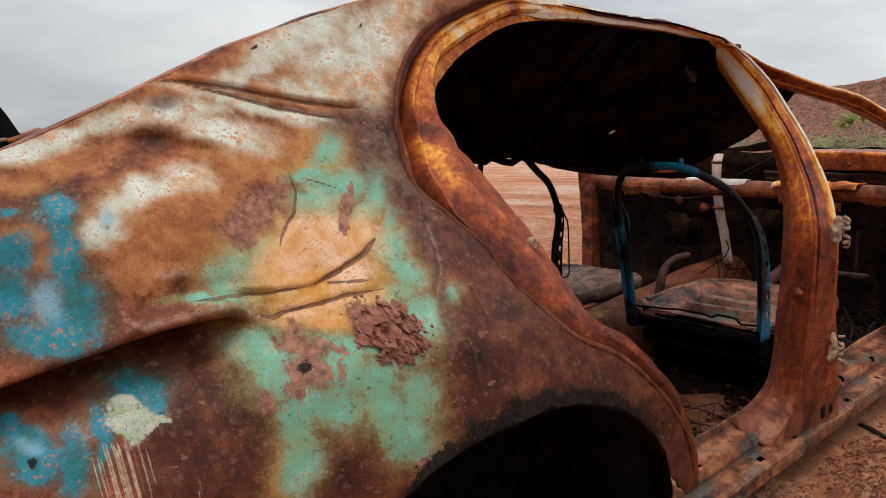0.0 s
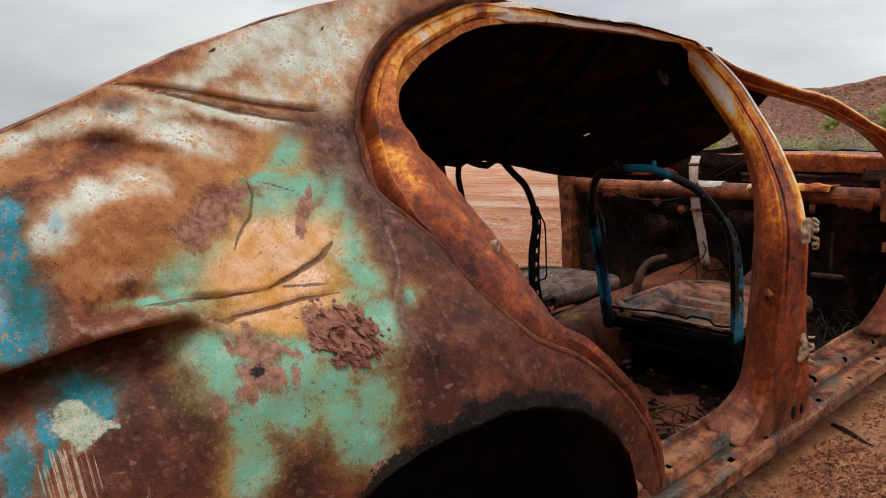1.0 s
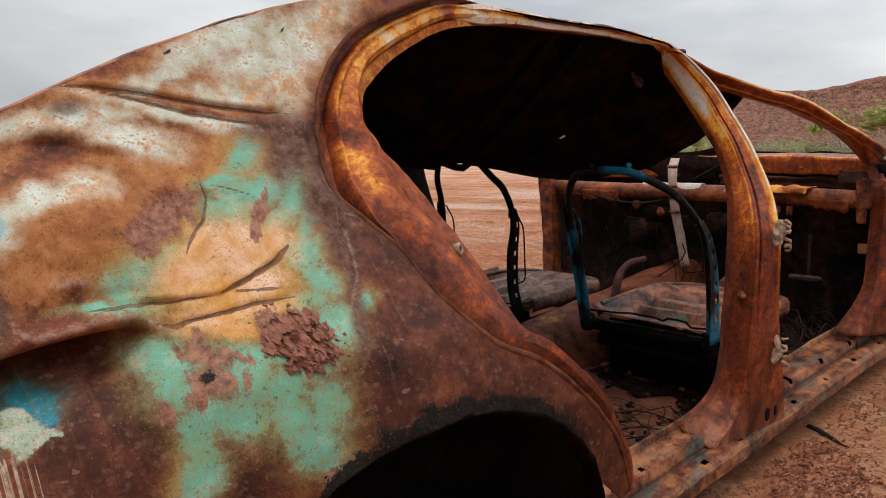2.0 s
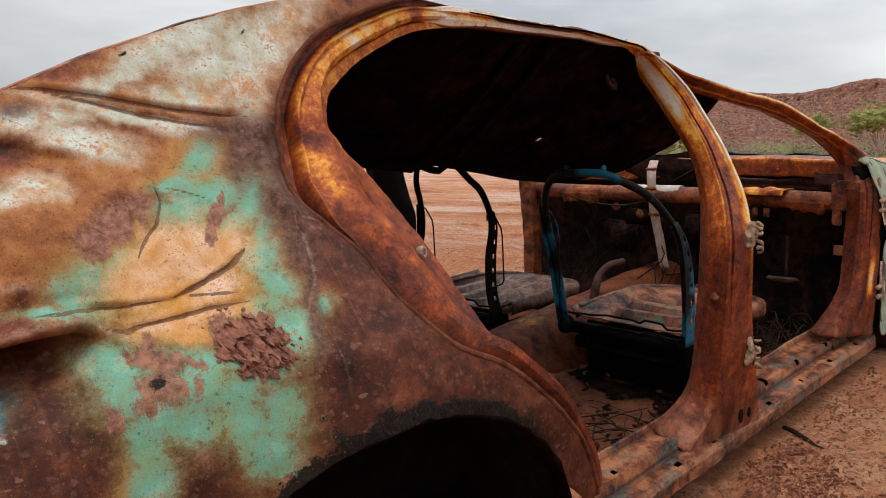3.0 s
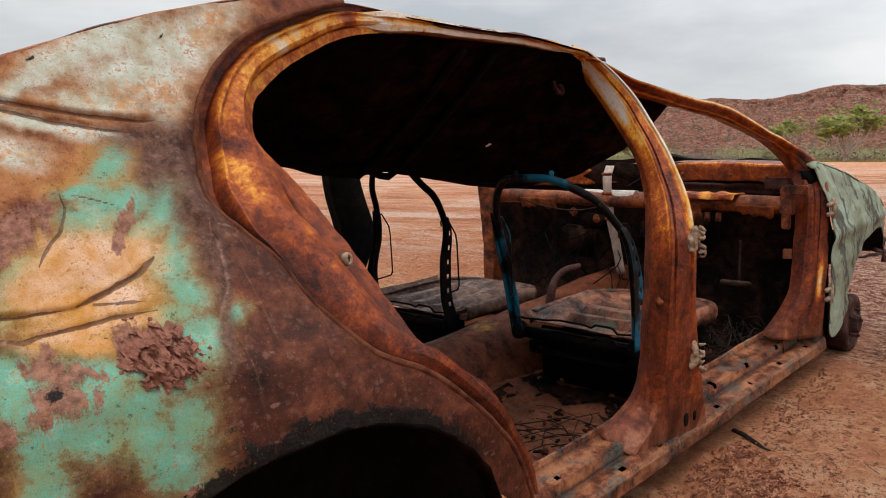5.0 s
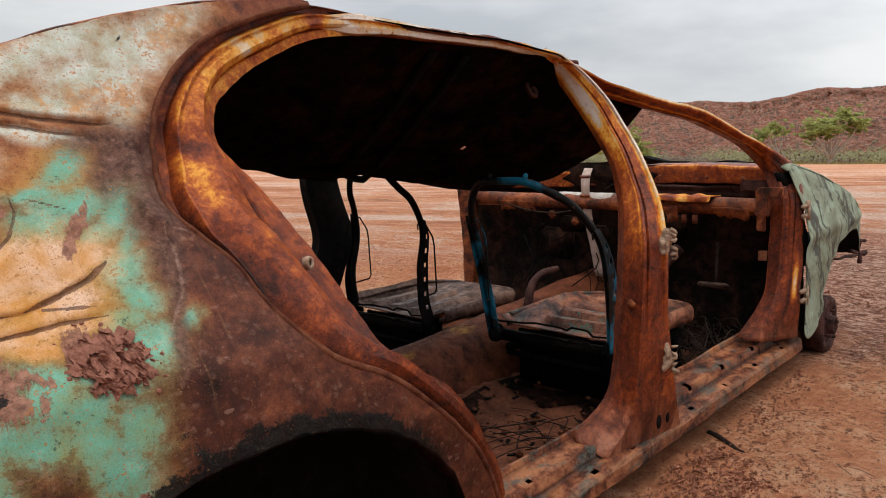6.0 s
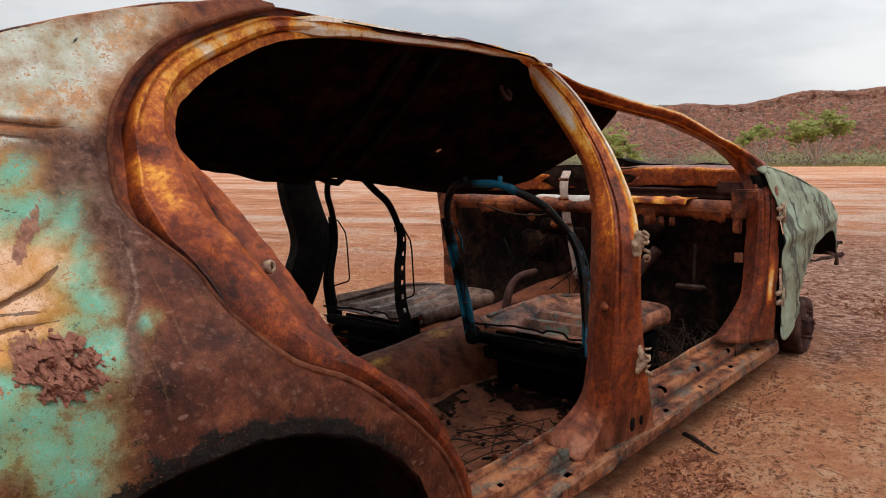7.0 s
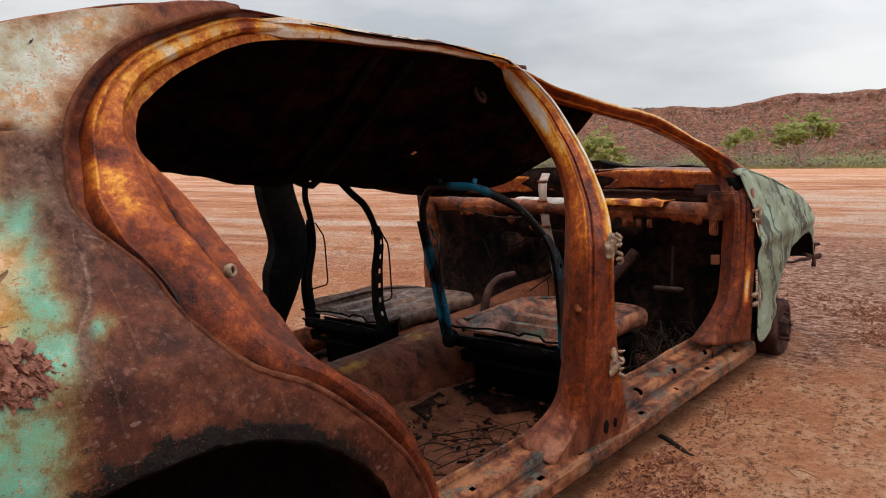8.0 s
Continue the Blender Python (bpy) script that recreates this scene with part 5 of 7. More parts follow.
def build_door_frame():
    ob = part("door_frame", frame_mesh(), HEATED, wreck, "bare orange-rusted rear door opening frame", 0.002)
    creased(ob, 24)
    co = np.array([v.co for v in ob.data.vertices])
    # shade is painted into the gap behind the panel's edge and the groove; the crown is hottest near the top
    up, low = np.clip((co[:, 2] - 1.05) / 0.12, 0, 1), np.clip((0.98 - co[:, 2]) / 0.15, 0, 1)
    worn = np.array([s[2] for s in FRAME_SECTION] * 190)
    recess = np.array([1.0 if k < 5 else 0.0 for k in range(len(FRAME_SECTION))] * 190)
    heat_tone = 0.39 + 0.18 * worn + 0.13 * up * (1 - recess) - 0.13 * low
    heat_tone -= recess * (0.06 * up + 0.28 * np.clip((0.99 - co[:, 2]) / 0.08, 0, 1) - 0.04)
    heat_tone -= 0.16 * np.array([1.0 if 13 < k < 17 else 0.0 for k in range(len(FRAME_SECTION))] * 190)
    heat_tone -= 0.34 * low * np.array([1.0 if k < 8 else 0.0 for k in range(len(FRAME_SECTION))] * 190)
    for x, y, z, reach, hot in FRAME_HEAT:
        heat_tone += (1 - recess) * np.clip(worn + 1.0, 0, 1) * (hot - heat_tone) * np.exp(-((np.linalg.norm(co - (x, y, z), axis=1) / reach) ** 2))
    ob.data.attributes.new("fire_and_shade", "FLOAT", "POINT").data.foreach_set("value", heat_tone)
    far = mirrored(frame_mesh(60, 1.0, 12))
    for v in far.verts:
        v.co.z = min(v.co.z, 0.55) + max(0.0, v.co.z - 0.55) * 0.35
    part("door_frame", far, RUST_BROWN, wreck, "crushed far door opening frame", 0.003)
    bm = roughen(lathe([(0.006, 0.0), (0.007, 0.003), (0.011, 0.003), (0.012, 0.0), (0.011, -0.008), (0.006, -0.008)], pose(-1.090, 0.062, 0.871, 82, 0, 30), 18), 0.002, 60)
    # the folded rail that carries the frame on along the roof to the door pillar
    out, inn = spline_keyed(FRAME_OUT, 190), spline_keyed(FRAME_IN, 190)
    rows, heat_tone = [], []
    for a, b in zip(out, inn):
        if a.x > -0.86 and a.z > 1.2:
            rise = min(1.0, (a.x + 0.86) / 0.15)
            rows.append([a.lerp(b, 0.4 + (w - 0.4) * (0.15 + 0.85 * rise)) + Vector((0, -d * rise + (1 - rise) * 0.02 + 0.002 * noise.noise(a * 20), 0)) for w, d in ((0.0, 0.004), (0.08, 0.016), (0.30, 0.018), (0.36, 0.012), (0.70, 0.014), (0.98, 0.010), (1.06, 0.0))])
            heat_tone += [0.55, 0.96, 1.0, 0.66, 0.94, 1.02, 0.60]
    rail = creased(part("roof_rail", roughen(sheet(rows), 0.002, 30), HEATED_RAIL, wreck, "pale folded roof rail", 0.002), 22)
    rail.data.attributes.new("fire_and_shade", "FLOAT", "POINT").data.foreach_set("value", heat_tone)
    lip = spline_keyed(FRAME_OUT[:16], 170)
    rows = []
    for k, q in enumerate(lip):
        y = float(panel_depth(np.array([q.x]), np.array([q.z]))[0])
        side = (lip[min(k + 1, 169)] - lip[max(k - 1, 0)]).normalized().cross(Vector((0, 1, 0)))
        if side.x < 0:
            side = -side
        rows.append([Vector((q.x, y, q.z)) + side * a + Vector((0, d, 0)) for a, d in ((-0.006, 0.0), (-0.001, -0.003), (0.004, -0.001), (0.006, 0.006), (0.003, 0.016))])
    part("panel_lip", roughen(sheet(rows), 0.0012, 40), RUST_DUST, wreck, "", 0.0015)
    part("striker_stub", bm, CLAY, wreck, "pale grey tube stub")


def roof_edge_z(x):
    return np.interp(x, [-1.1, -0.8, -0.65, -0.45, -0.2, 0.04, 0.25, 0.6], [1.30, 1.325, 1.316, 1.302, 1.292, 1.262, 1.18, 1.085])


def roof_valley_z(x):
    return np.interp(x, [-1.1, -0.74, -0.55, -0.36, -0.14, 0.09, 0.32, 0.6], [1.06, 1.011, 0.973, 0.945, 0.919, 0.879, 0.836, 0.80])


def build_roof():
    """The roof skin, caved in to a valley over the seats."""
    ys = np.linspace(0.34, 1.44, 56)
    us = np.linspace(0, 1, 84)
    rows = []
    for u in us:
        row = []
        for y in ys:
            # the front edge is bowed back where the skin has sunk
            dip = math.exp(-(((y - 0.92) / 0.33) ** 2))
            front = float(np.interp(y, [0.31, 0.444, 0.53, 0.656, 0.93, 1.44], [0.58, 0.50, 0.42, 0.36, 0.34, 0.40]))
            x = -1.14 + (front + 1.14) * u
            e, v = float(roof_edge_z(x)), float(roof_valley_z(x))
            f = min(1.0, abs(y - 0.92) / 0.56)
            if y > 0.92:
                e = v + (e - v) * 0.55
            hollow = 1.15 + 2.0 * min(1.0, max(0.0, (x - 0.06) / 0.28))
            z = v + (e - v) * (f**hollow)
            q = Vector((x, y, z))
            z += noise.fractal(q * 4.0, 1.0, 2.0, 4) * 0.016 * min(1, (1 - f) * 4) + 0.008 * math.sin(y * 60) * math.exp(-(((x + 0.35) / 0.2) ** 2)) * dip
            row.append(Vector((x, y, z)))
        rows.append(row)
    hole = lambda i, j: (rows[i][j] - Vector((0.018, 0.705, 1.02))).length < 0.013
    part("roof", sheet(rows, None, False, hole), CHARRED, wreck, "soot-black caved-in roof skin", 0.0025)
    # two cross ribs bent down with the skin
    for x0 in (-0.42, -0.30):
        pts = []
        for y in np.linspace(0.40, 1.38, 26):
            f = min(1.0, abs(y - 0.92) / 0.56)
            x = x0 + 0.06 * (1 - f)
            z = float(roof_valley_z(x)) + float(roof_edge_z(x) - roof_valley_z(x)) * f**1.15 * (0.55 if y > 0.92 else 1.0) - 0.012
            pts.append((x, y, z))
        part("roof_rib", tube(pts, 0.012, 8), SOOTY, wreck)
    # ragged rolled edge of the skin over the rail
    rows = []
    for x in np.linspace(-0.86, 0.10, 70):
        z, y = float(roof_edge_z(x)), 0.355
        k = noise.noise(Vector((x * 14, 0, 0))) * 0.006
        rows.append([Vector((x, y + 0.03, z + 0.004)), Vector((x, y + 0.012, z + 0.010 + k)), Vector((x, y - 0.002, z + 0.006 + k)), Vector((x, y - 0.004, z - 0.006 + k))])
    ob = part("roof_edge", sheet(rows), HEATED_RAIL, wreck, "", 0.002)
    ob.data.attributes.new("fire_and_shade", "FLOAT", "POINT").data.foreach_set("value", [0.24 + 0.5 * max(0.0, min(1.0, (v.co.x + 0.25) / 0.2)) for v in ob.data.vertices])


def loft(curves, n, bulge=(), parent=None, name="", material=None, label="", rough=0.004, wave_scale=9.0, heat_tone=None, groove=0):
    """A skin over curves that run side by side; bulge lifts the middle of each strip along y."""
    runs = [spline(c, n) for c in curves]
    rows, hot = [], []
    for k in range(n):
        row = []
        for j, (a, b) in enumerate(zip(runs, runs[1:])):
            lift = bulge[j] if j < len(bulge) else 0.0
            for t in (0.0, 0.04, 0.08, 0.10, 0.14, 0.18, 0.20, 0.26, 0.4, 0.52, 0.56, 0.60, 0.7, 0.80, 0.83, 0.86, 0.92, 0.97):
                q = a[k].lerp(b[k], t)
                if groove and j == groove:
                    # a pressed groove, a step and a folded hem
                    q = q + Vector((0.6, 1.0, 0)) * min(1.0, max(0.0, (a[k].z - 0.52) / 0.2)) * (0.009 if 0.09 < t < 0.19 else 0.005 if 0.55 < t < 0.82 else -0.003 if t > 0.85 else 0.0)
                row.append(q + Vector((-0.4 * lift, -lift, 0)) * math.sin(math.pi * t))
                hot.append(heat_tone(j + t, a[k].z) if heat_tone else 0.4)
        row.append(runs[-1][k])
        hot.append(0.4)
        rows.append(row)
    ob = creased(part(name, roughen(sheet(rows), rough, wave_scale), material, parent, label, 0.0022), 26)
    ob.data.attributes.new("fire_and_shade", "FLOAT", "POINT").data.foreach_set("value", hot)
    ob.data.attributes.new("dust", "FLOAT", "POINT").data.foreach_set("value", [max(0.0, min(1.0, (0.35 - v.co.z) / 0.13)) for v in ob.data.vertices])
    return ob


def ramp01(v, low, high):
    return min(1.0, max(0.0, (v - low) / (high - low)))


def stripe(u, at, wide):
    return math.exp(-(((u - at) / wide) ** 2))


def middle_pillar_tone(u, z):
    """Red-brown at the foot, golden hems above, chalky towards the roof; u runs round the section."""
    up, top = ramp01(z, 0.66, 0.82), ramp01(z, 0.92, 1.12)
    v = 0.33 + 0.04 * up - 0.05 * up * stripe(u, 2.45, 0.25) + 0.22 * top
    v += stripe(u, 1.45, 0.32) * (0.12 * up + 0.36 * top) + stripe(u, 1.86, 0.07) * 0.24 * up
    # the pressed groove's shade, painted as a dark stripe
    v -= stripe(u, 2.12, 0.06) * 0.22 * up
    return v + stripe(u, 2.90, 0.15) * (0.08 + 0.40 * up) + stripe(u, 2.72, 0.06) * 0.12 * up


def front_pillar_tone(u, z):
    """Dark red-brown below, cream ridges along the upper bend, a flaked patch low on the face."""
    up = ramp01(z, 0.86, 0.98)
    # the stripe taken off at 2.15 paints shade into the pressed groove
    v = 0.30 + 0.13 * up + stripe(u, 1.12, 0.18) * 0.44 * up + stripe(u, 2.55, 0.10) * 0.30 * up - stripe(u, 2.15, 0.12) * 0.12
    return v + stripe(u, 2.62, 0.10) * 0.08 * (1 - up) + stripe(u, 1.75, 0.20) * 0.60 * math.exp(-(((z - 0.46) / 0.07) ** 2))


def build_pillars():
    rear = [(-0.23, 0.138, 0.236), (-0.105, 0.108, 0.31), (-0.068, 0.10, 0.40), (-0.054, 0.10, 0.494), (-0.027, 0.10, 0.723), (0.05, 0.15, 0.864), (0.10, 0.21, 0.957), (0.125, 0.30, 1.074), (0.105, 0.385, 1.196), (0.045, 0.415, 1.256)]
    crease = [(-0.20, 0.062, 0.188), (-0.11, 0.045, 0.275), (-0.085, 0.035, 0.40), (-0.075, 0.03, 0.494), (-0.045, 0.032, 0.733), (0.04, 0.092, 0.854), (0.095, 0.165, 0.965), (0.125, 0.26, 1.10), (0.10, 0.33, 1.20), (0.045, 0.372, 1.264)]
    front = [(0.155, 0.032, 0.172), (0.08, 0.004, 0.275), (0.045, -0.002, 0.38), (0.028, 0.0, 0.488), (0.021, 0.0, 0.677), (0.088, 0.051, 0.834), (0.133, 0.128, 0.955), (0.148, 0.215, 1.086), (0.12, 0.285, 1.19), (0.060, 0.350, 1.268)]
    back = [(q[0] + 0.03, q[1] + 0.07, q[2]) for q in front]
    inner = [(q[0] + 0.02, q[1] + 0.03, q[2]) for q in rear]
    loft([inner, rear, crease, front, back], 90, (0.0, 0.003, 0.004, 0.0), wreck, "middle_pillar", HEATED_POST, "orange-rusted door pillar with pale streaks", heat_tone=middle_pillar_tone, groove=2)
    outer = [(0.06, 0.325, 1.242), (0.243, 0.29, 1.178), (0.491, 0.262, 1.127), (0.709, 0.215, 1.082), (0.897, 0.156, 0.994), (1.074, 0.099, 0.911), (1.150, 0.054, 0.845), (1.095, 0.012, 0.755), (1.075, 0.0, 0.575), (1.045, 0.0, 0.372), (1.07, 0.012, 0.225)]
    ridge = [(0.08, 0.37, 1.246), (0.255, 0.32, 1.166), (0.48, 0.275, 1.110), (0.71, 0.225, 1.058), (0.875, 0.172, 0.985), (1.03, 0.125, 0.915), (1.10, 0.065, 0.845), (1.055, 0.022, 0.755), (1.035, 0.02, 0.575), (1.0, 0.02, 0.375), (0.94, 0.045, 0.235)]
    inner = [(0.10, 0.43, 1.235), (0.27, 0.36, 1.152), (0.48, 0.30, 1.098), (0.72, 0.25, 1.044), (0.87, 0.208, 0.990), (0.995, 0.176, 0.936), (1.065, 0.12, 0.848), (1.03, 0.065, 0.75), (1.005, 0.06, 0.57), (0.955, 0.06, 0.385), (0.82, 0.10, 0.252)]
    deep = [(q[0] + 0.03, q[1] + 0.05, q[2] + 0.005) for q in inner]
    top = [(q[0] + 0.01, q[1] + 0.05, q[2] - 0.005) for q in outer]
    loft([top, outer, ridge, inner, deep], 110, (0.0, 0.006, 0.006, 0.0), wreck, "front_pillar", HEATED_POST, "bent orange-rusted windscreen pillar", 0.003, 14, front_pillar_tone, 2)
    # far side: posts seen dark against the plain
    l_edge = [(0.045, 1.59, 1.05), (0.062, 1.62, 0.904), (0.072, 1.62, 0.791), (0.103, 1.62, 0.634), (0.063, 1.62, 0.52), (0.058, 1.63, 0.44), (0.02, 1.66, 0.24)]
    r_edge = [(0.19, 1.59, 1.05), (0.218, 1.62, 0.89), (0.249, 1.62, 0.759), (0.280, 1.62, 0.66), (0.262, 1.62, 0.56), (0.205, 1.63, 0.43), (0.12, 1.66, 0.24)]
    loft([[(q[0], q[1] + 0.05, q[2]) for q in l_edge], l_edge, r_edge, [(q[0], q[1] + 0.05, q[2]) for q in r_edge]], 40, (0.0, 0.012, 0.0), wreck, "middle_pillar", SOOTY, "soot-black far door pillar")
    post = [[(0.90, 1.60, 1.0), (0.92, 1.565, 0.75), (0.93, 1.56, 0.355), (0.90, 1.58, 0.22)], [(0.93, 1.55, 1.0), (0.94, 1.51, 0.75), (0.94, 1.505, 0.345), (0.92, 1.53, 0.22)], [(1.0, 1.57, 1.0), (1.0, 1.52, 0.75), (1.02, 1.52, 0.345), (1.0, 1.54, 0.22)], [(1.02, 1.64, 1.0), (1.02, 1.60, 0.75), (1.03, 1.60, 0.345), (1.0, 1.62, 0.22)]]
    loft(post, 36, (0.004, 0.004, 0.0), wreck, "front_pillar", RUST_BROWN, "ragged rusted far windscreen pillar", 0.006, 16)
    upper = spline([(0.36, 1.45, 0.98), (0.62, 1.50, 0.98), (0.86, 1.56, 0.95), (1.10, 1.68, 0.86)], 24)
    part("screen_pillar", roughen(tube(upper, 0.035, 8, None, 0.7), 0.006, 12), RUST_BROWN, wreck)


SILL_HOLES = [(-0.475, 0.108), (-0.192, 0.104), (0.345, 0.10), (0.585, 0.098), (0.84, 0.098), (-0.282, 0.046), (-0.098, 0.046), (0.255, 0.046), (0.50, 0.046), (0.755, 0.046), (1.0, 0.046)]


def build_sill():
    section = [(0.20, 0.15), (0.178, 0.20), (0.170, 0.248), (0.166, 0.254), (0.160, 0.252), (0.156, 0.238), (0.130, 0.231), (0.116, 0.229), (0.102, 0.227), (0.095, 0.226), (0.090, 0.214), (0.086, 0.196), (0.080, 0.192), (0.054, 0.194), (0.040, 0.191), (0.031, 0.187), (0.026, 0.178), (0.026, 0.160), (0.024, 0.148), (0.034, 0.134), (0.05, 0.122), (0.12, 0.115)]
    # above zero worn bright edges, below zero darker groove, inner face and underside
    edge_tones = [-0.4, -0.3, 0.4, 0.6, 0.3, -0.35, 0.0, 0.05, 0.05, 0.45, 0.1, -0.5, -0.35, 0.1, 0.3, 0.8, 0.7, 0.3, 0.2, 0.1, -0.3, -0.4]
    xs = np.arange(-0.86, 1.165, 0.008)

    def holed(i, j):
        y, x = (section[j][0] + section[j + 1][0]) / 2, xs[i] + 0.004
        return any(abs(x - hx) < 0.011 and abs(y - hy) < 0.009 for hx, hy in SILL_HOLES)

    rows = [[Vector((x, y, z)) + noise.noise_vector(Vector((x * 5, y * 9, z * 9))) * 0.0035 + noise.noise_vector(Vector((x * 24, y * 20, z * 20))) * 0.0012 for y, z in section] for x in xs]
    ob = part("sill", sheet(rows, None, False, holed), RUST_SILL, wreck, "dusty rust-brown sill with a row of holes", 0.0018)
    creased(ob, 20)
    ob.data.attributes.new("rim", "FLOAT", "POINT").data.foreach_set("value", edge_tones * len(xs))
    inner = [(0.155, 0.205), (0.10, 0.19), (0.05, 0.165)]
    part("sill_inner", sheet([[Vector((x, y, z)) for y, z in inner] for x in np.linspace(-0.86, 1.16, 12)]), SOOTY, wreck, "", 0.002)
    far = [[Vector((x, 2 * MID - y, z)) for y, z in section] for x in np.linspace(-0.9, 1.16, 40)]
    part("sill", roughen(sheet(far), 0.004, 6), RUST_BROWN, wreck, "", 0.002)


def build_floor():
    rows = [[Vector((x, y, 0.10 + 0.008 * noise.noise(Vector((x * 5, y * 5, 0))))) for y in np.linspace(0.10, 1.70, 30)] for x in np.linspace(-1.0, 1.25, 40)]
    part("floor_pan", sheet(rows), RUST_DUST, wreck, "", 0.003)
    prof = [(0.74, 0.10), (0.775, 0.17), (0.80, 0.24), (0.835, 0.295), (0.875, 0.322), (0.925, 0.330), (0.97, 0.318), (1.0, 0.28), (1.02, 0.20), (1.05, 0.10)]
    rows = []
    for x in np.linspace(-0.98, 1.2, 90):
        f = 1 + 0.10 * math.sin(x * 2.2) + 0.25 * max(0, x - 0.4)
        rows.append([Vector((x, y, 0.10 + (z - 0.10) * f)) for y, z in prof])
    ob = part("tunnel", roughen(sheet(rows), 0.008, 6), TUNNEL, wreck, "rust-brown floor tunnel with scorched yellow patches", 0.003)
    co = np.array([v.co for v in ob.data.vertices])
    scorch = np.maximum(1.5 * (1 - np.linalg.norm((co - (0.17, 0.90, 0.33)) / (0.11, 0.05, 0.05), axis=1)), 1.4 * (1 - np.linalg.norm((co - (-0.16, 0.87, 0.33)) / (0.13, 0.06, 0.06), axis=1)))
    ob.data.attributes.new("rim", "FLOAT", "POINT").data.foreach_set("value", np.maximum(scorch, 0.0))
    # bulkhead behind the dash, rear bulkhead
    rows = [[Vector((x, y, z)) for y in np.linspace(0.06, 1.72, 26)] for x, z in ((0.98, 0.10), (1.10, 0.16), (1.20, 0.30), (1.24, 0.5), (1.22, 0.68), (1.18, 0.80), (1.19, 0.86))]
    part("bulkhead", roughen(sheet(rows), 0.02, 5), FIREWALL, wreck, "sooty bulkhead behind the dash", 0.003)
    rows = [[Vector((x, y, z)) for y in np.linspace(0.33, 1.50, 20)] for x, z in ((-0.86, 0.10), (-0.92, 0.30), (-1.10, 0.36), (-1.14, 0.7), (-1.16, 1.0), (-1.16, 1.12), (-1.12, 1.20))]
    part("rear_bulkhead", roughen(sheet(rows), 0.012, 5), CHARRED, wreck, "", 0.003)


def build_dash():
    beam = roughen(tube([(1.0 + 0.01 * math.sin(y * 5), y, 0.716) for y in np.linspace(0.10, 1.575, 60)], 0.034, 14), 0.004, 14)
    part("dash_beam", beam, RUST_BROWN, wreck, "round rusted dash crossbeam")
    rows = [[Vector((1.0 - 0.037 * math.cos(a), y, 0.718 + 0.037 * math.sin(a))) for a in np.linspace(0.2, 2.3, 8)] for y in np.linspace(0.74, 1.02, 14)]
    part("beam_sleeve", roughen(sheet(rows), 0.004, 20), WHITE_STEEL, wreck, "flaking white sleeve", 0.002)
    rows = [[Vector((0.975 + d, y, 0.752 + h + 0.006 * noise.noise(Vector((y * 30, d * 20, 0))))) for d, h in ((-0.03, -0.016), (-0.015, 0.0), (0.03, 0.004), (0.08, -0.004))] for y in np.linspace(0.30, 0.62, 34)]
    ob = creased(part("dash_skin", roughen(sheet(rows), 0.006, 25), HEATED, wreck, "torn strip of dash sheet, pale and rusty", 0.002), 25)
    ob.data.attributes.new("fire_and_shade", "FLOAT", "POINT").data.foreach_set("value", [0.58 + 0.60 * noise.noise(v.co * 16) for v in ob.data.vertices])
    # folded sheet that hangs from the beam, with a ragged lower edge
    for y0, y1, drop in ((0.44, 0.60, 0.05), (0.16, 0.30, 0.035), (1.14, 1.34, 0.045)):
        rows = [[Vector((0.962 + 0.004 * k, y, 0.715 - k * 0.25 * (drop + 0.03 * noise.noise(Vector((y * 31, y0, 0)))))) for k in range(5)] for y in np.linspace(y0, y1, 22)]
        creased(part("dash_flap", roughen(sheet(rows), 0.003, 40), RUST_BROWN, wreck, "", 0.002), 25)
    end = block((0.03, 0.05, 0.10), pose(0.985, 0.115, 0.735), 0.006)
    block((0.025, 0.085, 0.035), pose(0.98, 0.085, 0.775), 0.005, end)
    block((0.02, 0.03, 0.06), pose(0.985, 0.12, 0.66), 0.004, end)
    creased(part("beam_bracket", roughen(end, 0.002, 30), RUST_BROWN, wreck), 30)
    for y in (0.475, 0.415, 0.37):
        part("dash_tab", block((0.006, 0.022, 0.035), pose(0.97, y, 0.665, 0, 8, 0), 0.002), RUST_BROWN, wreck)
    creased(part("latch_bracket", block((0.014, 0.03, 0.036), pose(0.95, 0.10, 0.545, 0, 6, 12), 0.002), RUST_DUST, wreck), 30)
    # scuttle strip under the missing windscreen
    prof = [(0.05, -0.075), (0.010, -0.070), (0.002, -0.066), (0.0, -0.058), (0.003, -0.03), (-0.003, -0.006), (-0.001, 0.002), (0.006, 0.005), (0.03, 0.006), (0.07, 0.010)]
    rows = [[Vector((1.16 + dx + 0.10 * ((y - MID) / 0.75) ** 2 * -1 + 0.03, y, 0.845 + dz + 0.012 * math.sin(y * 4) - 0.03 * max(0, y - 0.9))) for dx, dz in prof] for y in np.linspace(0.14, 1.62, 60)]
    strip = creased(part("scuttle", roughen(sheet(rows), 0.005, 16), HEATED, wreck, "orange-rusted scuttle strip below the windscreen", 0.002), 25)
    strip.data.attributes.new("fire_and_shade", "FLOAT", "POINT").data.foreach_set("value", [0.2, 0.26, 0.36, 0.42, 0.42, 0.48, 0.60, 0.52, 0.40, 0.30] * 60)
    # pressed panel between scuttle and beam, and the boxed end of the scuttle
    rows = [[Vector((1.165 + 0.008 * math.sin(k * 1.1), y, 0.738 + 0.008 * k)) for k in range(6)] for y in np.linspace(0.13, 0.75, 40)]
    part("scuttle_panel", roughen(sheet(rows), 0.006, 12), DRUM_RUST, wreck, "dark brown pressed panel", 0.003)
    box = block((0.05, 0.11, 0.050), pose(1.10, 0.185, 0.782, 0, 4, 6), 0.008)
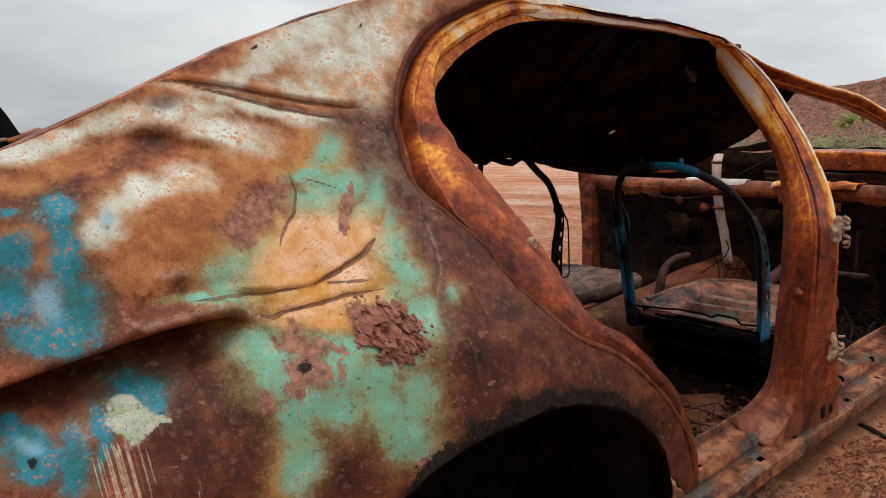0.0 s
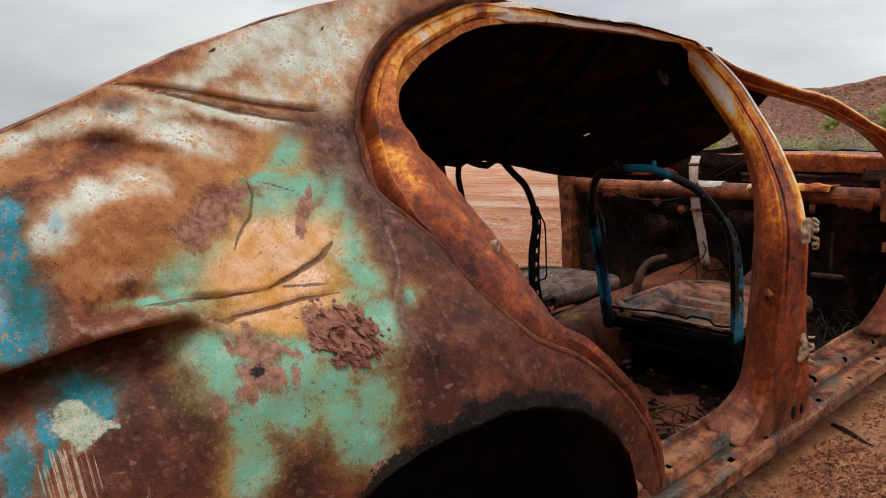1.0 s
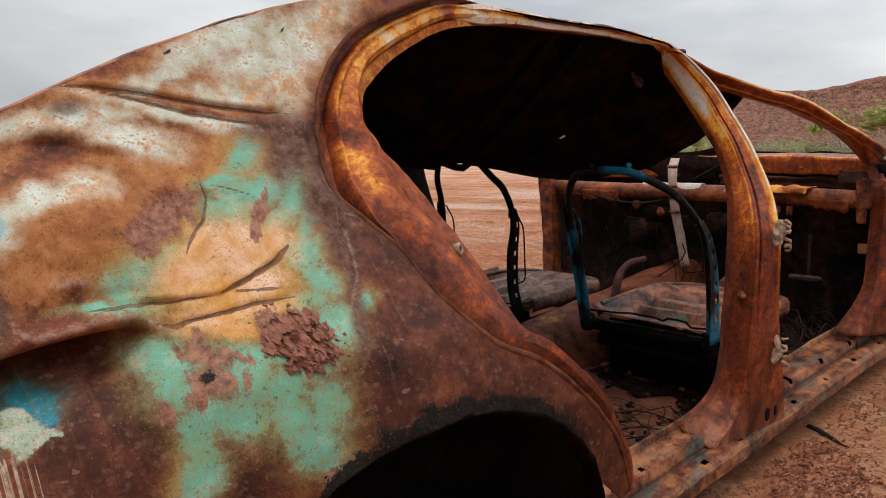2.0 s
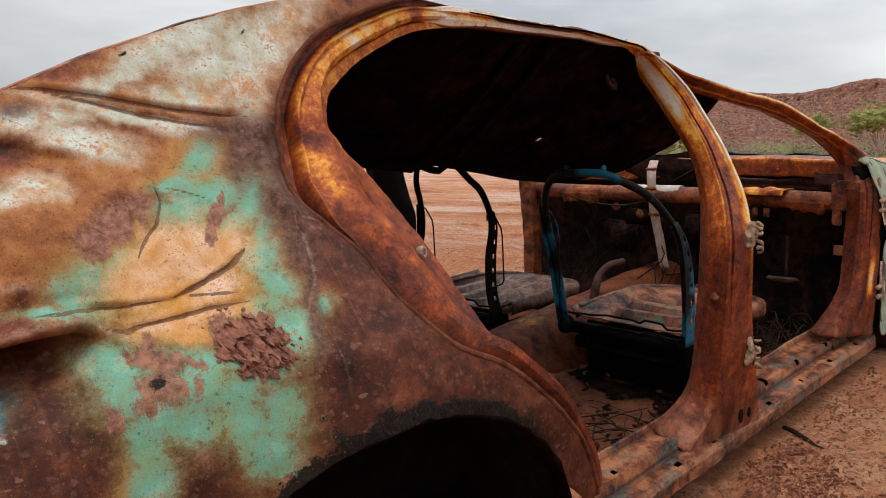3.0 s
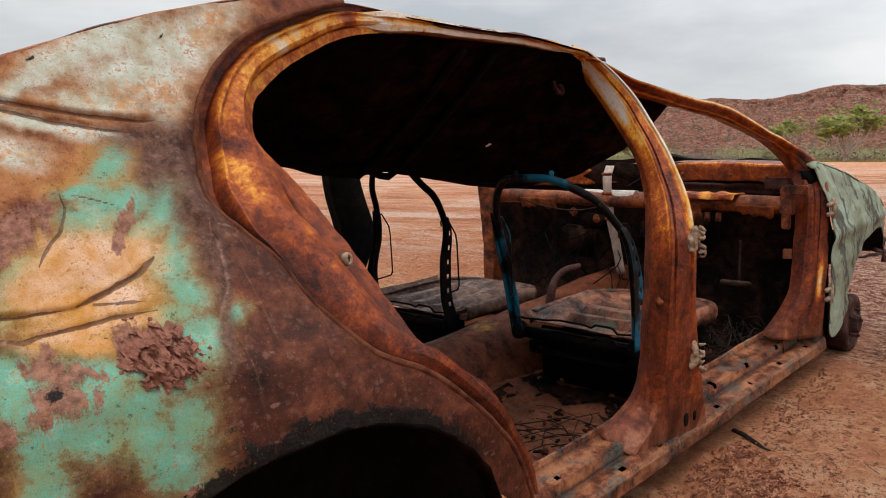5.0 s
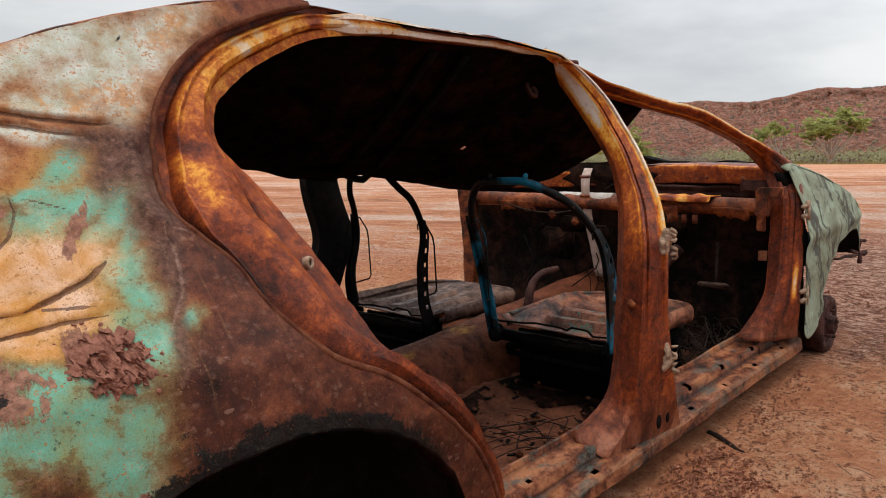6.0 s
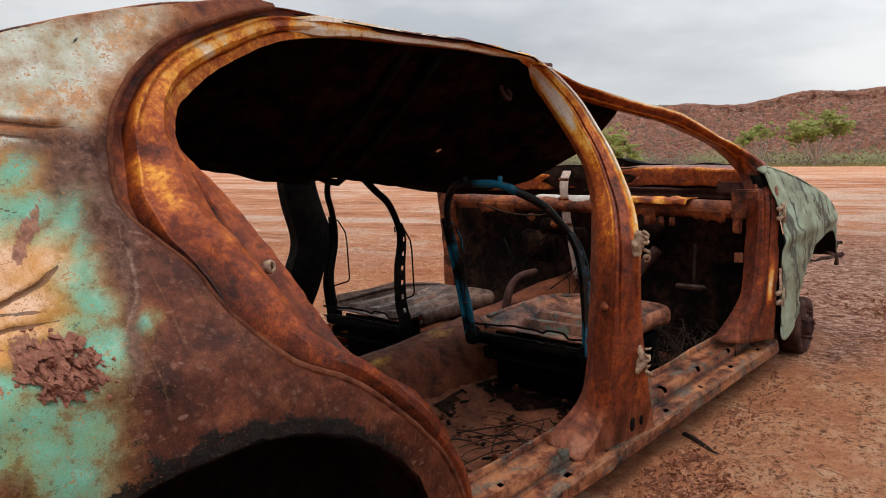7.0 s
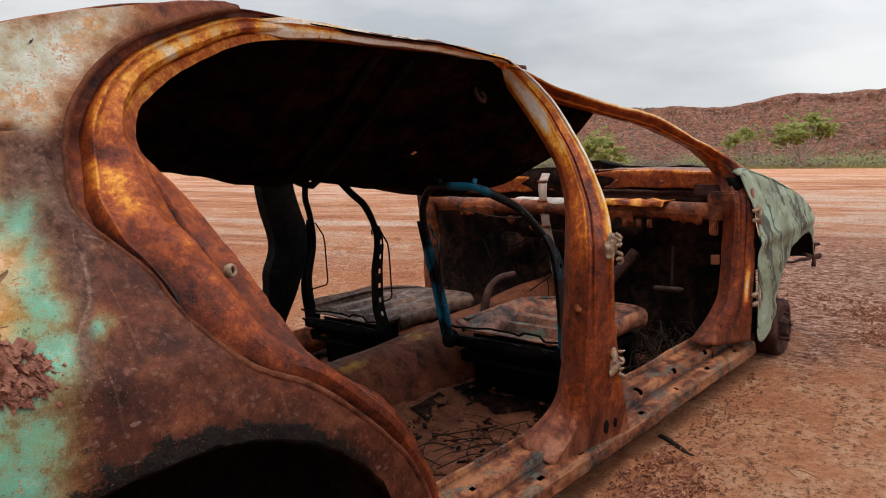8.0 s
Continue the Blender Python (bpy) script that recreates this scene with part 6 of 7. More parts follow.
    block((0.012, 0.085, 0.030), pose(1.072, 0.185, 0.782, 0, 4, 6), 0.004, box)
    creased(part("scuttle_box", roughen(box, 0.003, 18), DRUM_RUST, wreck, "dark boxed bracket"), 30)
    for y in (0.24, 0.40, 0.62, 0.95):
        part("scuttle_bolt", lathe([(0.0, 0.008), (0.007, 0.007), (0.010, 0.002), (0.014, 0.0), (0.014, -0.004)], pose(1.188 - 0.10 * ((y - MID) / 0.75) ** 2, y, 0.812, 0, -90, 0) @ Matrix.Scale(0.6, 4), 12), RUST_BROWN, wreck)
    # thin black edge of the bonnet, bent up
    rows = [[Vector((1.30 + 0.35 * u, y, 0.862 + 0.03 * math.exp(-(((y - 0.80) / 0.10) ** 2)) + 0.014 * noise.noise(Vector((y * 9, 0, 0))) - 0.09 * u * u)) for u in np.linspace(0, 1, 8)] for y in np.linspace(0.16, 1.62, 50)]
    part("bonnet", sheet(rows), SOOTY, wreck, "thin soot-black bonnet with a ragged edge", 0.002)
    strap = spline([(1.06, 0.905, 0.855), (0.985, 0.875, 0.80), (0.975, 0.86, 0.66), (0.985, 0.835, 0.52), (0.99, 0.815, 0.39)], 24)
    rows = [[q + Vector((0, d, 0.001 * abs(d))) for d in (-0.021, -0.019, -0.008, 0.008, 0.019, 0.021)] for q in strap]
    ob = part("steering_strap", roughen(sheet(rows), 0.003, 20), PALE_STRAP, wreck, "dusty pale strap hanging from the dash", 0.004)
    for q in (strap[3], strap[7], strap[12]):
        part("strap_clip", block((0.012, 0.05, 0.012), Matrix.Translation(q + Vector((-0.006, 0, 0))), 0.003), RUST_BROWN, ob)
    part("dash_wire", tube(spline([(0.96, 1.30, 0.70), (0.95, 1.15, 0.672), (0.95, 1.0, 0.668), (0.97, 0.88, 0.69)], 20), 0.004, 6), GREY_WIRE, wreck)
    part("screen_wire", tube(spline([(1.02, 0.80, 0.77), (1.0, 0.66, 0.84), (0.98, 0.58, 0.89)], 8), 0.0025, 5), GREY_WIRE, wreck)
    # pedal, column stub and heater remains
    pedal = empty("pedal", wreck, pose(1.12, 0.36, 0.372))
    part("pedal_pad", roughen(block((0.05, 0.12, 0.02), pose(0, 0, 0, 0, 25, 8), 0.005), 0.003, 20), GREY_RUST, pedal)
    part("pedal_arm", tube(spline([(0.0, -0.01, 0.01), (0.03, 0.0, 0.08), (0.06, 0.01, 0.17)], 8), 0.006, 6), GREY_WIRE, pedal)
    part("column_stub", roughen(tube(spline([(0.86, 0.60, 0.34), (0.97, 0.55, 0.42), (1.10, 0.50, 0.52)], 8), 0.024, 10), 0.003, 20), DRUM_RUST, wreck)
    for (y, z, w, h, x) in ((1.0, 0.60, 0.12, 0.07, 1.08), (0.86, 0.56, 0.10, 0.09, 1.05), (1.12, 0.50, 0.16, 0.14, 1.12), (0.72, 0.55, 0.12, 0.14, 1.12), (0.56, 0.60, 0.14, 0.10, 1.14)):
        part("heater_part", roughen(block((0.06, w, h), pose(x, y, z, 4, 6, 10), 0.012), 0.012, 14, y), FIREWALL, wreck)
    for y, z in ((1.05, 0.655), (0.93, 0.63)):
        part("dash_clip", roughen(lathe([(0.0, -0.010), (0.016, -0.009), (0.019, 0.0), (0.013, 0.009), (0.0, 0.010)], pose(0.98, y, z, 0, 80, 0), 14), 0.007, 60), RUST_BROWN, wreck)


def build_fender():
    line = [(1.045, 0.845), (1.10, 0.862), (1.20, 0.838), (1.333, 0.803), (1.50, 0.745), (1.655, 0.678), (1.80, 0.595), (1.907, 0.521), (1.965, 0.45), (1.945, 0.395), (1.885, 0.415), (1.765, 0.528), (1.67, 0.552), (1.586, 0.556), (1.503, 0.541), (1.435, 0.515), (1.405, 0.475), (1.348, 0.44), (1.289, 0.399), (1.262, 0.345), (1.272, 0.285), (1.18, 0.224), (1.10, 0.212), (1.05, 0.25), (1.068, 0.33), (1.074, 0.42), (1.070, 0.55), (1.064, 0.68), (1.05, 0.78)]
    outline = [(q[0], q[1]) for q in spline(line + [line[0]], 180)][:-1]

    def depth(x, z):
        y = 0.0 + 0.05 * np.maximum(0, (z - 0.62) / 0.2) ** 2 + 0.06 * np.maximum(0, (x - 1.55) / 0.4) ** 2
        return y - 0.012 * np.exp(-(((z - 0.60) / 0.03) ** 2)) + 0.012 * wave(x, z, 7.0, 4.0) + 0.004 * wave(x, z, 22.0, 6.0) - 0.015

    ob = part("fender", trimmed_sheet(outline, 0.010, depth), FENDER, wreck, "crumpled front fender in mottled green-grey paint", 0.003)
    top = spline([(q[0], 0, q[1]) for q in line[:9]], 50)
    rows = []
    for k, q in enumerate(top):
        y = float(depth(np.array([q.x]), np.array([q.z]))[0])
        w = min(1.0, 0.08 + k / 9)
        rows.append([Vector((q.x, y + d * w, q.z + h * w)) for d, h in ((0, 0), (0.012, 0.010), (0.04, 0.018), (0.10, 0.014), (0.16, -0.01))])
    part("fender_top", roughen(sheet(rows), 0.008, 9), FENDER, ob, "", 0.003)
    rows = [[Vector((q[0], float(depth(np.array([q[0]]), np.array([q[1]]))[0]) + d, q[1] + h)) for d, h in ((0, 0), (0.02, 0.006), (0.12, 0.0), (0.30, -0.07))] for q in spline(line[9:18], 30)]
    part("fender_liner", roughen(sheet(rows), 0.012, 12), SOOTY, ob, "", 0.003)
    part("fender_edge", roughen(sheet([[Vector((1.045 + dx, float(depth(np.array([1.07]), np.array([z]))[0]) + y, z)) for dx, y in ((0.035, 0.012), (0.015, 0.03), (0.01, 0.06))] for z in np.linspace(0.25, 0.84, 24)]), 0.004, 12), SOOTY, ob, "", 0.003)
    # torn front bracket
    lamp = bmesh.new()
    for a, b, r in (((1.86, 0.03, 0.47), (1.93, 0.02, 0.46), 0.012), ((1.80, 0.04, 0.43), (1.93, 0.02, 0.40), 0.014), ((1.86, 0.02, 0.37), (1.90, 0.02, 0.47), 0.009), ((1.42, 0.05, 0.45), (1.86, 0.03, 0.40), 0.006)):
        tube([Vector(a).lerp(Vector(b), k / 6) for k in range(7)], r, 6, lamp)
    part("lamp_bracket", roughen(lamp, 0.014, 22), DRUM_RUST, ob, "torn lamp bracket")
    for z in (0.70, 0.385):
        h = empty("door_hinge", wreck, pose(1.06, -0.008, z))
        part("hinge_leaf", roughen(block((0.055, 0.014, 0.016), pose(0, 0, 0.018), 0.003), 0.002, 40), CLAY, h)
        part("hinge_leaf", roughen(block((0.055, 0.014, 0.016), pose(0.004, 0, -0.018), 0.003), 0.002, 40), CLAY, h)
        part("hinge_pin", tube([(0.022, -0.004, -0.036), (0.022, -0.004, 0.036)], 0.008, 10), CLAY, h)
    hub = empty("front_hub", wreck, pose(1.41, 0.03, 0.192, 90, 0, 2))
    drum = [(0.0, 0.030), (0.020, 0.030), (0.024, 0.052), (0.034, 0.050), (0.040, 0.028), (0.075, 0.022), (0.085, 0.030), (0.112, 0.028), (0.118, 0.018), (0.118, -0.045), (0.10, -0.05), (0.05, -0.05), (0.0, -0.05)]
    part("brake_drum", roughen(lathe(drum, Matrix.Identity(4), 40), 0.002, 20), DRUM_RUST, hub, "dark, heavily rusted brake drum")
    for k in range(5):
        a = k * 2 * math.pi / 5
        part("wheel_stud", tube([(0.057 * math.cos(a), 0.057 * math.sin(a), 0.02), (0.057 * math.cos(a), 0.057 * math.sin(a), 0.048)], 0.006, 8), DRUM_RUST, hub)
    part("dust_plate", roughen(lathe([(0.0, -0.075), (0.12, -0.07), (0.135, -0.062), (0.135, -0.055), (0.0, -0.06)], Matrix.Identity(4), 36), 0.006, 10), DRUM_RUST, hub)
    part("axle", tube([(1.40, 0.10, 0.22), (1.38, 0.5, 0.24), (1.38, 1.3, 0.24), (1.40, 1.70, 0.22)], 0.03, 10), RUST_BROWN, wreck)


def melted_hinge(place, size, seed):
    """A cast hinge that slumped in the fire: a pitted lump with drooping strands round a hollow."""
    rng = random.Random(seed)
    h = empty("melted_hinge", wreck, Matrix.Translation(place))
    tagged(h, "pale melted door hinge")
    body = bmesh.new()
    bmesh.ops.create_icosphere(body, subdivisions=4, radius=1.0, matrix=pose(0, 0.006, 0, 0, 8, 0) @ Matrix.Diagonal((0.014, 0.013, 0.036 * size, 1)))
    for v in body.verts:
        v.co += noise.noise_vector(v.co * 45 + Vector((seed, 0, 0))) * 0.009 + noise.noise_vector(v.co * 130) * 0.004
    part("hinge_body", body, CLAY, h)
    for k in range(5):
        z = (k - 2) * 0.017 * size + rng.uniform(-0.005, 0.005)
        reach = rng.uniform(0.010, 0.022)
        pts = spline([(0.004, -0.006, z), (reach * 0.6, -0.018, z + rng.uniform(-0.008, 0.008)), (reach, -0.014, z + rng.uniform(-0.018, 0.012)), (reach * 0.75, -0.004, z - rng.uniform(0.004, 0.018))], 10)
        r = rng.uniform(0.003, 0.006)
        part("hinge_strand", roughen(tube(pts, lambda f: r * (1.2 - 0.6 * f), 8), 0.0025, 90, seed + k), CLAY, h)


def build_small_body_parts():
    melted_hinge((0.004, -0.010, 0.748), 1.0, 1)
    melted_hinge((0.012, -0.006, 0.425), 1.0, 2)
    part("pillar_bolt", lathe([(0.0, 0.012), (0.008, 0.011), (0.011, 0.004), (0.016, 0.0), (0.016, -0.006)], pose(-0.055, 0.06, 0.58, 90, 0, -60), 14), RUST_BROWN, wreck)
    part("pillar_bolt", lathe([(0.0, 0.008), (0.007, 0.007), (0.010, 0.0), (0.010, -0.004)], pose(-0.045, 0.062, 0.53, 90, 0, -60), 12), RUST_BROWN, wreck)
    # black discs paint the darkness of two holes; nothing is cut out
    for x, z, w in ((-0.043, 0.262, 0.017), (0.006, 0.258, 0.012)):
        part("pillar_hole", lathe([(0.0, 0.0), (1.0, 0.0), (1.02, -0.05)], pose(x, -0.006 + 0.012 * abs(x + 0.02), z, 90, 0, 0) @ Matrix.Diagonal((w * 0.8, w * 1.15, 0.02, 1)), 18), SOOTY, wreck)
    # corner of the boot lid, left standing up
    rows = []
    for x in np.linspace(-2.15, -1.626, 40):
        top = float(np.interp(x, [-2.15, -1.90, -1.74, -1.66, -1.644, -1.626], [1.42, 1.38, 1.27, 1.153, 1.122, 1.088]))
        rows.append([Vector((x, 1.0, 1.03)), Vector((x, 0.998, (top + 1.03) / 2)), Vector((x, 1.0, top - 0.004)), Vector((x - 0.003, 1.008, top)), Vector((x - 0.01, 1.10, top + 0.006)), Vector((x - 0.02, 1.35, top + 0.01))])
    part("boot_lid", roughen(sheet(rows), 0.003, 14), SOOTY, wreck, "soot-black boot lid corner standing up", 0.004)
    rows = [[Vector((x, 0.99 + d, 1.084 + (x + 1.66) * 0.16 + h)) for d, h in ((0.0, -0.004), (0.004, 0.004), (0.05, 0.006), (0.10, 0.002))] for x in np.linspace(-1.66, -1.583, 14)]
    part("boot_hinge_plate", roughen(sheet(rows), 0.004, 30), RUST_BROWN, wreck, "", 0.004)
    part("boot_strip", roughen(tube([(-2.2, 1.0, 1.075), (-1.7, 1.0, 1.083), (-1.60, 1.0, 1.086)], 0.006, 8), 0.002, 9), CLAY, wreck)
    part("grab_bracket", roughen(lathe([(0.018, 0.0), (0.024, 0.008), (0.030, 0.0), (0.024, -0.008), (0.018, 0.0)], pose(0.05, 0.45, 1.17, 60, 20, 0), 16), 0.003, 30), DRUM_RUST, wreck)


build_quarter_panel()
build_door_frame()
build_roof()
build_pillars()
build_sill()
build_floor()
build_dash()
build_fender()
build_small_body_parts()


# ---------------------------------------------------------------- seats and loose things
def build_seat(place, slide, metal, label, back):
    """A burnt front seat: bent tube back, perforated side plates, wire hooks and a ribbed pan; x 0 at the pan's rear edge, y 0 mid."""
    seat = empty("car_seat_frame", None, CAR @ Matrix.Translation(place))
    tagged(seat, label, "car seat", "front seats")
    pan_metal = GREY_RUST if metal is SOOTY else PAN_RUST
    part("back_tube", roughen(tube(spline(back, 90), 0.0125, 10), 0.003, 10), metal, seat)
    for s in (-1, 1):
        line = [q for q in (back if s > 0 else back[::-1]) if q[2] < 0.44 and q[1] * s > 0.15]
        run = spline(line, 24)
        rows = [[q + Vector((d * (1 - 0.55 * (k / 23) ** 2), s * 0.013, 0)) for d in (-0.030, -0.028, -0.010, 0.004, 0.020, 0.028, 0.030)] for k, q in enumerate(run)]
        slot = lambda i, j: j == 3 and i % 3 == 1 and 3 < i < 20
        part("side_plate", sheet(rows, None, False, slot), metal, seat, "", 0.004)
        part("recliner", lathe([(0.0, 0.012), (0.03, 0.010), (0.034, 0.0), (0.034, -0.012), (0.0, -0.012)], pose(run[0].x, run[0].y, run[0].z, 90, 0, 0), 20), SOOTY, seat)
        a, b = run[22], run[7]
        y = a.y - 0.004
        hook = [(a.x - 0.02, y, a.z - 0.015), (a.x - 0.022, y, a.z + 0.004), (a.x + 0.02, y, a.z), (a.x + 0.055, y, a.z - 0.055), (a.x + 0.06, y, a.z - 0.09), (a.x + 0.06, y, b.z + 0.012), (a.x + 0.05, y, b.z - 0.002), (b.x, y, b.z - 0.006)]
        part("wire_hook", tube([Vector(p).lerp(Vector(q), f) for p, q in zip(hook, hook[1:]) for f in (0, 0.5, 0.95)], 0.003, 6), RUBBER if metal is SOOTY else metal, seat)
    # pan with cross ribs
    rows = []
    for x in np.linspace(0.06, 0.60, 64):
        row = []
        for y in np.linspace(-0.25, 0.25, 34) * (1 - 0.22 * max(0.0, (x - 0.48) / 0.12) ** 2.5):
            edge = max(0.0, (abs(y) - 0.20) / 0.05)
            z = 0.018 + 0.028 * edge**1.5 * (1 - max(0.0, (x - 0.45) / 0.15)) + 0.030 * min(1.0, max(0.0, math.sin(x * 58) * 2.4 + 0.3)) * max(0.0, 1 - edge) * (0.12 < x < 0.50) * (1 if -0.17 < y < 0.10 else 0.1) + 0.065 * max(0.0, 1 - abs(y - 0.17) / 0.075) * math.sin(math.pi * min(1.0, max(0.0, (x - 0.06) / 0.48))) + 0.012 * max(0, (x - 0.45) / 0.15) ** 1.5
            if metal is SOOTY:
                # the other pan is pressed with long flutes and a shallow hollow
                z = 0.018 + 0.03 * edge**1.5 * (1 - max(0.0, (x - 0.45) / 0.15)) + 0.022 * min(1.0, max(0.0, math.sin(y * 52) * 2 + 0.6)) * (0.10 < x < 0.46) - 0.010 * math.sin(math.pi * min(1.0, max(0.0, (x - 0.06) / 0.54))) + 0.012 * max(0, (x - 0.45) / 0.15) ** 1.5
            row.append(Vector((x, y, z + 0.004 * noise.noise(Vector((x * 9, y * 9, slide))))))
        rows.append(row)
    part("seat_pan", sheet(rows), pan_metal, seat, "ribbed rusty seat pan", 0.003)
    # the pan's rolled rim: down one side, round the front corners and back along the other
    rim = [(x, -0.25) for x in np.linspace(0.10, 0.50, 16)] + [(0.50 + 0.11 * math.sin(a), -0.14 - 0.11 * math.cos(a)) for a in np.linspace(0.1, 1.5, 9)]
    rim += [(0.612, y) for y in np.linspace(-0.12, 0.12, 8)] + [(0.50 + 0.11 * math.sin(a), 0.14 + 0.11 * math.cos(a)) for a in np.linspace(1.5, 0.1, 9)] + [(x, 0.25) for x in np.linspace(0.50, 0.10, 16)]
    rows = []
    for k, (x, y) in enumerate(rim):
        out = Vector((max(0.0, x - 0.50), y * 0.45, 0)).normalized()
        top = 0.046 - 0.014 * min(1.0, max(0.0, (x - 0.45) / 0.15))
        rows.append([Vector((x, y, top)) + out * o + Vector((0, 0, h)) for o, h in ((-0.02, -0.004), (-0.006, 0.003), (0.004, 0.0), (0.010, -0.012), (0.010, -0.034), (0.004, -0.050))])
    part("pan_rim", roughen(sheet(rows), 0.003, 12), pan_metal, seat, "", 0.003)
    part("rear_rail", roughen(block((0.03, 0.46, 0.040), pose(0.03, 0, -0.012), 0.006), 0.003, 12), SOOTY, seat)
    part("lower_rail", roughen(block((0.025, 0.44, 0.016), pose(0.05, 0, -0.082), 0.004), 0.004, 14), SOOTY, seat)
    for z in (0.01, -0.03):
        wire = [(0.02 + 0.004 * math.sin(k * 1.3), -0.24 + 0.02 * k, z + 0.035 + (0.014 if 4 < k < 9 else 0.0) - 0.006 * math.sin(k * 0.35)) for k in range(25)]
        part("spring_wire", tube(wire, 0.004, 6), RUBBER, seat)
    for s in (-1, 1):
        part("seat_runner", block((0.50, 0.03, 0.03), pose(0.28, s * 0.20, -0.06), 0.004), SOOTY, seat)
        for x in (0.17, 0.50):
            part("runner_foot", block((0.04, 0.035, abs(slide)), pose(x, s * 0.20, -0.075 - abs(slide) / 2), 0.004), SOOTY, seat)
    # added black board, stands in for the shade below the pan
    part("shade_board", block((0.012, 0.44, 0.20), pose(0.12, 0, -0.110), 0.003), SOOTY, seat)
    return seat


right_seat = build_seat((0.18, 0.51, 0.345), 0.13, BLUE_STEEL, "burnt car seat frame with flaking blue steel tube", [
    (0.0, 0.225, 0.0), (-0.045, 0.22, 0.19), (-0.095, 0.215, 0.35), (-0.135, 0.20, 0.435), (-0.145, 0.185, 0.495), (-0.16, 0.145, 0.54), (-0.175, 0.10, 0.552), (-0.18, 0.0, 0.556), (-0.18, -0.06, 0.553), (-0.17, -0.115, 0.535), (-0.115, -0.175, 0.485), (-0.055, -0.215, 0.40), (-0.02, -0.225, 0.335), (0.012, -0.225, 0.22), (0.02, -0.225, 0.0)])
build_seat((0.12, 1.285, 0.325), 0.11, SOOTY, "soot-black burnt car seat frame with grey pan", [
    (0.06, 0.22, 0.0), (0.05, 0.22, 0.15), (0.09, 0.22, 0.29), (0.085, 0.215, 0.41), (0.06, 0.21, 0.50), (0.055, 0.19, 0.58), (0.0, 0.12, 0.64), (-0.04, 0.0, 0.65), (-0.07, -0.10, 0.64), (-0.095, -0.18, 0.60), (-0.06, -0.215, 0.54), (-0.01, -0.225, 0.49), (0.03, -0.225, 0.41), (0.04, -0.225, 0.345), (0.02, -0.225, 0.24), (0.012, -0.225, 0.11), (0.04, -0.225, 0.0)])
for y, h in ((0.59, 0.0), (0.45, 0.0)):
    b = block((0.014, 0.014, 0.026), pose(-0.176, y - 0.51, 0.566, 0, 14, 0), 0.003)
    part("headrest_bracket", b, BLUE_STEEL, right_seat)


def build_handbrake():
    ob = empty("handbrake", None, CAR @ pose(0.52, 0.86, 0.33))
    tagged(ob, "bent rusty handbrake lever on the tunnel", "lever")
    part("lever", roughen(tube(spline([(0.0, 0, 0.0), (0.015, 0, 0.05), (0.045, 0, 0.105), (0.10, -0.01, 0.138), (0.19, -0.02, 0.142)], 24), lambda f: 0.018 - 0.006 * f, 10), 0.002, 20), DRUM_RUST, ob)
    part("pivot", roughen(block((0.10, 0.05, 0.03), pose(0, 0, -0.005), 0.008), 0.003, 20), DRUM_RUST, ob)


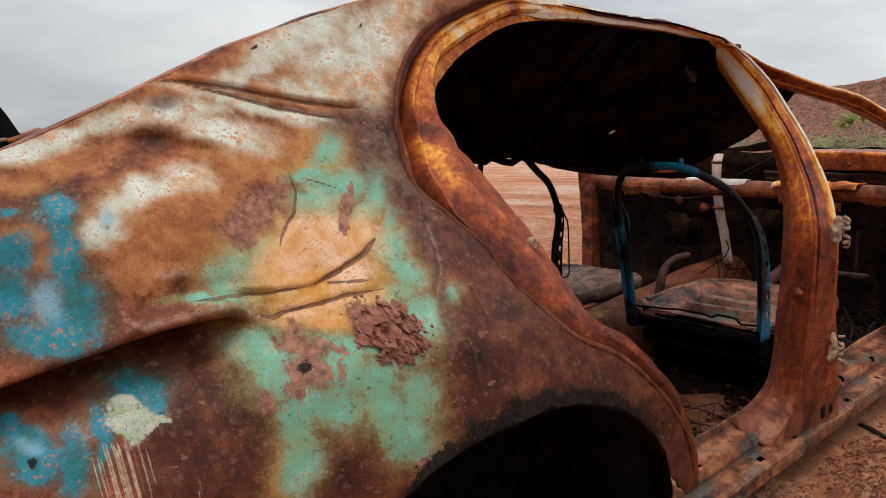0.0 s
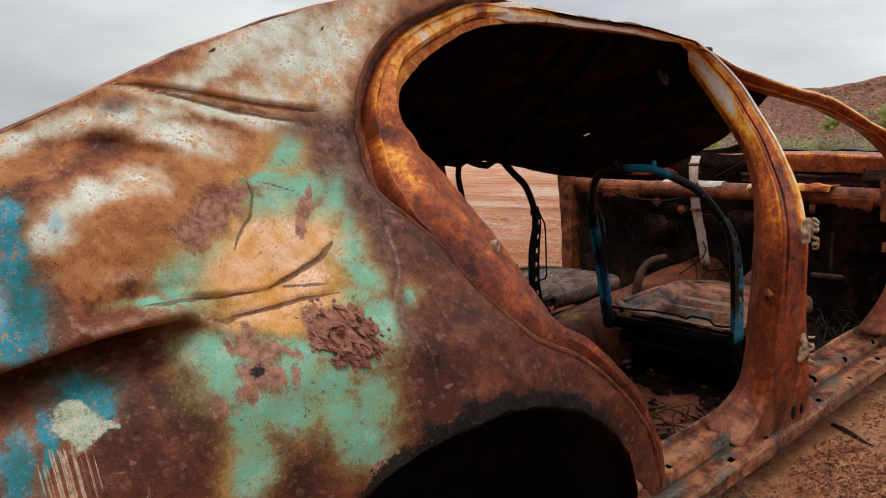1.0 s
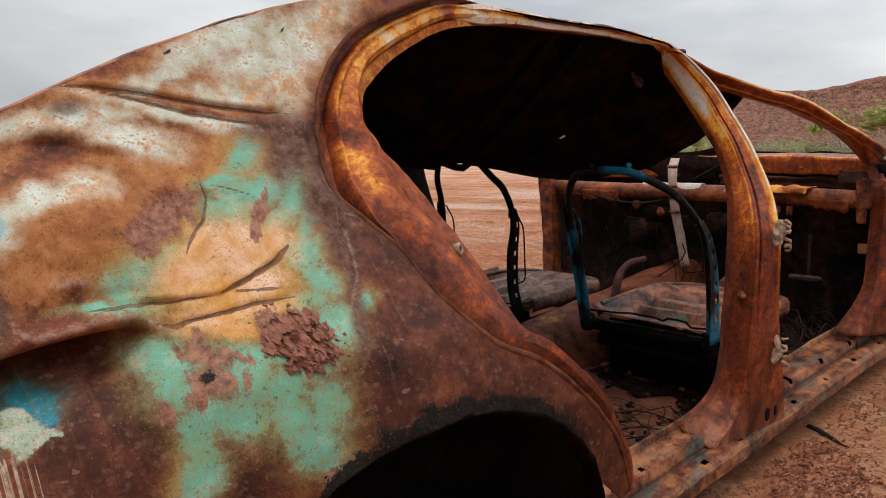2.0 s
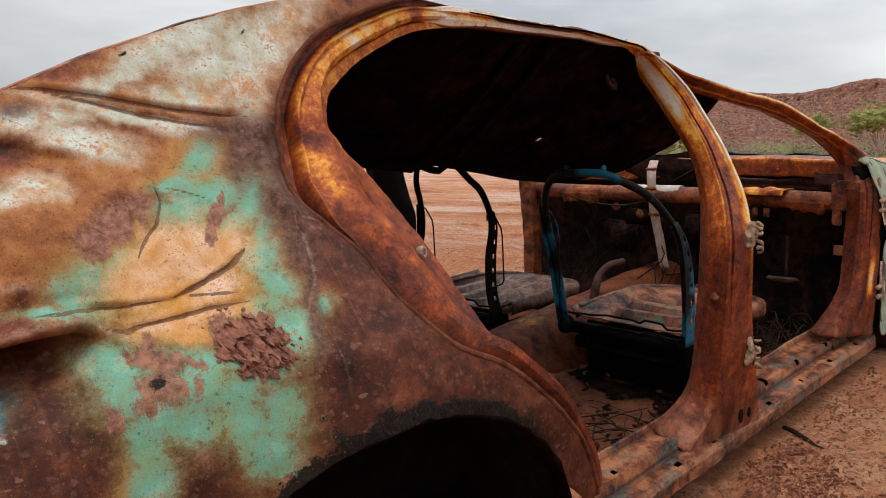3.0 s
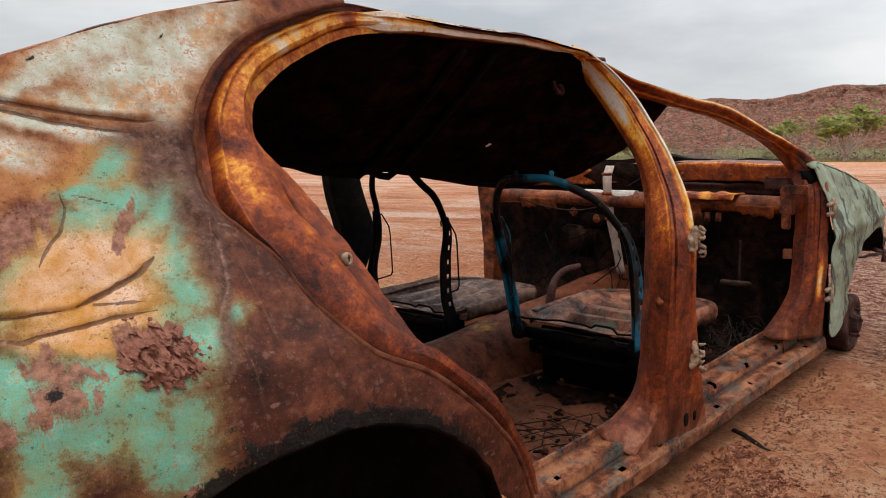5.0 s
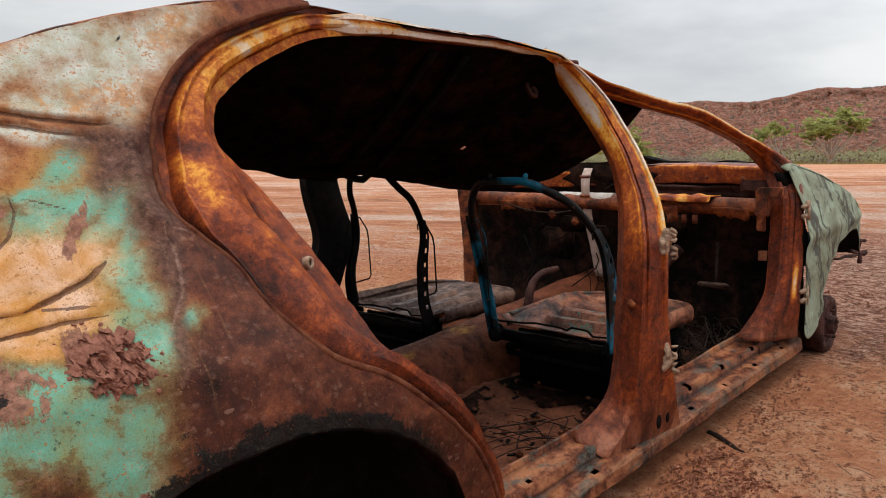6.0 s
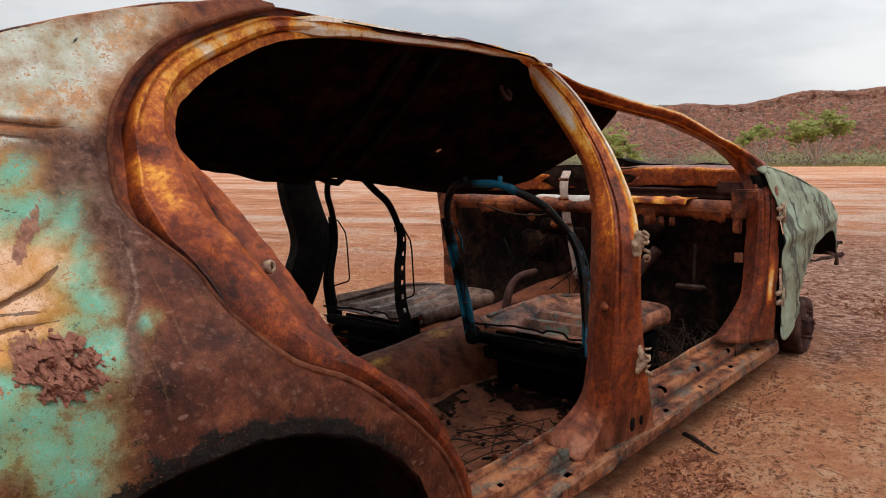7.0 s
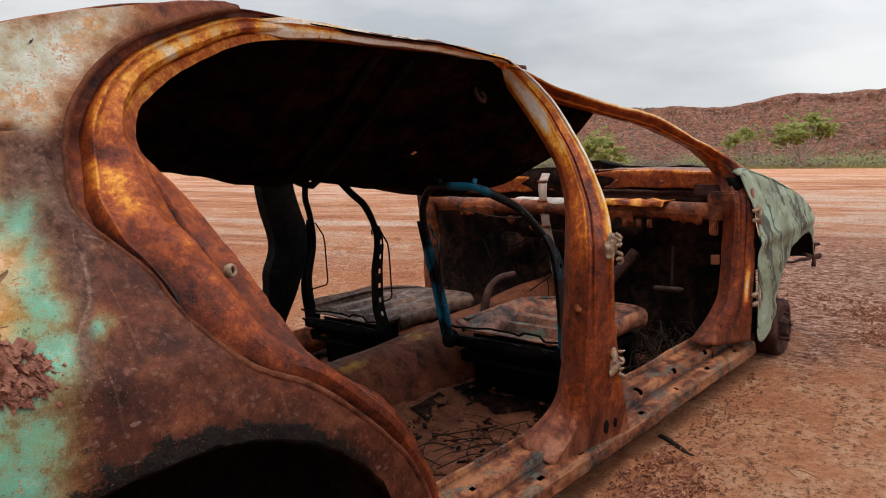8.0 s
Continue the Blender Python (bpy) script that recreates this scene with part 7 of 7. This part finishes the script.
def build_dirt():
    """Wind-blown dirt on the wreck's floor, rising against the tunnel."""
    rows = []
    for x in np.linspace(-0.84, 1.12, 150):
        row = []
        for y in np.linspace(0.15, 0.80, 60):
            q = Vector((x, y, 0))
            z = 0.118 + 0.05 * max(0, (y - 0.55) / 0.25) ** 1.5 + 0.016 * noise.fractal(q * 5, 1.0, 2.0, 4) + 0.006 * noise.fractal(q * 22, 1.0, 2.0, 3)
            z += 0.03 * max(0, (0.26 - y) / 0.1) ** 2 + 0.05 * max(0, (-0.55 - x) / 0.25)
            row.append(Vector((x, y, z)))
        rows.append(row)
    ob = part("dirt_layer", sheet(rows), DIRT)
    ob.matrix_basis = CAR
    tagged(ob, "loose red dirt lying on the floor pan", "dirt", kind="stuff")
    # ragged dark sheet on the dirt, stands in for shade under and behind the seat
    us, vs = np.linspace(-0.16, 0.86, 80), np.linspace(0.27, 0.74, 40)
    shade_rows = [[Vector((x, y, 0.124 + 0.05 * max(0, (y - 0.55) / 0.25) ** 1.5 + 0.016 * noise.fractal(Vector((x, y, 0)) * 5, 1.0, 2.0, 4) + 0.006 * noise.fractal(Vector((x, y, 0)) * 22, 1.0, 2.0, 3))) for y in vs] for x in us]
    gone = lambda i, j: noise.fractal(Vector((us[i] * 6, vs[j] * 6, 5.0)), 1.0, 2.0, 4) + 2.2 * max(0.0, 0.10 - us[i]) + 1.5 * max(0.0, 0.36 - vs[j]) > 0.02
    ob = part("burnt_carpet", sheet(shade_rows, None, False, gone), FIREWALL)
    ob.matrix_basis = CAR
    tagged(ob, "ragged dark sheet standing in for the shade under the seat", "carpet", kind="stuff")
    rng = random.Random(4)
    spots = []
    for _ in range(170):
        x, y = rng.uniform(-0.6, 1.1), rng.uniform(0.2, 0.72)
        r = rng.uniform(0.004, 0.014)
        m = pose(x, y, 0.128 + 0.03 * max(0, (y - 0.55) / 0.25), rng.uniform(0, 90), rng.uniform(0, 90), rng.uniform(0, 90)) @ Matrix.Diagonal((r * rng.uniform(0.7, 1.8), r, r * 0.7, 1))
        spots.append(m)
    ob = part("clods", lumps_mesh(spots), DIRT, smooth=False)
    ob.matrix_basis = CAR
    tagged(ob, "small clods of dirt on the wreck's floor", "dirt", kind="stuff")
    chips = bmesh.new()
    for _ in range(60):
        x, y = rng.uniform(-0.45, 0.9), rng.uniform(0.22, 0.75)
        s = rng.uniform(0.008, 0.03)
        block((s, s * rng.uniform(0.3, 0.8), 0.004), pose(x, y, 0.135 + 0.03 * max(0, (y - 0.55) / 0.25), rng.uniform(-20, 20), rng.uniform(-20, 20), rng.uniform(0, 180)), 0.0, chips)
    ob = part("burnt_scraps", chips, SOOTY, smooth=False)
    ob.matrix_basis = CAR
    tagged(ob, "burnt black scraps scattered in the dirt", "debris", kind="stuff")


def build_wires():
    rng = random.Random(9)
    # tangle in the front footwell
    bm = bmesh.new()
    for _ in range(130):
        c = Vector((rng.uniform(0.66, 1.10), rng.uniform(0.16, 0.55), rng.uniform(0.13, 0.19)))
        a = rng.uniform(-0.6, 1.4)
        d = Vector((math.cos(a), math.sin(a), 0)) * rng.uniform(0.06, 0.16)
        up = rng.uniform(0.0, 0.09)
        tube(spline([c - d, c - d * 0.3 + Vector((rng.gauss(0, 0.02), rng.gauss(0, 0.02), up)), c + d * 0.4 + Vector((0, 0, up * rng.uniform(0.2, 1.4))), c + d + Vector((0, 0, rng.uniform(-0.02, 0.06)))], 9), rng.uniform(0.001, 0.0028), 5, bm)
    ob = part("burnt_wiring", bm, GREY_WIRE)
    ob.matrix_basis = CAR
    tagged(ob, "ashen tangle of burnt wiring in the footwell", "wiring", kind="stuff")
    bm = bmesh.new()
    for _ in range(26):
        c = Vector((rng.uniform(1.05, 1.16), rng.uniform(0.7, 1.45), rng.uniform(0.36, 0.62)))
        tube(spline([c, c + Vector((rng.gauss(0, 0.03), rng.gauss(0, 0.05), -0.05)), c + Vector((rng.gauss(0, 0.03), rng.gauss(0, 0.06), -0.12)), c + Vector((rng.gauss(0, 0.03), rng.gauss(0, 0.08), -0.16))], 8), rng.uniform(0.0012, 0.0025), 5, bm)
    ob = part("hanging_wiring", bm, RUBBER)
    ob.matrix_basis = CAR
    tagged(ob, "burnt wires hanging below the dash", "wiring", kind="stuff")
    # ashen loom fallen behind the seat, in bundles that sag from the dash to the tunnel
    bm = bmesh.new()
    for _ in range(30):
        y = rng.choice((0.68, 0.74, 0.93, 1.0, 1.06, 1.3)) + rng.gauss(0, 0.035)
        top = Vector((rng.uniform(0.98, 1.12), y, rng.uniform(0.36, 0.60)))
        foot = Vector((rng.uniform(0.78, 1.06), y + rng.gauss(0, 0.10), rng.uniform(0.27, 0.38)))
        sag = top.lerp(foot, 0.5) + Vector((rng.gauss(0, 0.03), rng.gauss(0, 0.05), rng.uniform(-0.05, 0.03)))
        tube(spline([top, top.lerp(sag, 0.6) + Vector((rng.gauss(0, 0.02), rng.gauss(0, 0.02), 0)), sag, foot], 9), rng.uniform(0.001, 0.003), 5, bm)
    ob = part("fallen_loom", bm, SOOTY)
    ob.matrix_basis = CAR
    tagged(ob, "ashen bundles of burnt wire below the dash", "wiring", kind="stuff")
    # twigs blown into the rear footwell
    bm = bmesh.new()
    for _ in range(26):
        c = Vector((rng.uniform(-0.30, 0.05), rng.uniform(0.28, 0.50), 0.14))
        a = rng.uniform(0, 3.1)
        d = Vector((math.cos(a), math.sin(a), 0)) * rng.uniform(0.03, 0.13)
        tube(spline([c - d, c + Vector((rng.gauss(0, 0.015), rng.gauss(0, 0.015), rng.uniform(0, 0.015))), c + d], 8), rng.uniform(0.001, 0.0025), 5, bm)
    ob = part("twigs", bm, STICK)
    ob.matrix_basis = CAR
    tagged(ob, "dry twigs and wire on the dirt", "twigs", kind="stuff")


def build_mud_clump():
    """Mud thrown at the panel, dried to a cracked crust."""
    rng = random.Random(21)
    cx, cz, turn = -1.453, 0.814, radians(10)
    rim = []
    for k in range(90):
        a = k * 2 * math.pi / 90
        r = 0.95 + 0.42 * noise.noise(Vector((math.cos(a) * 2.2, math.sin(a) * 2.2, 1.0))) + 0.42 * noise.noise(Vector((math.cos(a) * 7, math.sin(a) * 7, 4.0)))
        u, v = 0.047 * r * math.cos(a), 0.037 * r * math.sin(a)
        rim.append((cx + u * math.cos(turn) - v * math.sin(turn), cz + u * math.sin(turn) + v * math.cos(turn)))
    seeds = np.array([(cx + rng.uniform(-0.07, 0.07), cz + rng.uniform(-0.06, 0.06), rng.random()) for _ in range(260)])

    tilts = np.array([(rng.uniform(-1, 1), rng.uniform(-1, 1)) for _ in range(len(seeds))])

    def crust(x, z):
        """Angular shards, each tilted its own way, heaped towards the middle."""
        wx, wz = x + 0.004 * fbm(x * 90, z * 90, 41, 3), z + 0.004 * fbm(x * 90, z * 90, 42, 3)
        d = np.abs(wx[:, None] - seeds[:, 0]) * 0.6 + np.hypot(wx[:, None] - seeds[:, 0], wz[:, None] - seeds[:, 1]) * 0.6
        near = np.argmin(d, 1)
        lean = (wx - seeds[near, 0]) * tilts[near, 0] + (wz - seeds[near, 1]) * tilts[near, 1]
        r = np.hypot((x - cx) / 0.052, (z - cz) / 0.042)
        rise = np.clip(1.12 - r**2.5, 0, 1)
        heap = 0.003 + 0.013 * seeds[near, 2] + 1.1 * lean + 0.004 * fbm(x * 180, z * 180, 9, 3)
        return panel_depth(x, z) - np.maximum(0.0008, rise * heap)

    ob = empty("mud_clump", None, CAR)
    part("mud_crust", trimmed_sheet(rim, 0.0013, crust), MUD_CAKE, ob, smooth=False)
    tagged(ob, "dried lump of cracked brown mud stuck on the panel", "mud")
    for k in range(22):
        a, r = rng.uniform(0, 6.283), rng.uniform(0.9, 1.3)
        x, z = cx + 0.050 * r * math.cos(a), cz + 0.040 * r * math.sin(a) - 0.004
        s = rng.uniform(0.0015, 0.004)
        y = float(panel_depth(np.array([x]), np.array([z]))[0])
        bit = lumps_mesh([pose(x, y, z, rng.uniform(0, 90), rng.uniform(0, 90), 0) @ Matrix.Diagonal((s * 1.5, s * 0.7, s, 1))])
        part("mud_crumb", roughen(bit, 0.0015, 260, k), MUD_CAKE, ob, smooth=False)


def build_ground_litter():
    rng = random.Random(8)
    stick = empty("stick", None, CAR)
    run = spline([(0.40, 0.055, 0.060), (0.378, 0.015, 0.067), (0.346, -0.036, 0.065), (0.314, -0.094, 0.062), (0.285, -0.155, 0.055)], 14)
    part("stick_wood", roughen(tube(run, lambda f: 0.0105 - 0.006 * f, 7), 0.004, 30), STICK, stick)
    part("stick_twig", tube(spline([run[11], run[11] + Vector((0.012, -0.025, 0.004)), run[11] + Vector((0.03, -0.03, 0.0))], 6), 0.0025, 6), STICK, stick)
    tagged(stick, "short dark dry stick lying on the soil", "stick")
    spots = []

    def clod(x, y, r):
        if 0.02 < y < 1.8 and x < 2.1:
            return
        m = pose(x, y, float(ground_height(x, y)) + r * 0.2, rng.uniform(0, 90), rng.uniform(0, 90), rng.uniform(0, 180)) @ Matrix.Diagonal((r * rng.uniform(0.9, 2.8), r, r * rng.uniform(0.25, 0.6), 1))
        spots.append(m)

    for _ in range(330):
        near = rng.random() < 0.75
        cx = rng.uniform(-0.3, 2.6) if near else rng.uniform(1.5, 6)
        cy = -abs(rng.gauss(0, 0.45)) - 0.02 if near else rng.uniform(-2.6, 0.6)
        # clods lie where the crust is churned up
        if float(fbm(cx * 1.1, cy * 1.1, 8, 3)) < 0.13:
            continue
        wide = rng.uniform(0.02, 0.10)
        for _ in range(rng.randint(40, 130)):
            clod(cx + rng.gauss(0, wide), cy + rng.gauss(0, wide * 0.7), rng.choice((0.0015, 0.002, 0.0025, 0.003, 0.0045, 0.007)) * rng.uniform(0.7, 1.3))
    # crumbs along the sill's foot
    for _ in range(260):
        clod(rng.uniform(-0.3, 1.1), 0.02 - abs(rng.gauss(0, 0.06)), rng.uniform(0.002, 0.007))
    tagged(part("soil_clods", roughen(lumps_mesh(spots), 0.002, 120), CLOD, smooth=False), "crumbled dark clods on the red soil", "clods", kind="stuff")
    straw = bmesh.new()
    for _ in range(60):
        x, y = rng.uniform(0.0, 3.2), -abs(rng.gauss(0, 0.6)) - 0.05
        a, n = rng.uniform(0, 6.28), rng.uniform(0.02, 0.09)
        z = float(ground_height(x, y)) + 0.006
        tube(spline([(x, y, z), (x + n * 0.5 * math.cos(a), y + n * 0.5 * math.sin(a), z + 0.008), (x + n * math.cos(a + 0.3), y + n * math.sin(a + 0.3), z)], 5), 0.0012, 4, straw)
    tagged(part("straw", straw, STRAW), "dry straws scattered on the soil", "straw", kind="stuff")


build_handbrake()
build_dirt()
build_wires()
build_mud_clump()
build_ground_litter()
